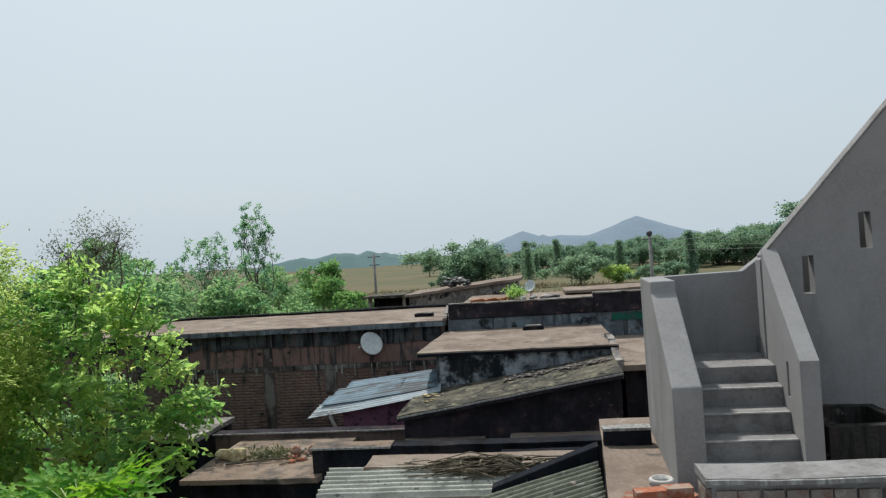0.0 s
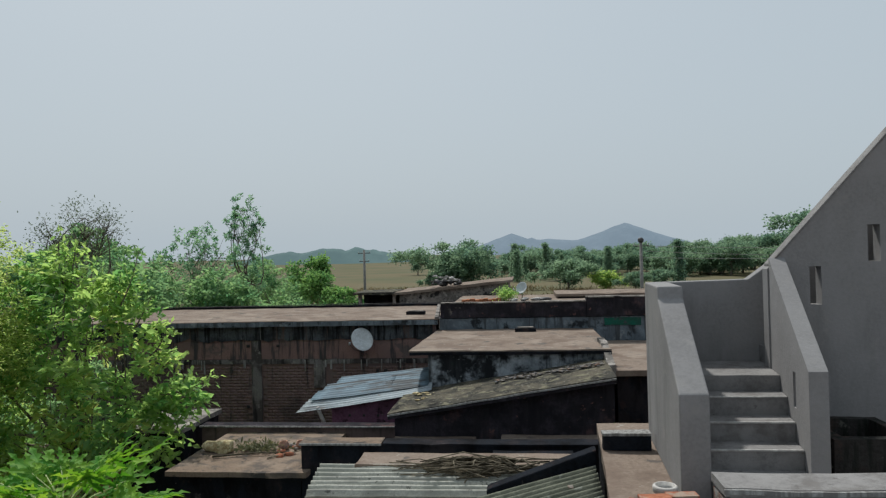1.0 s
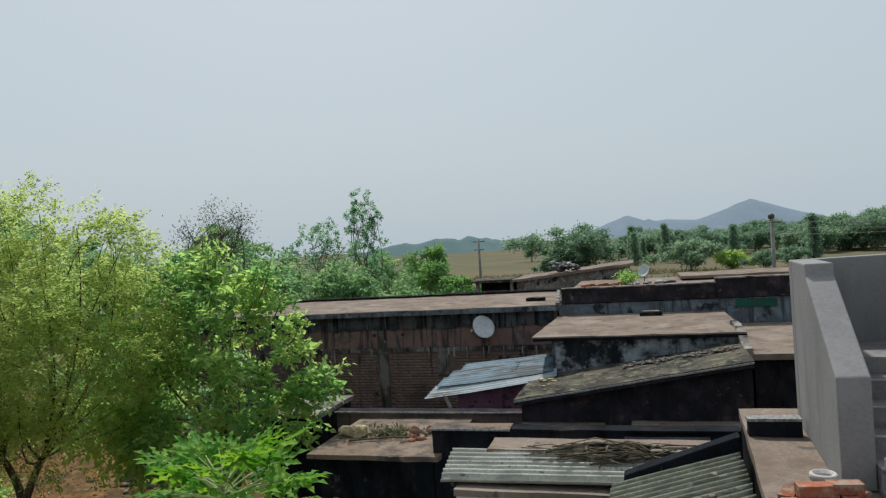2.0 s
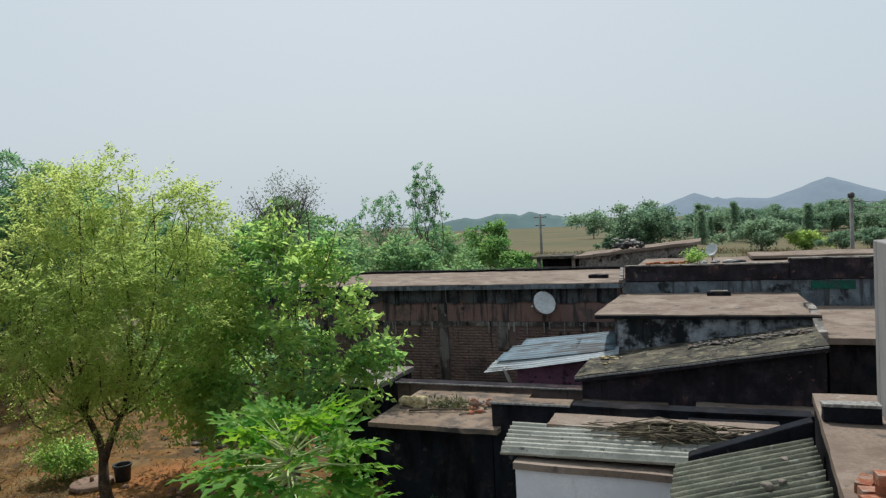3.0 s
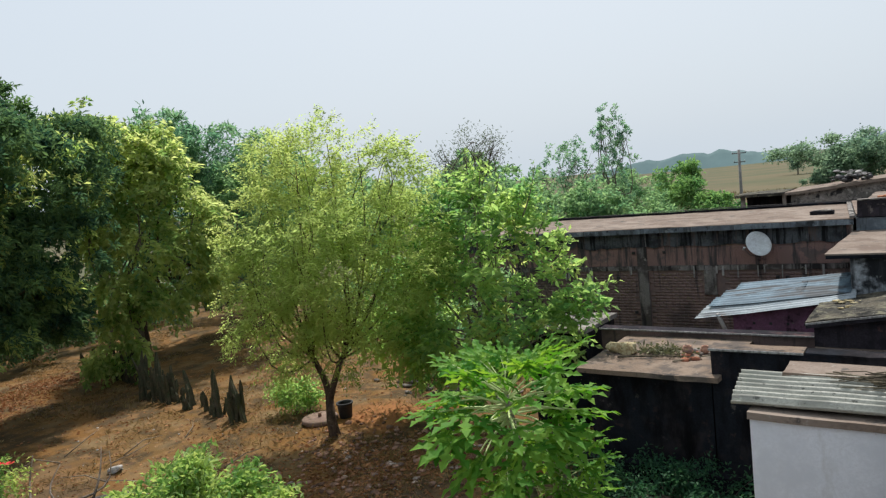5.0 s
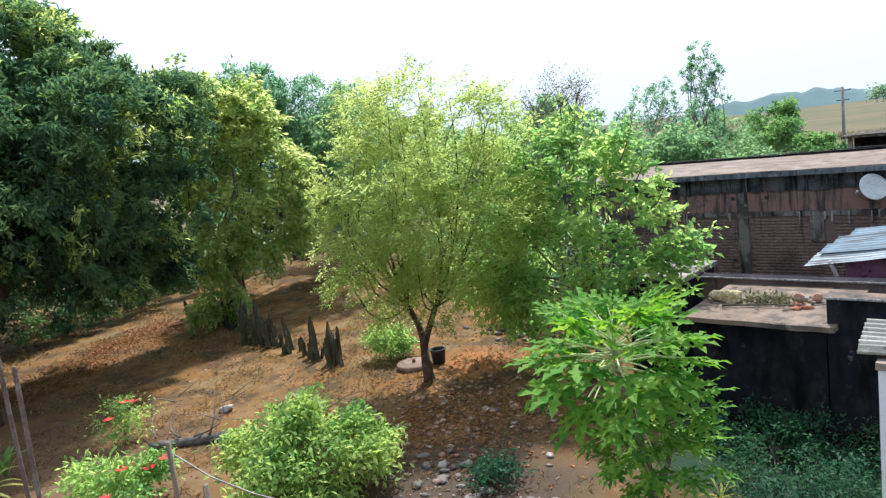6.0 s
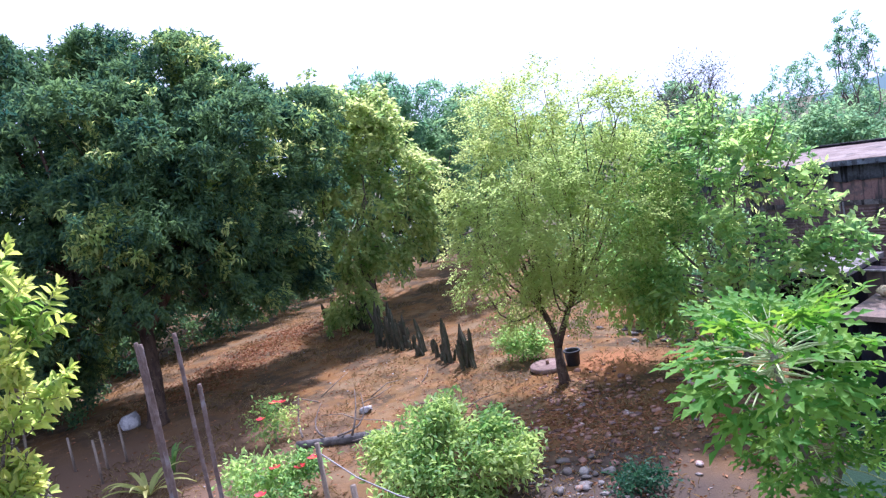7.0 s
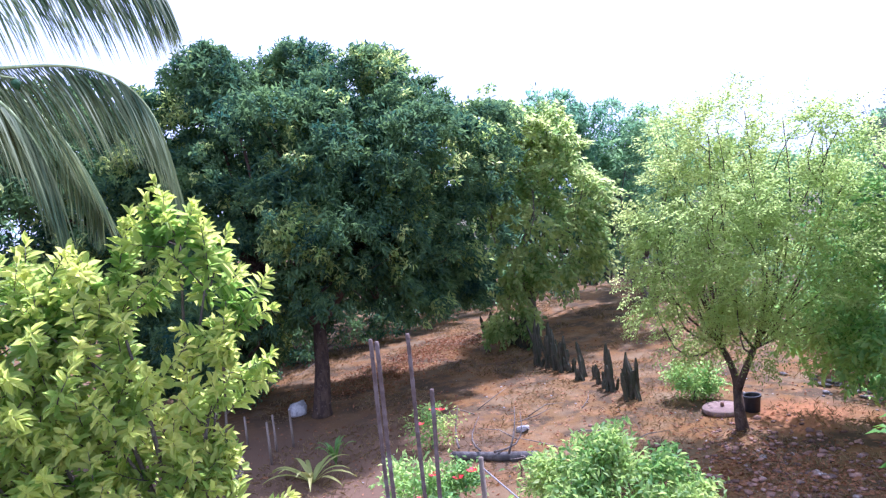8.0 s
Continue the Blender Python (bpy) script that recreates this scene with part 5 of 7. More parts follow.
def branch_spray(t, tips, seed, size=(0.10, 0.18), n=46, mat=SHRUB_LEAF):
    """Single shoots that stand out of the crown."""
    rng = np.random.default_rng(seed)
    for a, b in tips:
        tubes("branch", [limb_run(a, b, 0.02, 0.006, rng, 0.05)], GREY_BARK, t, sides=5)
        a, b = np.array(a), np.array(b)
        C = a + (b - a) * rng.uniform(0.25, 1.05, (n, 1)) + rng.normal(size=(n, 3)) * size[0] * 0.7
        L = rng.uniform(*size, n)
        V, F = leaf_arrays(C, rng.normal(size=(n, 3)) + (b - a) * 0.6, L, L * 0.42, rng)
        quick("leaf_spray", V, F, mat, t, kind="stuff")


branch_spray(drumstick, [((-7.7, 12.9, 3.1), (-6.45, 12.85, 3.50)), ((-7.6, 12.8, 2.8), (-6.9, 12.75, 2.75)), ((-8.0, 13.0, 3.6), (-7.15, 12.9, 3.85)), ((-9.9, 13.3, 5.3), (-9.75, 13.3, 6.25)), ((-9.5, 13.2, 4.9), (-9.2, 13.2, 5.9)), ((-10.2, 13.3, 5.2), (-10.6, 13.4, 6.0)),
                         ((-8.9, 13.1, 4.7), (-8.6, 13.1, 5.75)), ((-10.0, 13.2, 5.4), (-10.05, 13.2, 6.5)), ((-8.3, 13.0, 4.4), (-7.9, 13.0, 5.1)), ((-8.6, 13.0, 4.9), (-8.15, 13.0, 6.05)), ((-10.6, 13.0, 4.6), (-11.2, 13.0, 5.5)), ((-7.9, 12.9, 3.9), (-7.5, 12.9, 4.5))], 5)
branch_spray(forest, [((-28.12, 16.42, 8.57), (-28.00, 16.07, 10.19)), ((-28.12, 16.76, 8.34), (-28.23, 17.46, 9.85)), ((-27.77, 18.74, 7.87), (-27.54, 19.43, 9.15)), ((-27.77, 19.08, 7.64), (-27.54, 20.36, 8.80)), ((-28.00, 17.34, 8.34), (-28.12, 18.27, 9.50))], 9, (0.2, 0.32), 46, FOREST_LEAF)
# trees behind the long house and round the fields
tree("bare_topped_tree", (-17.3, 24.5, 0), (-17.3, 24.5, 4.4), 0.15,
     [(-17.6, 24.5, 7.0, 1.0), (-17.1, 24.4, 7.6, 0.8), (-16.7, 24.6, 6.6, 0.9), (-17.9, 24.3, 6.2, 0.9), (-17.2, 24.5, 5.2, 1.2), (-18.6, 24.4, 7.0, 0.7), (-16.3, 24.5, 7.2, 0.6)],
     PALE_LEAF, GREY_BARK, "half-bare pale tree with thin twigs", 6.0, 6, (0.09, 0.16), 0.36, 0.24, 0.1, 19, gap=0.2, twigs=26)
tree("tall_tree", (-17.2, 40.2, 0), (-17.2, 40.2, 4.4), 0.14,
     [(-17.5, 40.5, 9.1, 0.75), (-17.0, 40.0, 8.1, 0.85), (-17.9, 40.4, 7.2, 0.8), (-16.6, 40.2, 6.6, 0.85), (-17.5, 40.3, 5.6, 0.9), (-16.8, 40.0, 4.4, 0.9), (-18.3, 40.6, 8.2, 0.55), (-17.3, 40.2, 3.2, 0.9), (-16.3, 40.0, 7.6, 0.5)],
     FOREST_LEAF, GREY_BARK, "slender tall tree with clumped dark crown", 8.0, 10, (0.13, 0.22), 0.45, 0.22, 0.2, 23, gap=0.3, habit="whorl", twigs=12, lobe=0.3)
tree("umbrella_tree", (-18.6, 36.5, 0), (-18.6, 36.5, 4.2), 0.14,
     [(-19.2, 36.4, 6.3, 1.2), (-18.0, 36.6, 6.6, 1.3), (-17.2, 36.8, 6.2, 1.0), (-20.2, 36.2, 5.7, 1.0), (-18.6, 36.5, 5.4, 1.1)],
     FOREST_LEAF, GREY_BARK, "flat-topped airy tree beyond the house", 6.0, 10, (0.13, 0.22), 0.45, 0.2, 0.1, 29, gap=0.35, habit="whorl", twigs=12, lobe=0.3)
near_field = [(-15.0, 32.5, 3.0, 1.2, 1), (-18.4, 31.0, 3.4, 1.4, 1), (-16.6, 34.6, 3.2, 1.3, 1), (-21.5, 29.0, 4.0, 1.7, 1), (-23.5, 33.5, 4.6, 2.0, 1), (-13.6, 36.6, 2.4, 0.9, 1), (-16.9, 52.0, 5.0, 1.25, 2), (-15.8, 51.0, 3.6, 0.9, 2), (-12.4, 42.9, 2.9, 0.8, 2), (-13.2, 43.6, 2.0, 0.6, 2), (-26.0, 27.0, 5.0, 2.0, 1), (-22.8, 23.8, 4.2, 1.7, 1), (-27.5, 41.0, 5.0, 2.4, 1)]
edge_field = [(-36.0, 30.0, 6.0, 2.8, 1), (-33.0, 24.5, 5.2, 2.2, 1), (-36.0, 12.0, 6.5, 3.0, 1), (-34.0, 5.0, 7.0, 3.2, 1), (-42.0, 36.0, 6.0, 3.0, 1), (-40.0, 20.0, 6.4, 3.0, 1), (-36.0, -9.0, 6.6, 3.2, 1), (-33.0, 45.0, 5.0, 2.6, 1), (-18.2, 27.2, 4.1, 1.5, 1), (-17.4, 29.8, 4.0, 1.4, 1), (-16.9, 33.4, 3.6, 1.4, 1), (-20.2, 26.4, 4.2, 1.6, 1), (-23.2, 60.0, 3.3, 1.6, 1), (-30.0, 75.0, 3.6, 2.0, 1), (-19.6, 57.5, 2.4, 1.1, 1), (-25.4, 72.0, 3.0, 1.6, 1)]
for k, (bx, by, zt, rr, lab) in enumerate(near_field + edge_field):
    rng = np.random.default_rng(100 + k)
    bl = [(bx + rng.normal() * rr * 0.55, by + rng.normal() * rr * 0.55, zt + rng.uniform(-0.5, 0.5) * rr, rr * rng.uniform(0.6, 0.9)) for _ in range(5)] + [(bx, by, max(1.2, zt - rr * 1.2), rr * 0.8)]
    tree("field_tree", (bx, by, 0), (bx, by, zt * 0.45), 0.1, bl, FIELD_LEAF if lab == 2 else BACK_LEAF, GREY_BARK,
         "leafy green tree at the edge of the fields" if lab == 1 else "small bright green tree in the dry field", 2.6 if rr < 2.3 else 1.5, 12, (0.2, 0.32) if rr < 2.3 else (0.32, 0.5), 0.45, 0.3, 0.2, 200 + k, gap=0.15, habit="spray" if k % 2 else "whorl", twigs=2, group="trees behind the houses")


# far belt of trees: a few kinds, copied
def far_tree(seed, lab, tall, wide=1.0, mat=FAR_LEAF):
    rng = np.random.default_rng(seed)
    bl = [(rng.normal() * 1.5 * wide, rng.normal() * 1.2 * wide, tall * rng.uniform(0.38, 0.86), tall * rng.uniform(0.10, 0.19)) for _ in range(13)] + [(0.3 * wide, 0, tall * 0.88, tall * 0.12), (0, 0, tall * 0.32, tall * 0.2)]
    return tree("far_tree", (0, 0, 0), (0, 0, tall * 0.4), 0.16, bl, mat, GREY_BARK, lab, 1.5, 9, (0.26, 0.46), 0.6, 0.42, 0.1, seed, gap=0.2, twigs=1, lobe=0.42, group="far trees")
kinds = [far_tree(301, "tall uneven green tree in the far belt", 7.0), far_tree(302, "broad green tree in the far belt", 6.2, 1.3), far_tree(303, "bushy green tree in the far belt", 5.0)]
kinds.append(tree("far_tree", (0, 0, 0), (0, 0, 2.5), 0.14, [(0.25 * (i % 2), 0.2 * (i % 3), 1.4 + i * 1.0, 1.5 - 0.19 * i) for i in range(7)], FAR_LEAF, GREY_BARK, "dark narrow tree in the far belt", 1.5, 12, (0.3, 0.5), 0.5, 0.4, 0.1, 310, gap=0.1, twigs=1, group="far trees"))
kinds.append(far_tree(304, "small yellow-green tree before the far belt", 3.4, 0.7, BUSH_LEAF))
rr = random.Random(77)
spots = [(-13.6, 110, 1.12, 0), (-12.0, 112, 0.92, 1), (-10.2, 111, 0.92, 0), (-9.0, 110, 1.15, 0), (-14.6, 109, 0.55, 2), (-10.8, 109, 0.8, 1), (6.3, 104, 0.98, 2), (12.0, 104, 0.8, 4), (22.6, 106, 0.85, 3), (15.6, 101, 0.5, 2), (19.4, 104, 0.55, 2)]
for i in range(6):                         # dark narrow trees behind
    spots.append((-3.2 + i * i * 0.75 + rr.uniform(-1.2, 1.2), rr.uniform(128, 150), rr.uniform(0.6, 0.9), 3))
for i in range(52):                        # the belt itself
    y = rr.uniform(150, 205)
    spots.append(((-3.5 + i * 0.66 + rr.uniform(-1.0, 1.0)) * y / 110, y, rr.uniform(0.42, 0.74) * y / 125, rr.randrange(3)))
for i in range(34):                        # wooded rise on the far side
    x = 33 + i * 1.5 + rr.uniform(-1.5, 1.5)
    y = rr.uniform(140, 185)
    spots.append((x * y / 160, y, rr.uniform(0.68, 1.1) * (1.05 + 0.018 * max(0, x - 36)) * y / 150, rr.randrange(3)))
for i, (x, y, s, k) in enumerate(spots):
    w = s * (1.15 if k != 3 else 0.8)
    copy_thing(kinds[k], pose(x, y, height(x, y) - 0.1, 0, 0, rr.uniform(0, 360)) @ Matrix.Diagonal((w, w, s * rr.uniform(0.92, 1.08), 1)))
for k, ob in enumerate(kinds):
    ob.matrix_basis = pose(-30 + 9 * k, 190, 0)


def field_scrub():
    """Tall dry grass and low scrub over the fields behind the roofs."""
    rng = np.random.default_rng(83)
    n = 15000
    y = rng.uniform(42, 112, n)
    P = np.column_stack((rng.uniform(-0.42, 0.30, n) * y, y, np.zeros(n)))
    keep = np.array([noise.noise(Vector((p[0] * 0.09, p[1] * 0.05, 3))) for p in P]) > -0.08
    P = P[keep]
    P[:, 2] = [height(p[0], p[1]) - 0.03 for p in P]
    n = len(P)
    D = rng.normal(size=(n, 3)) * 0.35
    D[:, 2] = 1.0
    L = rng.uniform(0.25, 0.85, n)
    V, F = leaf_arrays(P, D, L, L * 0.14, rng, 0.1, 0.25)
    tagged(quick("field_grass", V, F, FIELD_GRASS), "tall dry grass standing in the fallow fields", "grass", kind="stuff")
field_scrub()


# ---- papaya ----
def palmate_mesh(seed, radius):
    """A deeply cut papaya leaf with its stalk, lying along +x from the origin."""
    r = random.Random(seed)
    stalk = r.uniform(0.75, 1.05)
    vs, fs, mats = [], [], []
    tv, tf = tube_arrays([(0, 0, 0), (stalk * 0.5, 0, 0.05), (stalk, 0, 0.0)], [0.015, 0.012, 0.008], 5)
    vs += tv
    for f in tf:
        fs.append(tuple(dict.fromkeys(f)))
        mats.append(1)
    c = Vector((stalk, 0, 0))
    for k in range(9):
        a = radians(-150 + 300 * k / 8 + r.uniform(-5, 5))
        ln = radius * (0.62 + 0.38 * math.cos(a * 0.55)) * r.uniform(0.9, 1.1)
        d, s = Vector((math.cos(a), math.sin(a), 0)), Vector((-math.sin(a), math.cos(a), 0))
        droop = lambda q: Vector((0, 0, -0.22 * q * q * radius + 0.02 * math.sin(9 * q)))
        spine = [(0.0, 0.03), (0.24, 0.105), (0.40, 0.050), (0.54, 0.17), (0.66, 0.052), (0.78, 0.115), (1.0, 0.0)]
        rows = []
        for q, w in spine:
            p = c + d * ln * q + droop(q)
            up = Vector((0, 0, 0.25 * w * radius))
            i0 = len(vs)
            vs.extend([tuple(p + s * w * radius + up), tuple(p), tuple(p - s * w * radius + up)])
            rows.append(i0)
        for u, v in zip(rows, rows[1:]):
            fs += [(u, u + 1, v + 1, v), (u + 1, u + 2, v + 2, v + 1)]
            mats += [0, 0]
    me = bpy.data.meshes.new("leaf")
    me.from_pydata(vs, [], fs)
    me.materials.append(PAPAYA_LEAF)
    me.materials.append(STALK)
    me.polygons.foreach_set("material_index", mats)
    me.update()
    return me


def build_papaya():
    t = thing("papaya_tree", (-5.77, 7.95, 0), "bright green papaya tree with large lobed leaves", "tree")
    pts = [(-5.77, 7.95, -0.1), (-5.85, 7.88, 0.8), (-6.00, 7.75, 1.8), (-6.10, 7.65, 2.75)]
    tubes("trunk", [(pts, [0.09, 0.075, 0.06, 0.045])], PAPAYA_BARK, t, sides=10)
    tubes("trunk", [([(-5.75, 8.00, 0.3), (-5.60, 8.15, 0.9), (-5.50, 8.20, 1.7)], [0.05, 0.04, 0.03])], PAPAYA_BARK, t, sides=8)
    meshes = [palmate_mesh(k, 0.42 + 0.03 * k) for k in range(4)]
    r = random.Random(21)
    def leaf(at, turn, up, s):
        ob = new("leaf", meshes[r.randrange(4)])
        ob.parent = t
        ob.matrix_parent_inverse = Matrix.Translation(-Vector(t.location))
        ob.matrix_basis = pose(*at, 0, 0, turn) @ pose(0, 0, 0, r.uniform(-25, 25), -up, 0) @ Matrix.Diagonal((s, s, s, 1))
    turn = 0
    for k in range(56):                    # the crown, young leaves upright, old ones hanging
        turn += 137.5 + r.uniform(-12, 12)
        q = k / 56
        leaf((-6.09 + 0.04 * r.uniform(-1, 1), 7.66, 2.80 - 0.55 * q), turn, 48 - 80 * q + r.uniform(-8, 8), r.uniform(0.95, 1.2) * (0.62 + 0.42 * min(1, q * 3)))
    for k in range(38):                    # side shoots lower down
        turn += 137.5
        q = k / 38
        leaf((-5.53 - 0.2 * q, 8.18 - 0.15 * q, 1.75 - 1.0 * q), turn, 35 - 55 * q + r.uniform(-10, 10), r.uniform(0.55, 0.8))
    for k in range(28):
        turn += 137.5
        leaf((-5.95, 7.80, 1.9 - 0.9 * k / 28), turn, r.uniform(-35, 5), r.uniform(0.55, 0.8))
build_papaya()


# ---- leafy young tree close to the terrace ----
def build_near_tree():
    t = thing("young_guava_tree", (-9.9, -1.2, 0), "young tree with glossy yellow-green leaves beside the terrace", "tree")
    rng = np.random.default_rng(41)
    fork = np.array((-9.95, -1.1, 2.3))
    tubes("trunk", [([(-9.9, -1.2, -0.1), (-9.98, -1.15, 1.2), tuple(fork)], [0.12, 0.095, 0.075])], GREY_BARK, t, sides=9)
    boughs = [(-9.65, -0.62, 5.95, 0.5), (-9.65, -0.4, 5.45, 0.6), (-9.65, -0.28, 4.95, 0.6), (-9.7, -0.36, 4.5, 0.55), (-9.7, -0.65, 4.0, 0.55), (-9.7, -0.95, 3.45, 0.6), (-9.65, -0.35, 2.75, 0.55), (-9.6, -2.0, 4.4, 0.8), (-9.6, -1.9, 3.5, 0.8), (-9.6, -2.9, 3.4, 0.9), (-9.6, -2.9, 4.6, 0.8),
              (-9.9, -1.35, 5.3, 0.85), (-9.9, -1.3, 4.4, 0.9), (-9.9, -2.3, 5.15, 1.0), (-9.8, -1.6, 3.2, 0.9), (-9.9, -2.6, 4.0, 1.1), (-9.9, -3.5, 4.9, 1.0), (-9.7, -1.4, 2.3, 0.8), (-9.9, -2.6, 2.8, 1.0), (-9.9, -3.6, 3.6, 1.1),
              (-9.75, -0.3, 3.35, 0.5), (-9.77, -0.5, 4.0, 0.45), (-9.45, -2.17, 3.9, 0.75), (-9.6, -2.16, 4.8, 0.75), (-9.8, -2.1, 5.5, 0.6), (-9.5, -1.57, 4.0, 0.7), (-9.5, -1.0, 3.4, 0.6), (-9.6, -1.7, 5.0, 0.6)]
    runs, C, D, Q, L = [], [], [], [], []
    for x, y, z, r in boughs:
        c = np.array((x, y, z))
        tubes("limb", [limb_run(fork, c, 0.034, 0.012, rng, 0.06, 9)], GREY_BARK, t, sides=6)
        for _ in range(int(5 + 12 * r * r)):           # shoots that turn up at their ends
            way = unit((rng.normal(size=3) + np.array((0.25, 0.0, 0.45)))[None])[0]
            tip = c + way * r * rng.uniform(0.75, 1.12)
            root = c + way * r * rng.uniform(0.0, 0.25) - np.array((0, 0, 0.18))
            pts, rad = limb_run(root, tip, 0.010, 0.003, rng, 0.06, 7)
            runs.append((pts, rad))
            pts = np.array(pts)
            m = int(8 + 16 * np.linalg.norm(tip - root))
            for k, q in enumerate(np.linspace(0.22, 1.0, m)):
                e = q * 6
                i = min(5, int(e))
                p = pts[i] + (pts[i + 1] - pts[i]) * (e - i)
                ahead = unit((pts[i + 1] - pts[i])[None])[0]
                side = unit((np.cross(ahead, (0, 0, 1.0)) + rng.normal(size=3) * 0.25)[None])[0]
                if k % 2:                               # pairs stand crosswise
                    side = np.cross(ahead, side)
                last = k == m - 1
                for sgn in ((-1, 1) if not last else (-1, 1, 0.3, -0.3)):
                    C.append(p)
                    D.append(side * sgn + ahead * (0.55 if not last else 1.2) + np.array((0, 0, rng.uniform(-0.25, 0.25))) + rng.normal(size=3) * 0.12)
                    Q.append(q)
                    L.append(rng.uniform(0.125, 0.205) * (1.0 if q < 0.85 else 0.75))
    tubes("branch_work", runs, GREY_BARK, t, sides=5, kind="stuff")
    C, D, L, Q = np.array(C), np.array(D), np.array(L), np.array(Q)
    near = np.argsort(C[:, 0])[::-1][:260]
    rest = np.setdiff1d(np.arange(len(C)), near)
    fresh = Q[rest] > 0.74
    for name, pick, mat in (("foliage", rest[~fresh], GUAVA_LEAF), ("young_foliage", rest[fresh], GUAVA_TIP)):
        V, F = leaf_arrays(C[pick], D[pick], L[pick], L[pick] * 0.36, rng, 0.2, 0.15, True)
        quick(name, V, F, mat, t, "" if name == "foliage" else "yellow-green young leaves at the shoot tips", kind="stuff")
    meshes = []
    for k in range(6):
        v, f = leaf_arrays(np.zeros((1, 3)), np.array([[1.0, 0, 0]]), np.array([0.2]), np.array([0.072]), np.random.default_rng(k), 0.2, 0.05 + 0.05 * k, True)
        me = bpy.data.meshes.new("leaf")
        me.from_pydata([tuple(p) for p in v], [], [tuple(int(i) for i in q) for q in f])
        me.materials.append(GUAVA_TIP if k == 5 else GUAVA_LEAF)
        meshes.append(me)
    for j, i in enumerate(near):
        ob = new("leaf", meshes[5 if Q[i] > 0.74 else j % 5])
        ob.parent = t
        ob.matrix_parent_inverse = Matrix.Translation(-Vector(t.location))
        turn = Vector(D[i]).to_track_quat("X", "Z").to_matrix().to_4x4()
        s = L[i] / 0.2
        ob.matrix_basis = Matrix.Translation(C[i]) @ turn @ pose(0, 0, 0, rng.uniform(-50, 50)) @ Matrix.Diagonal((s, s, s, 1))
build_near_tree()


# ---- coconut palm ----
def build_palm():
    top = Vector((-10.65, -3.25, 7.83))
    t = thing("coconut_palm", (-10.4, -3.6, 0), "coconut palm with long drooping fronds", "palm")
    tubes("trunk", [([(-10.4, -3.6, -0.1), (-10.5, -3.50, 2.38), (-10.62, -3.35, 5.08), top[:]], [0.2, 0.15, 0.13, 0.14])], GREY_BARK, t, sides=12)
    rng = np.random.default_rng(51)
    def arc(way, ln, sag):
        w = Vector(way).normalized()
        return [top + w * ln * q + Vector((0, 0, -sag * ln * q * q)) for q in np.linspace(0, 1, 17)]
    def bend(points):
        p = [top] + [Vector(q) for q in points]
        for _ in range(2):                  # rounds the corners of the line
            p = [p[0]] + [a.lerp(b, f) for a, b in zip(p, p[1:]) for f in (0.25, 0.75)] + [p[-1]]
        return p
    fronds = [bend([(-10.64, -2.38, 7.88), (-10.68, -2.07, 7.91), (-10.72, -1.64, 7.94), (-10.74, -1.23, 7.89), (-10.74, -0.9, 7.72), (-10.73, -0.66, 7.38), (-10.73, -0.54, 6.92), (-10.73, -0.5, 6.55)]),
              bend([(-11.02, -2.18, 9.04), (-11.07, -1.62, 9.17), (-11.09, -1.04, 9.17), (-11.08, -0.56, 9.05), (-11.06, -0.31, 8.82)]),
              bend([(-10.4, -2.28, 7.61), (-10.43, -2.1, 7.46), (-10.45, -1.91, 7.15), (-10.46, -1.78, 6.75), (-10.46, -1.74, 6.25), (-10.46, -1.75, 5.88)]),
              bend([(-10.36, -2.7, 7.5), (-10.38, -2.6, 7.09), (-10.39, -2.5, 6.56), (-10.39, -2.5, 6.08)]),
              bend([(-11.2, -2.70, 8.08), (-11.9, -2.10, 7.88), (-12.5, -1.60, 7.18), (-12.8, -1.40, 6.38)]),
              arc((0.5, -0.8, 0.4), 3.6, 0.55), arc((-0.9, -0.5, 0.5), 3.6, 0.5), arc((-0.2, -1.0, 0.1), 3.4, 0.6), arc((0.8, -0.6, 0.9), 3.3, 0.4), arc((-0.8, -0.3, 1.0), 3.4, 0.45)]
    for pts in fronds:
        m = len(pts) - 1
        f = tubes("frond", [(pts, [0.028 * (1 - 0.85 * i / m) for i in range(m + 1)])], STALK, t, sides=5)
        C, D, L = [], [], []
        for q in np.linspace(0.12, 1.0, 210):
            k = q * m
            i = min(m - 1, int(k))
            d = (pts[i + 1] - pts[i]).normalized()
            s = d.cross(Vector((0, 0, 1)))
            s = s.normalized() if s.length > 0.05 else Vector((1, 0, 0))
            for sgn in (-1, 1):
                C.append(pts[i].lerp(pts[i + 1], k - i))
                D.append(s * sgn * 0.42 + d * 0.5 + Vector((0, 0, -0.6)) + Vector(rng.normal(size=3)) * 0.07)
                L.append((0.26 + 0.50 * math.sin(math.pi * min(1, q * 0.85 + 0.12))) * rng.uniform(0.85, 1.1))
        C, D, L = np.array(C), unit(np.array(D)), np.array(L)[:, None]
        S = unit(np.cross(D, rng.normal(size=D.shape) * 0.3 + np.array((0, 0, 1.0))))
        rows = []
        for u, w in ((0.0, 0.5), (0.25, 1.0), (0.5, 0.95), (0.75, 0.65), (1.0, 0.08)):   # ribbons that hang under their weight
            p = C + D * L * u + np.array((0, 0, -1.0)) * L * u * u * 0.75
            rows += [p + S * 0.011 * w, p - S * 0.011 * w]
        V = np.stack(rows, axis=1).reshape(-1, 3)
        base = np.arange(len(C))[:, None] * 10
        F = np.concatenate([base + np.array([a, a + 1, a + 3, a + 2]) for a in (0, 2, 4, 6)])
        quick("leaflet_fringe", V, F, PALM_LEAF, f, kind="stuff")
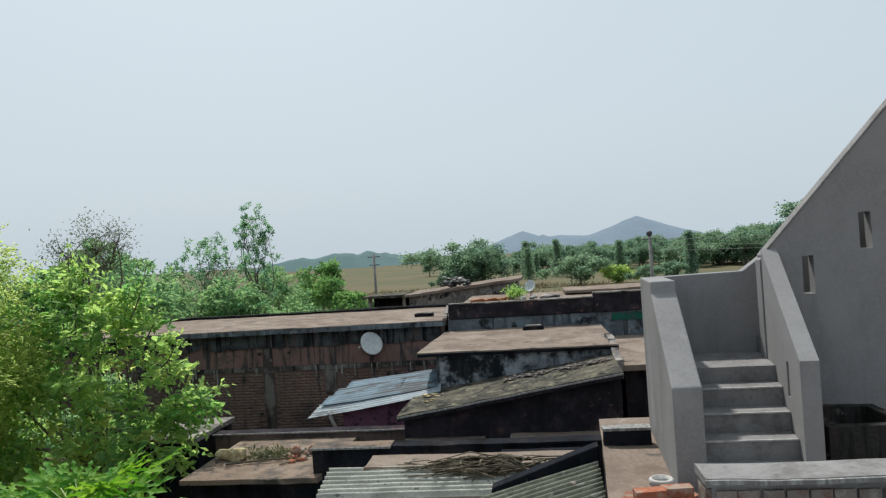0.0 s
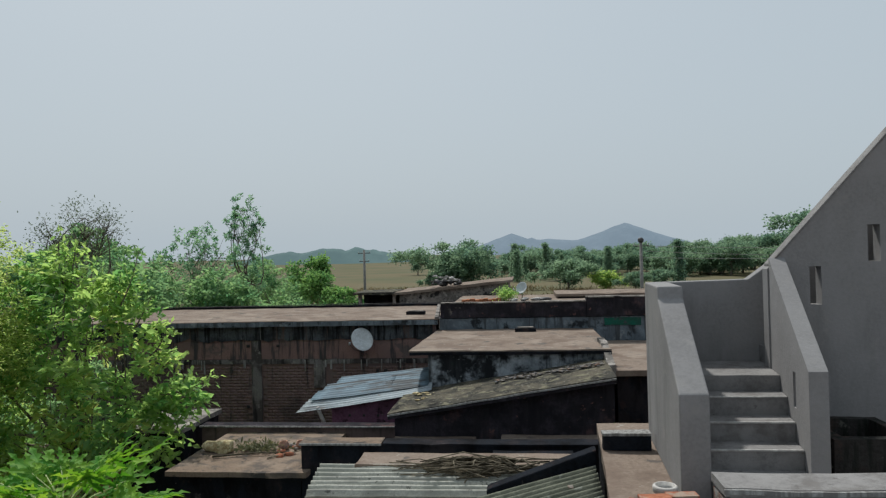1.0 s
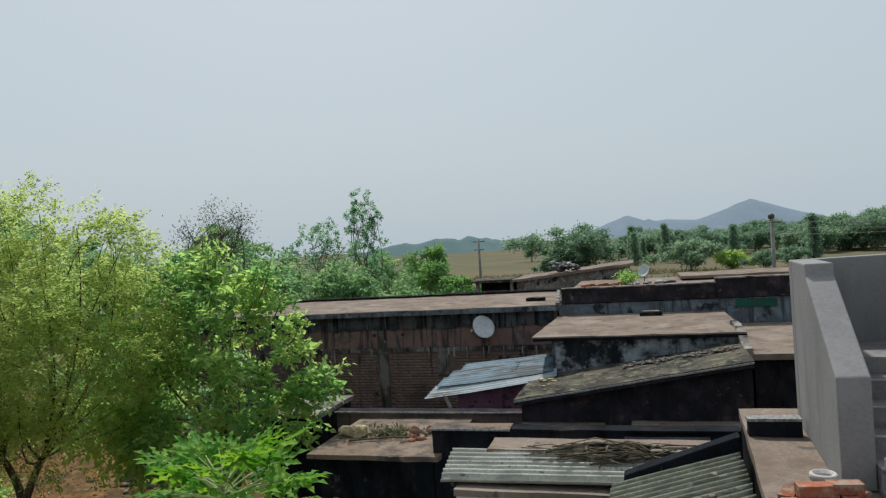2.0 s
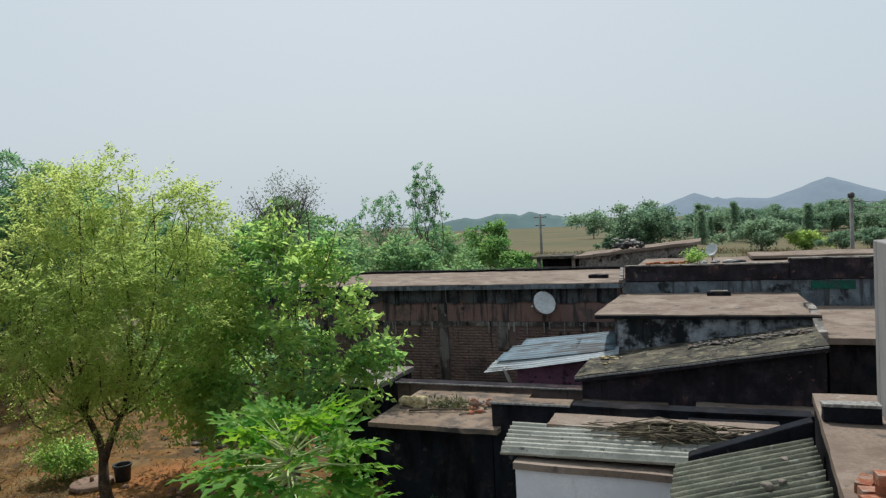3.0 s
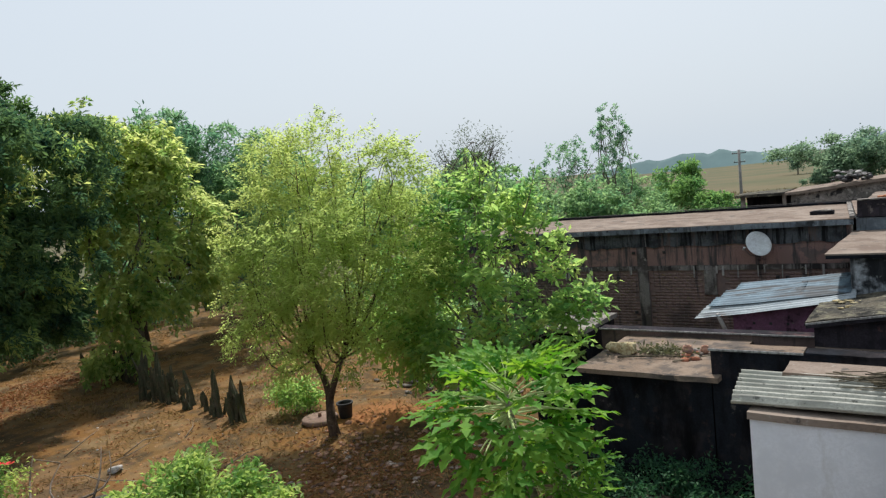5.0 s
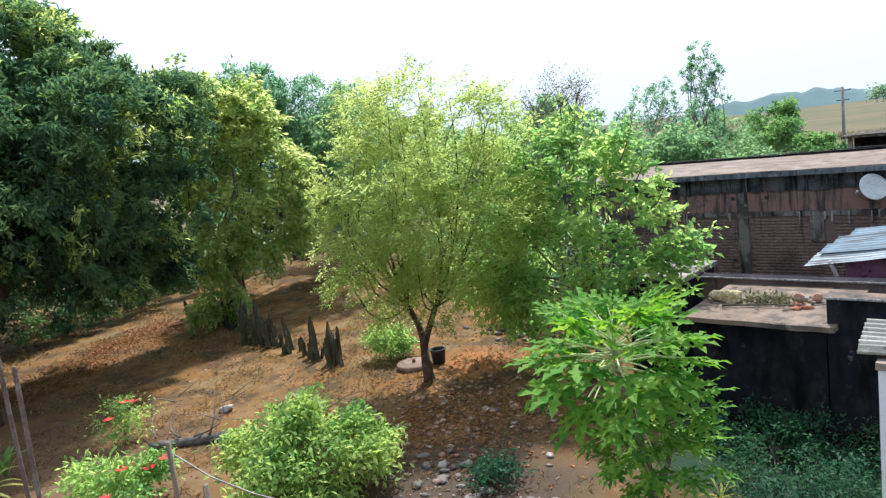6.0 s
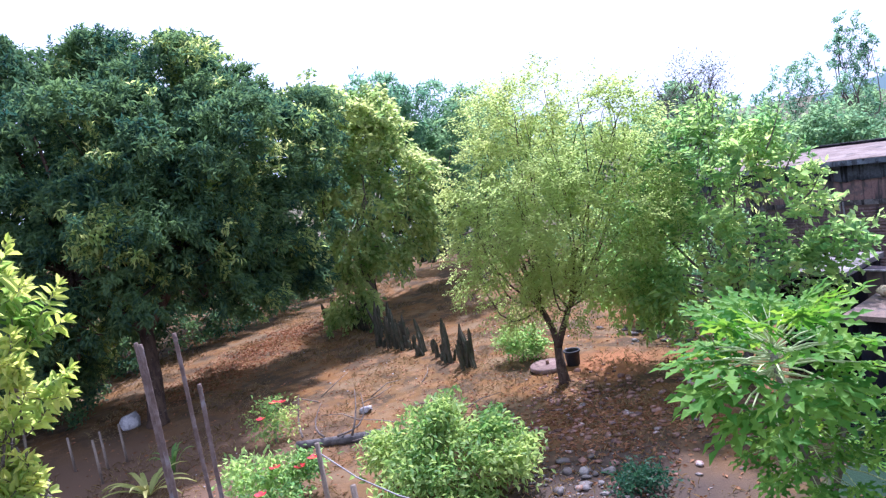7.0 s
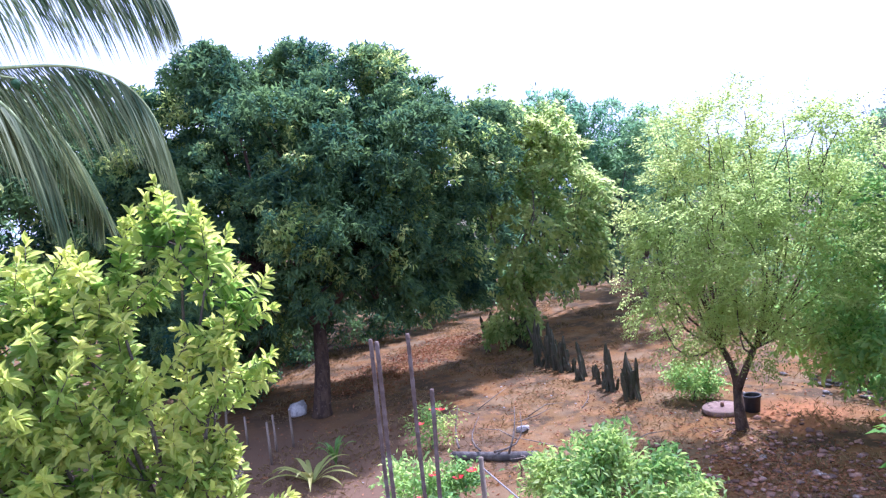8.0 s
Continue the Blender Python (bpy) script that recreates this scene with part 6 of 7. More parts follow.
    for x, y, z in ((-10.54, -1.97, 7.70), (-10.50, -2.20, 7.62)):
        tubes("nut_stalk", [([tuple(top), (x - 0.03, y - 0.25, z + 0.12), (x, y, z + 0.06)], [0.02, 0.014, 0.01])], STALK, t, sides=5)
        vs, fs = rock(19, 1.0, 0.95, 2)
        quick("coconut", vs * (0.07, 0.07, 0.085) + (x, y, z), fs, WEED_LEAF, t, "small dark green coconut", True)
build_palm()


# ---- shrubs and small plants ----
def bush(name, at, blobs, mat, label, per=10, leaves=22, size=(0.06, 0.1), seed=1, width=0.45, droop=0.1, category="bush", spread=0.14, gap=0.12):
    return tree(name, at, (at[0], at[1], max(0.2, blobs[0][2] * 0.5)), 0.03, blobs, mat, GREY_BARK, label, per, leaves, size, width, spread, droop, seed, category, twigs=4, gap=gap, hollow=0.45)
bush("garden_bush", (-11.35, 5.65, 0), [(-11.65, 6.05, 1.08, 0.6), (-11.75, 5.25, 0.80, 0.7), (-10.85, 6.35, 0.80, 0.55), (-11.15, 5.45, 1.20, 0.42), (-10.45, 5.75, 0.72, 0.55), (-11.05, 4.75, 0.64, 0.55), (-10.25, 6.55, 0.48, 0.5), (-12.15, 5.65, 0.48, 0.55), (-11.35, 5.85, 1.40, 0.25), (-10.65, 6.25, 1.16, 0.25), (-11.95, 4.85, 1.12, 0.25), (-9.95, 6.15, 0.72, 0.3), (-10.75, 5.15, 0.40, 0.6)], BUSH_LEAF, "bright light-green garden bush on the slope", 17, 17, (0.10, 0.17), 61, gap=0.24)
bush("hibiscus", (-13.9, 3.25, 0), [(-14.00, 3.30, 0.44, 0.5), (-13.80, 2.80, 0.40, 0.45), (-13.60, 3.60, 0.60, 0.4), (-14.20, 3.00, 0.64, 0.35), (-13.30, 3.30, 0.36, 0.45), (-13.50, 4.00, 0.72, 0.25)], SHRUB_LEAF, "hibiscus bush with red flowers", 13, 14, (0.09, 0.15), 63, gap=0.22)
bush("hibiscus", (-17.2, 4.9, 0), [(-17.10, 4.65, 0.68, 0.42), (-17.30, 5.15, 0.64, 0.38), (-17.00, 4.95, 0.30, 0.35)], BUSH_LEAF, "small hibiscus bush with red flowers", 9, 11, (0.08, 0.13), 64, gap=0.3)
bush("round_shrub", (-15.45, 11.7, 0), [(-15.40, 11.70, 0.50, 0.42), (-15.10, 11.90, 0.55, 0.34), (-15.75, 11.60, 0.55, 0.34), (-15.40, 11.60, 0.25, 0.42)], SHRUB_LEAF, "small round dull-green shrub beside the well cover", 15, 15, (0.09, 0.15), 65)
bush("weed_patch", (-4.9, 10.4, 0), [(-5.6, 10.3, 0.15, 0.4), (-4.8, 10.6, 0.15, 0.5), (-4.0, 10.2, 0.15, 0.5), (-3.6, 10.7, 0.2, 0.5), (-5.0, 9.8, 0.1, 0.45), (-4.2, 9.6, 0.1, 0.5), (-6.3, 10.8, 0.15, 0.4), (-4.6, 8.9, 0.1, 0.6), (-3.6, 9.4, 0.12, 0.6), (-5.2, 10.9, 0.12, 0.5), (-3.9, 8.9, 0.1, 0.5), (-4.4, 10.9, 0.2, 0.5), (-7.0, 10.9, 0.2, 0.35)], WEED_LEAF, "dark green weeds in the wall's shade", 16, 22, (0.06, 0.1), 66, category="weeds")
bush("weed_clump", (-8.6, 7.3, 0), [(-8.6, 7.3, 0.18, 0.3), (-8.3, 7.5, 0.15, 0.25)], WEED_LEAF, "low bluish-green weed clump among stones", 16, 22, (0.07, 0.11), 67, category="weeds")
bush("dark_undergrowth", (-31.0, 6.0, 0), [(-24.6, 1.4, 0.6, 0.8), (-27.0, 1.0, 0.9, 1.0), (-27.4, 2.6, 0.8, 1.0), (-27.5, -1.5, 0.9, 1.1), (-30.0, 4.6, 1.0, 1.2), (-31.0, 7.0, 1.0, 1.3), (-31.6, 9.4, 1.1, 1.3), (-32.0, 12.0, 1.1, 1.2), (-30.6, 3.0, 1.4, 1.4), (-31.8, 8.2, 2.2, 1.4), (-31.4, 5.6, 2.2, 1.4)], MANGO_LEAF, "dark undergrowth beneath the mango", 7, 22, (0.12, 0.2), 68)
bush("thicket", (-33.5, 15.5, 0), [(-33.0, 12.5, 1.2, 1.3), (-34.0, 15.0, 1.5, 1.5), (-35.5, 18.5, 1.4, 1.4), (-36.0, 21.0, 1.6, 1.6), (-32.5, 10.0, 1.3, 1.3)], BACK_LEAF, "thicket closing the far side of the yard", 5, 22, (0.12, 0.2), 69)
bush("thicket", (-20.5, 19.5, 0), [(-14.5, 16.5, 1.0, 1.1), (-16.0, 19.5, 1.6, 1.5), (-18.5, 21.0, 1.6, 1.5), (-21.0, 20.5, 1.5, 1.4), (-13.0, 15.3, 0.9, 0.9), (-12.2, 17.2, 1.6, 1.4)], BACK_LEAF, "thicket behind the yard trees", 5, 22, (0.12, 0.2), 70)


def flowers(places):
    r = random.Random(5)
    for i, p in enumerate(places):
        t = thing("hibiscus_flower", p, "open red hibiscus flower", "flower", "hibiscus flowers")
        for k in range(5):
            a = math.tau * k / 5 + r.uniform(0, 0.4)
            d, s = Vector((math.cos(a), math.sin(a), 0.25)), Vector((-math.sin(a), math.cos(a), 0))
            c = Vector(p)
            bm = bmesh.new()
            vs = [bm.verts.new(c + d * q * 0.11 + s * w * 0.11) for q, w in ((0.05, 0), (0.55, 0.42), (0.95, 0.3), (1.02, 0), (0.95, -0.3), (0.55, -0.42))]
            bm.faces.new(vs[:4])
            bm.faces.new((vs[0], vs[3], vs[4], vs[5]))
            part("petal", bm, RED_PETAL, t)
flowers([(-13.2, 4.05, 0.9), (-13.5, 3.4, 0.9), (-13.1, 2.9, 0.7), (-16.75, 4.85, 1.05), (-16.9, 5.1, 0.95), (-16.7, 4.45, 0.8), (-13.3, 3.8, 0.8)])


def strap_plant(name, at, n, ln, mat, label, seed, up=1.2):
    t = thing(name, at, label, "plant")
    rng = np.random.default_rng(seed)
    for k in range(n):
        a = math.tau * k / n + rng.uniform(-0.3, 0.3)
        d = Vector((math.cos(a), math.sin(a), up * rng.uniform(0.5, 1.3))).normalized()
        q = ln * rng.uniform(0.7, 1.1)
        s = Vector((-math.sin(a), math.cos(a), 0))
        bm = bmesh.new()
        rows = []
        for i in range(7):
            u = i / 6
            p = Vector(at) + d * q * u + Vector((0, 0, -0.55 * q * u * u))
            w = 0.032 * ln * math.sin(math.pi * (0.12 + 0.86 * u))
            rows.append((bm.verts.new(p + s * w + Vector((0, 0, 0.012))), bm.verts.new(p), bm.verts.new(p - s * w + Vector((0, 0, 0.012)))))
        for x, y in zip(rows, rows[1:]):
            bm.faces.new((x[0], x[1], y[1], y[0]))
            bm.faces.new((x[1], x[2], y[2], y[1]))
        part("leaf", bm, mat, t)
strap_plant("strap_leaf_plant", (-17.0, 1.85, 0), 16, 1.6, STRAP_LEAF, "yellowing strap-leaved plant on dry earth", 3, 1.5)
strap_plant("strap_leaf_plant", (-17.8, 2.62, 0), 14, 1.3, BUSH_LEAF, "green strap-leaved plant on dry earth", 4, 3.6)
strap_plant("strap_leaf_plant", (-5.14, 8.77, 0), 9, 0.6, STRAP_LEAF, "small yellow-green seedling by the wall", 6, 1.5)


# ---- cactus hedge ----
def cactus(at, stems, seed, label):
    t = thing("cactus_clump", at, label, "cactus", "cactus hedge")
    r = random.Random(seed)
    for k in range(stems):
        x, y = at[0] + r.gauss(0, 0.24), at[1] + r.gauss(0, 0.16)
        hgt, rad = 0.3 + 1.05 * r.random(), r.uniform(0.055, 0.105)
        lean = (r.gauss(0, 0.17), r.gauss(0, 0.14))
        bm = bmesh.new()
        rings = []
        for i in range(7):
            q = i / 6
            w = rad * (1.0 if i < 5 else (0.85 if i == 5 else 0.3)) * (0.85 + 0.15 * math.sin(i * 2.1 + k))
            rings.append([bm.verts.new((x + lean[0] * q * hgt + w * (1.0 if s % 2 else 0.66) * math.cos(math.tau * s / 10), y + lean[1] * q * hgt + w * (1.0 if s % 2 else 0.66) * math.sin(math.tau * s / 10), -0.05 + hgt * q)) for s in range(10)])
        for a, b in zip(rings, rings[1:]):
            for s in range(10):
                bm.faces.new((a[s], a[(s + 1) % 10], b[(s + 1) % 10], b[s]))
        bm.faces.new(rings[-1])
        part("stem", bm, CACTUS, t)
for k, (x, y, n) in enumerate([(-16.65, 10.68, 7), (-17.45, 10.78, 7), (-18.3, 10.9, 6), (-19.1, 11.0, 5), (-20.5, 11.2, 8), (-21.2, 11.2, 9), (-21.9, 11.15, 8), (-23.2, 11.8, 5), (-24.5, 12.1, 8), (-25.4, 12.4, 8), (-26.5, 12.5, 7), (-27.8, 12.5, 7), (-35.2, 23.4, 7), (-36.3, 23.6, 7), (-36.2, 25.0, 6), (-36.4, 26.3, 6)]):
    cactus((x, y, 0), n, 500 + k, "dusty dark columnar cactus clump in the hedge")


# ---- yard objects ----
def yard_objects():
    pot = thing("black_pot", (-13.8, 11.9, 0), "black plastic tub standing by the neem", "pot")
    lathe([(0.15, 0.0), (0.17, 0.02), (0.20, 0.36), (0.225, 0.38), (0.225, 0.42), (0.19, 0.42), (0.18, 0.35), (0.14, 0.08)], (-13.8, 11.9, 0.02), BLACK_RUBBER, "body", pot)
    cover = thing("well_cover", (-14.3, 11.45, 0), "round pale cement cover lying on the earth", "cover")
    lathe([(0.46, 0.0), (0.48, 0.02), (0.48, 0.09), (0.45, 0.12), (0.10, 0.125)], (-14.3, 11.45, 0.02), PINK_CEMENT, "disc", cover, sides=28)
    tubes("knob", [([(-14.3, 11.45, 0.13), (-14.3, 11.45, 0.24)], [0.05, 0.04])], RED_STONE, cover)
    post = thing("fence_post", (-11.5, 3.45, 0), "weathered wooden fence post with slack wire", "post")
    tubes("post", [([(-11.5, 3.45, -0.1), (-11.51, 3.44, 0.9), (-11.5, 3.45, 1.82)], [0.05, 0.045, 0.042])], POST_WOOD, post, sides=8)
    tubes("wire", [([(-11.5, 3.45, 1.66), (-10.95, 3.75, 1.25), (-10.3, 4.05, 1.0), (-9.6, 4.3, 0.9)], [0.012] * 4)], PALE_CLOTH, post, sides=4)
    tubes("post", [([(-10.75, 3.55, -0.1), (-10.77, 3.57, 1.25)], [0.06, 0.05])], POST_WOOD, post, "short grey post stub")
    for k, (x, y, hgt) in enumerate([(-18.9, 1.3, 1.1), (-19.85, 2.05, 1.0), (-19.8, 1.6, 1.0), (-20.6, 1.0, 0.9)]):
        p = thing("fence_stake", (x, y, 0), "thin grey stake of an old fence", "stake", "fence stakes")
        tubes("stake", [([(x, y, -0.1), (x + 0.05, y, hgt)], [0.035, 0.028])], POST_WOOD, p, sides=7)
    vs, fs = rock(5, 1.0, 0.9, 2)
    # rock mesh stands in for an unidentified white thing
    b = quick("boulder", vs * (0.33, 0.30, 0.40) + (-22.7, 2.82, 0.22), fs, PALE_STONE)
    tagged(b, "pale rounded lump beneath the mango", "boulder")
    vs, fs = rock(9, 1.0, 0.6, 2)
    tagged(quick("stone", vs * 0.2 + (-16.6, 7.1, 0.08), fs, PALE_STONE), "pale stone lying on dry earth", "stone")
yard_objects()


def ground_litter():
    r = random.Random(31)
    stones = [rock(k, 1.0, 0.22 + 0.03 * k, 1) for k in range(8)]
    def area(n, cx, cy, sx, sy, lo, hi):
        out = []
        for _ in range(n):
            x, y = r.gauss(cx, sx), r.gauss(cy, sy)
            s = lo + (hi - lo) * r.random() ** 4
            out.append((x, y, height(x, y) + s * 0.2, s, r.uniform(0, 6.3)))
        return out
    tagged(scatter("rubble", stones, area(900, -10.6, 9.9, 1.3, 1.1, 0.015, 0.14) + area(300, -12.4, 10.2, 0.8, 0.8, 0.015, 0.10), RED_STONE), "brownish laterite rubble strewn below the neem", "rubble", kind="stuff")
    tagged(scatter("stones", stones, area(170, -9.0, 7.0, 1.0, 0.5, 0.04, 0.20) + area(140, -12.6, 15.0, 1.6, 0.5, 0.04, 0.22), STONE), "scattered grey stones", "stones", kind="stuff")
    tagged(scatter("pebbles", stones, area(170, -15, 9, 5, 4, 0.02, 0.06), PALE_STONE), "small pale pebbles and litter on earth", "pebbles", kind="stuff")
    rng = np.random.default_rng(71)
    n = 42000
    P = np.column_stack((rng.uniform(-34, -7, n), rng.uniform(-1, 20, n), np.zeros(n)))
    keep = np.array([noise.noise(Vector((p[0] * 0.45, p[1] * 0.45, 3))) for p in P]) > -0.02
    P = P[keep]
    P[:, 2] = [height(p[0], p[1]) for p in P]
    n = len(P)
    D = rng.normal(size=(n, 3)) * 0.7
    D[:, 2] = 0.7
    L = rng.uniform(0.05, 0.2, n)
    V, F = leaf_arrays(P, D, L, np.full(n, 0.012), rng, 0.1, 0.3)
    tagged(quick("dry_grass", V, F, DRY_GRASS), "short dry straw-coloured grass", "grass", kind="stuff")
    n = 3600
    P = np.column_stack((rng.normal(-15.5, 6, n), rng.normal(8.5, 5, n), np.zeros(n)))
    P = np.concatenate((P, np.column_stack((rng.normal(-10.9, 1.2, 2600), rng.normal(9.4, 1.1, 2600), np.zeros(2600)))))
    q = rng.random((5200, 1))              # drift of mango leaves along the edge of the crown
    drift = np.array((-24.2, 4.4, 0)) * (1 - q) + np.array((-28.6, 11.6, 0)) * q + rng.normal(size=(5200, 3)) * (0.8, 1.0, 0)
    P = np.concatenate((P, drift))
    n = len(P)
    P[:, 2] = [height(p[0], p[1]) + 0.02 for p in P]
    D = rng.normal(size=(n, 3))
    D[:, 2] *= 0.2
    L = rng.uniform(0.05, 0.14, n)
    V, F = leaf_arrays(P, D, L, L * 0.4, rng, 0.2, 0.1)
    tagged(quick("fallen_leaves", V, F, leaf_material("dead_leaf", (0.17, 0.075, 0.032), (0.38, 0.19, 0.085), 0.2, 0.85)), "dead brown leaves littering the ground", "leaves", kind="stuff")
    runs = []
    for _ in range(10):
        x, y, a = r.gauss(-16.5, 1.6), r.gauss(7.3, 1.0), r.uniform(0, 6.3)
        runs.append(([(x, y, 0.04), (x + 0.5 * math.cos(a), y + 0.5 * math.sin(a), 0.12 + 0.2 * r.random()), (x + 1.0 * math.cos(a + 0.2), y + 1.0 * math.sin(a + 0.2), 0.1 + 0.35 * r.random())], [0.018, 0.013, 0.006]))
    tagged(tubes("dry_branches", runs, POST_WOOD, sides=5), "dry fallen branches on the earth", "branches", kind="stuff")
ground_litter()


def fallen_log():
    t = thing("fallen_log", (-15.5, 5.6, 0), "grey weathered log with dry side branches on the earth", "log")
    rng = np.random.default_rng(12)
    tubes("stem", [limb_run((-14.8, 6.4, 0.07), (-16.15, 4.95, 0.09), 0.13, 0.09, rng, 0.05, 9)], DARK_WOOD, t, sides=10)
    for a, b in (((-15.40, 5.65, 0.2), (-16.00, 6.75, 0.75)), ((-15.70, 5.45, 0.2), (-16.80, 6.05, 0.6)), ((-15.10, 5.85, 0.2), (-15.70, 6.45, 1.0)), ((-16.20, 5.15, 0.2), (-17.10, 5.65, 0.9)), ((-14.90, 6.05, 0.15), (-14.10, 5.35, 0.5))):
        tubes("branch", [limb_run(a, b, 0.03, 0.008, rng, 0.1, 6)], GREY_BARK, t, sides=5)
fallen_log()


# ---- things on the roofs ----
def dish(at, face, r, label, stem):
    t = thing("satellite_dish", at, label, "satellite dish")
    turn = Vector(face).to_track_quat("Z", "Y").to_matrix().to_4x4()
    lathe([(0.03, -0.008), (r * 0.4, -0.004 + r * 0.05), (r * 0.75, r * 0.16), (r, r * 0.28), (r * 1.02, r * 0.285), (r, r * 0.30), (r * 0.75, r * 0.18), (r * 0.4, r * 0.07), (0.02, 0.012)], at, DISH_WHITE, "reflector", t, sides=32, tilt=turn @ Matrix.Diagonal((0.92, 1.06, 1, 1)))
    f = Vector(face).normalized()
    a = Vector(at)
    horn = a + Vector((-r * 1.12, 0, -r * 0.42)) + f * 0.12
    tubes("feed_arm", [([a - Vector((0, 0, r * 0.98)) + f * 0.05, a + Vector((-r * 0.7, 0, -r * 0.9)) + f * 0.1, horn], [0.012, 0.012, 0.012])], DARK_METAL, t)
    tubes("feed_horn", [([horn - f * 0.03, horn + f * 0.07], [0.034, 0.03])], DISH_WHITE, t, sides=8)
    tubes("strut", [([a - Vector((0, 0, r * 0.9)), a + Vector((r * 0.35, 0.2, -r * 1.25))], [0.012, 0.012])], DARK_METAL, t)
    tubes("mast", [(stem, [0.02] * len(stem))], DARK_METAL, t)
dish((-4.93, 18.92, 3.40), (0.42, -0.72, 0.55), 0.34, "white satellite dish bracketed to the brick wall", [(-4.93, 18.98, 3.35), (-4.98, 19.05, 3.0), (-4.98, 19.24, 2.95)])
dish((-0.35, 27.0, 4.38), (-0.35, -0.8, 0.5), 0.24, "small satellite dish on a far roof", [(-0.35, 27.05, 4.4), (-0.35, 27.1, 3.96)])


def roof_clutter():
    r = random.Random(17)
    # pile of brushwood on the outhouse roof
    runs = []
    for _ in range(130):
        x, y, a, ln = r.gauss(-0.98, 0.34), r.gauss(9.2, 0.15), r.gauss(0.0, 0.55), r.uniform(0.35, 1.2)
        z = 2.79 + r.random() * 0.12
        d = Vector((math.cos(a), math.sin(a) * 0.6, r.uniform(-0.04, 0.06)))
        p = Vector((x, y, z))
        runs.append(([p - d * ln / 2, p + Vector((0, r.gauss(0, 0.05), r.gauss(0.03, 0.04))), p + d * ln / 2], [r.uniform(0.005, 0.013)] * 3))
    tagged(tubes("brushwood_pile", runs, DRYWOOD, sides=5), "pile of dry brushwood on the sheet roof", "brushwood", kind="stuff")
    # straw bundle, leaves and broken tiles on the slab
    vs, fs = rock(3, 1.0, 0.5, 3)
    tagged(quick("straw_sack", vs * (1 + 0.10 * np.sin(vs[:, [1, 2, 0]] * 7)) * (0.36, 0.24, 0.32) + (-6.25, 12.45, 2.18), fs, STRAW_HEAP, smooth=True), "yellowish bundle of straw in a sack", "bundle")
    for k, (x, y, w) in enumerate([(-5.0, 12.62, 0.11), (-4.72, 12.8, 0.09)]):
        b = thing("clay_pot", (x, y, 2.08), "broken reddish clay pot on the slab roof", "pot")
        lathe([(w * 0.5, 0.0), (w, w * 0.7), (w * 0.95, w * 1.2), (w * 0.6, w * 1.5), (w * 0.72, w * 1.65), (w * 0.55, w * 1.62), (w * 0.5, w * 1.3), (w * 0.8, w * 0.8), (w * 0.3, w * 0.15)], (x, y, 2.07), RED_STONE, "body", b, sides=16)
    rng = np.random.default_rng(5)
    n = 420
    P = np.column_stack((rng.normal(-5.5, 0.28, n), rng.normal(12.55, 0.14, n), rng.uniform(2.08, 2.22, n)))
    V, F = leaf_arrays(P, rng.normal(size=(n, 3)), rng.uniform(0.06, 0.14, n), rng.uniform(0.025, 0.05, n), rng)
    tagged(quick("cut_leaves", V, F, WILTED_LEAF), "heap of wilting cut branches", "leaves", kind="stuff")
    tagged(tubes("dry_branches", [([(-6.2, 12.05, 2.10), (-5.4, 12.2, 2.14), (-4.7, 12.35, 2.11)], [0.022, 0.018, 0.012]), ([(-5.1, 12.0, 2.10), (-4.5, 12.5, 2.13)], [0.015, 0.01])], DRYWOOD), "crooked dry branches lying on the slab", "branches", kind="stuff")
    for k in range(9):
        vs, fs = rock(40 + k, 1.0, 0.55, 1)
        tagged(quick("brick_rubble", vs * r.uniform(0.07, 0.15) + (r.gauss(-4.8, 0.2), r.gauss(12.75, 0.3), 2.10), fs, FRESH_BRICK if k % 3 else STONE), "broken brick lying on the slab roof", "brick", "")
    # broken tiles along the back of the lichened roof
    stones = [rock(60 + k, 1.0, 0.2, 1) for k in range(6)]
    pl = []
    for _ in range(190):
        x = r.uniform(-0.9, 1.35)
        y = r.gauss(14.35, 0.13)
        pl.append((x, y, 2.73 + (x + 2.97) * 0.160 + 0.03, r.uniform(0.02, 0.085), r.uniform(0, 6)))
    tagged(scatter("tile_rubble", stones, pl[:90], STONE), "broken pale tiles heaped on the lichened roof", "rubble", kind="stuff")
    tagged(scatter("tile_rubble", stones, pl[90:], DARK_METAL), "blackened broken tiles heaped on the lichened roof", "rubble", kind="stuff")
    pl = [(r.uniform(-2.7, -2.1), r.gauss(14.0, 0.25), 2.83, r.uniform(0.05, 0.12), r.uniform(0, 6)) for _ in range(14)]
    tagged(scatter("brick_chips", stones, pl, STRAW_HEAP), "straw-coloured rubble at the roof corner", "rubble", kind="stuff")
    # stones that weigh down the lean-to sheets
    for k, (x, y, s) in enumerate([(-0.35, 5.9, 0.075), (0.0, 6.3, 0.09), (0.12, 6.35, 0.06), (0.28, 5.7, 0.07), (-0.1, 5.4, 0.06), (-0.55, 5.55, 0.07), (0.2, 6.9, 0.05)]):
        vs, fs = rock(80 + k, 1.0, 0.6, 2)
        z = 3.02 + (x + 0.86) / 1.36 * 0.41 - (7.4 - y) / 2.8 * 0.09
        tagged(quick("roof_stone", vs * s * 0.8 + (x, y, z + 0.03 + s * 0.36), fs, STONE), "stone weighing down the corrugated sheet", "stone", "stones on the lean-to")
    # things on the other roofs
    for x, y, z in ((-0.25, 18.55, 3.66), (-3.6, 20.6, 3.99)):
        t = thing("roof_hatch" if x > -1 else "loose_slab", (x, y, z), "low dark vent block on the flat roof" if x > -1 else "loose slab lying on the roof", "block")
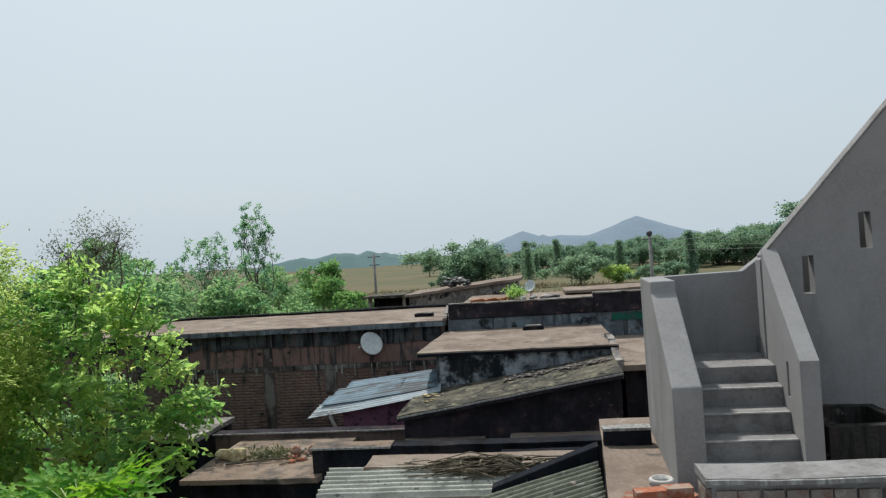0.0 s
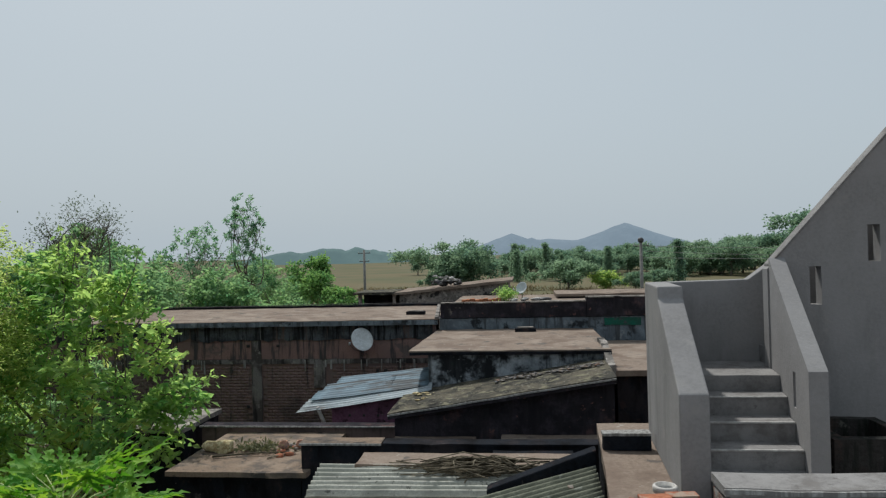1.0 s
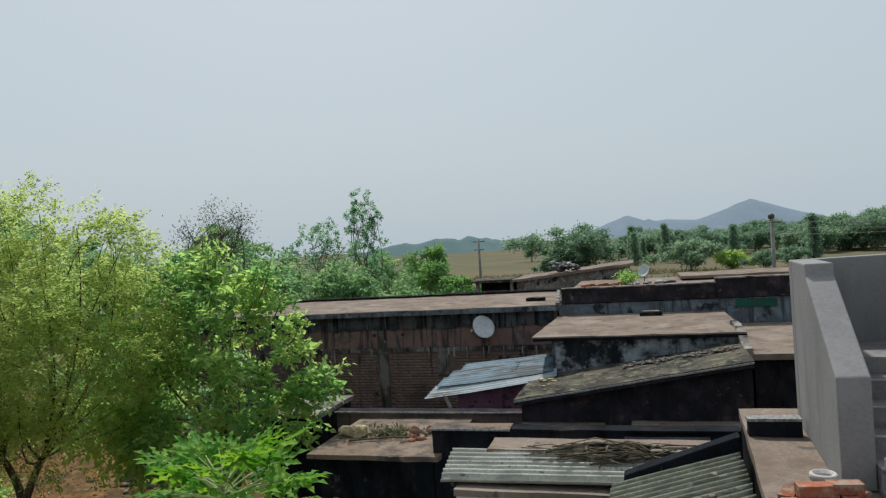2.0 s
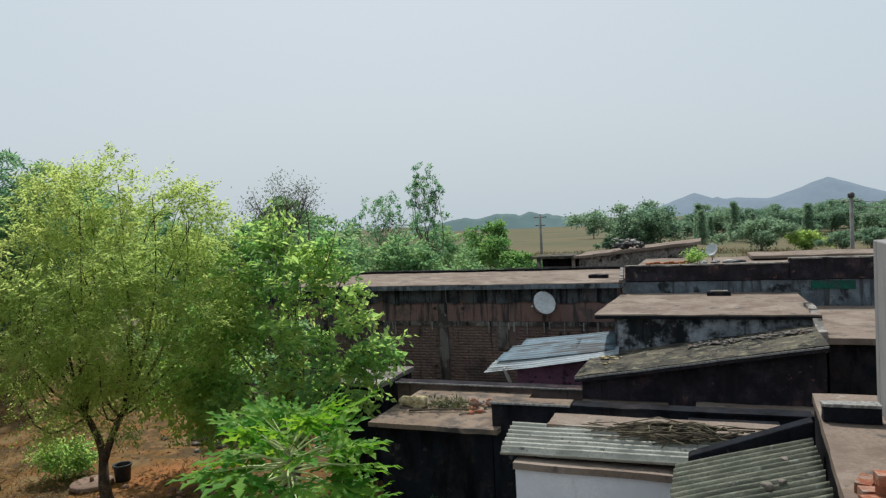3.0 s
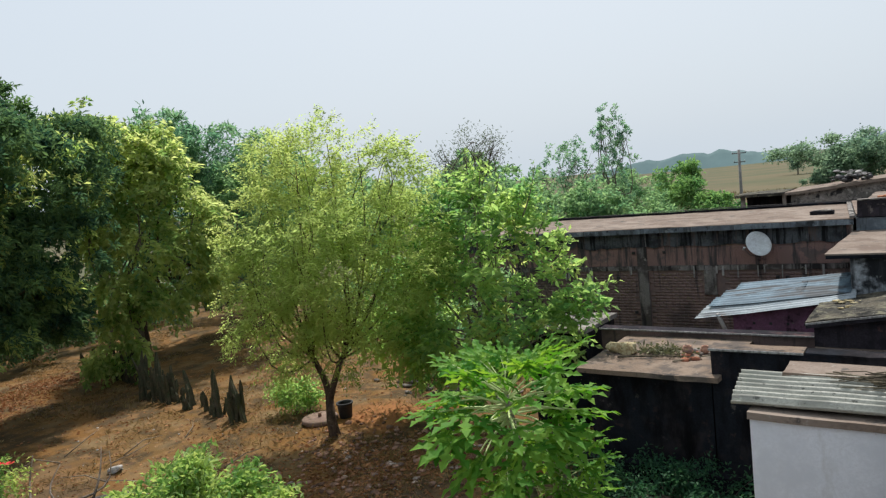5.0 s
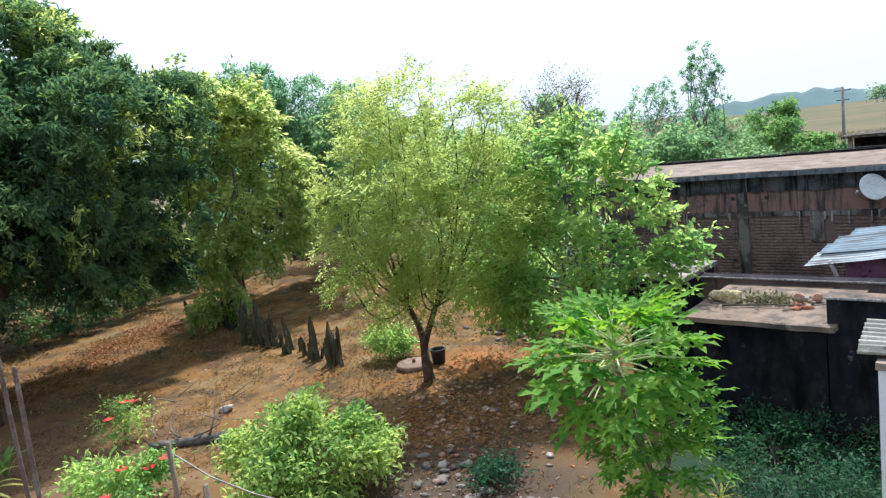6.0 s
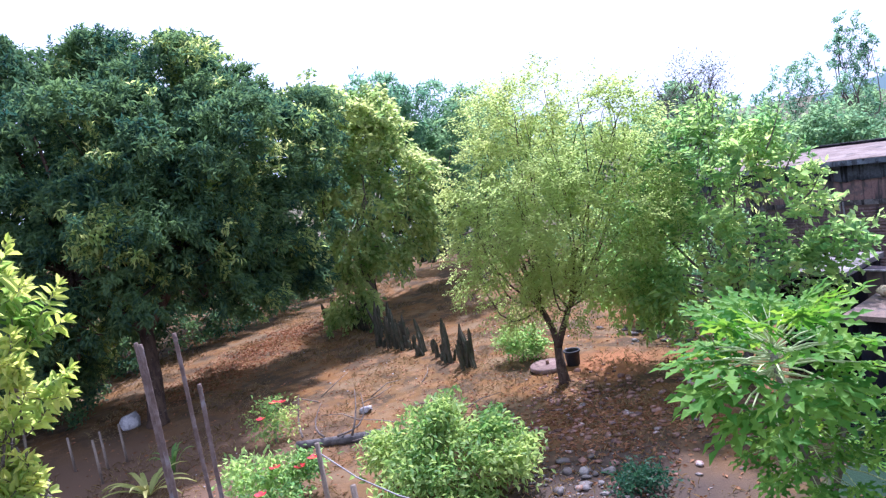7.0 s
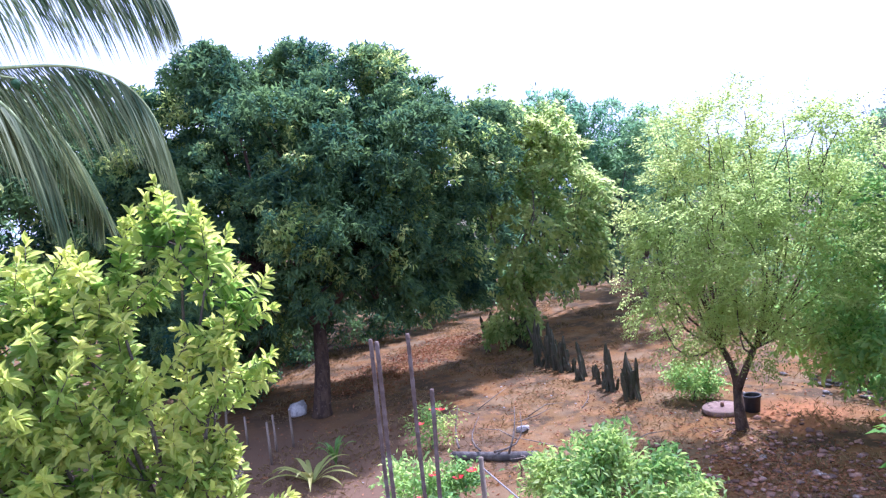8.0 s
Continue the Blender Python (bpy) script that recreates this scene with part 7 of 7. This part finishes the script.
        part("block", slab(x - 0.28, x + 0.28, y - 0.15, y + 0.15, z, z + 0.09, 0.12, 0.012), BLACK_WALL, t)
        part("lid", slab(x - 0.2, x + 0.22, y - 0.12, y + 0.1, z + 0.093, z + 0.12, 0.12, 0.012), SLAB_EDGE, t)
    tagged(tubes("roof_cable", [([(-15.2, 23.9, 4.10), (-11, 23.85, 4.09), (-7, 23.9, 4.11), (-2.8, 23.8, 4.10)], [0.012] * 4)], BLACK_RUBBER), "black cable along the roof edge", "cable")
roof_clutter()


def brick_stack():
    """Bricks and a pipe end beside the stairs."""
    r = random.Random(8)
    bm = slab(-0.115, 0.115, -0.055, 0.055, 0.0, 0.075, 0.06, 0.004)
    bmesh.ops.recalc_face_normals(bm, faces=bm.faces)
    me = bpy.data.meshes.new("brick")
    bm.to_mesh(me)
    bm.free()
    me.materials.append(FRESH_BRICK)
    lay = [(0.62, 5.02, 0, 12), (0.86, 5.05, 0, 8), (0.60, 4.86, 0, 20), (0.84, 4.88, 0, 5), (0.66, 5.0, 1, 80), (0.80, 5.02, 1, 95), (0.93, 4.95, 1, 85), (0.70, 4.92, 2, 10), (0.91, 4.98, 2, 4), (1.02, 5.2, 0, 40), (0.58, 5.2, 0, 70)]
    for k, (x, y, n, a) in enumerate(lay):
        ob = new("loose_brick", me)
        ob.matrix_world = pose(x, y, 3.752 + 0.0765 * n, 0, 0, a + r.uniform(-4, 4))
        tagged(ob, "orange-red loose brick stacked on the cement deck", "brick", "stacked bricks")
    p = thing("pipe_end", (0.86, 5.35, 3.75), "short grey-white pipe with a collar on the deck", "pipe")
    lathe([(0.085, 0.0), (0.085, 0.14), (0.075, 0.14), (0.075, 0.02)], (0.86, 5.35, 3.752), PVC, "pipe", p)
    lathe([(0.088, 0.0), (0.10, 0.01), (0.10, 0.05), (0.088, 0.06), (0.076, 0.06), (0.076, 0.0)], (0.86, 5.35, 3.86), PVC, "collar", p)
brick_stack()


# ---- houses and poles beyond ----
def build_far_houses():
    h = thing("far_shed", (-5, 33, 0), "grey mud-walled shed with a rising flat roof", "house")
    def up(x, y, z):
        return (x, y, z + (max(x, -6.2) + 6.2) * 0.09 if z > 2 else z)
    part("wall", slab(-6.1, -1.0, 31.4, 35, -0.1, 3.95, 0.6, 0.02, up), SLAB_EDGE, h, "streaked grey wall")
    part("roof", slab(-6.3, -0.8, 31.2, 35.2, 3.96, 4.08, 0.4, 0.02, up), ROOF_CEMENT, h)
    part("porch_roof", slab(-8.3, -6.35, 31.3, 34, 3.98, 4.10, 0.4, 0.02), LICHEN_ROOF, h, "flat porch roof")
    # black wall colour carries the shade inside the open porch
    part("porch_wall", slab(-8.1, -6.15, 32.6, 34, -0.1, 3.97, 0.5, 0.02), BLACK_WALL, h, "back of the open porch, darkened for its shade")
    for x in (-8.1, -6.45):
        part("porch_post", slab(x, x + 0.15, 31.5, 31.65, -0.1, 3.97, 0.4, 0.01), SLAB_EDGE, h)
    r = random.Random(3)
    tagged(scatter("roof_junk", [rock(90 + k, 1.0, 0.6, 1) for k in range(6)], [(r.gauss(-4.0, 0.35), r.gauss(32.2, 0.3), 4.36 + 0.2 * r.random(), r.uniform(0.08, 0.22), r.uniform(0, 6)) for _ in range(40)], DARK_METAL), "heap of dark junk on the shed roof", "junk", kind="stuff")
    tagged(scatter("roof_junk", [rock(97 + k, 1.0, 0.3, 1) for k in range(4)], [(r.gauss(-4.1, 0.35), r.gauss(32.0, 0.25), 4.52 + 0.3 * r.random(), r.uniform(0.08, 0.2), r.uniform(0, 6)) for _ in range(26)], PALE_STONE), "pale scraps on the junk heap", "junk", kind="stuff")
    h = thing("far_house", (2, 27, 0), "low flat-roofed house behind the parapet", "house")
    part("wall", slab(-2.9, 6.6, 26.2, 30, -0.1, 3.80, 0.8, 0.02), BLACK_WALL, h)
    part("roof", slab(-3.0, 6.8, 26.0, 30.2, 3.81, 3.93, 0.4, 0.02), ROOF_CEMENT, h)
    part("upper_roof", slab(1.0, 6.2, 27.4, 30.2, 4.0, 4.10, 0.4, 0.02), ROOF_CEMENT, h, "raised part of the roof")
    part("upper_wall", slab(1.1, 6.1, 27.6, 30.1, 3.935, 3.995, 0.5, 0.01), DARK_RED_WALL, h)
    for k in range(9):
        t = thing("orange_tile", (-2.6 + 0.17 * k, 26.2, 3.935), "stacked orange clay tile on the roof edge", "tile", "stacked tiles")
        part("tile", slab(-2.68 + 0.17 * k, -2.53 + 0.17 * k, 26.1, 26.5, 3.935, 4.02 + 0.02 * (k % 3), 0.1, 0.008), ORANGE_TILE, t)
    r = random.Random(6)
    for k in range(11):
        x, y = r.uniform(-1.3, 1.0), r.uniform(26.1, 27.0)
        vs, fs = rock(120 + k, 1.0, 0.35, 2)
        tagged(quick("plastic_bundle", vs * r.uniform(0.12, 0.3) + (x, y, 3.98), fs, PALE_CLOTH if k % 3 else DARK_METAL, smooth=True), "crumpled plastic sheeting on the roof", "bundle", "roof bundles")
    bush("potted_plant", (-1.0, 26.4, 3.93), [(-1.0, 26.4, 4.22, 0.2), (-0.85, 26.4, 4.15, 0.15)], SHRUB_LEAF, "small green plant growing on the roof", 14, 16, (0.06, 0.1), 72, category="plant")
build_far_houses()


def pole(at, top, label, arms, seed):
    t = thing("utility_pole", at, label, "pole", "utility poles")
    tubes("pole", [([(at[0], at[1], -0.2), (at[0], at[1], top)], [0.13, 0.09])], POLE_CEMENT, t, sides=8)
    for z, w in arms:
        tubes("cross_arm", [([(at[0] - w, at[1], top + z), (at[0] + w, at[1], top + z)], [0.035, 0.035])], DARK_METAL, t, sides=5)
        for s in (-1, 1):
            tubes("insulator", [([(at[0] + s * w * 0.9, at[1], top + z), (at[0] + s * w * 0.9, at[1], top + z + 0.14)], [0.04, 0.03])], DISH_WHITE, t, sides=6)
pole((-12.95, 53.4, 0), 6.3, "cement utility pole in the dry field", [(-0.25, 0.5), (-0.9, 0.4)], 1)
pole((6.75, 42.0, 0), 6.2, "cement utility pole behind the far roofs", [(-0.2, 0.45)], 2)
lamp = thing("pole_lamp", (6.75, 42.0, 6.2), "dark lamp head on the pole top", "lamp")
lathe([(0.05, 0), (0.16, 0.05), (0.18, 0.22), (0.1, 0.32)], (6.75, 42.0, 6.18), DARK_METAL, "head", lamp, sides=10)
for k, (z0, z1, sag) in enumerate(((6.0, 6.2, 0.5), (5.7, 5.6, 0.6), (5.3, 5.3, 0.4))):
    pts = [(6.75 + 34 * q, 42 + 10 * q, z0 + (z1 - z0) * q - sag * 4 * q * (1 - q)) for q in np.linspace(0, 1, 14)]
    tagged(tubes("power_line", [(pts, [0.018] * 14)], PALE_STONE, sides=4), "thin power line running from the pole", "cable", "power lines")
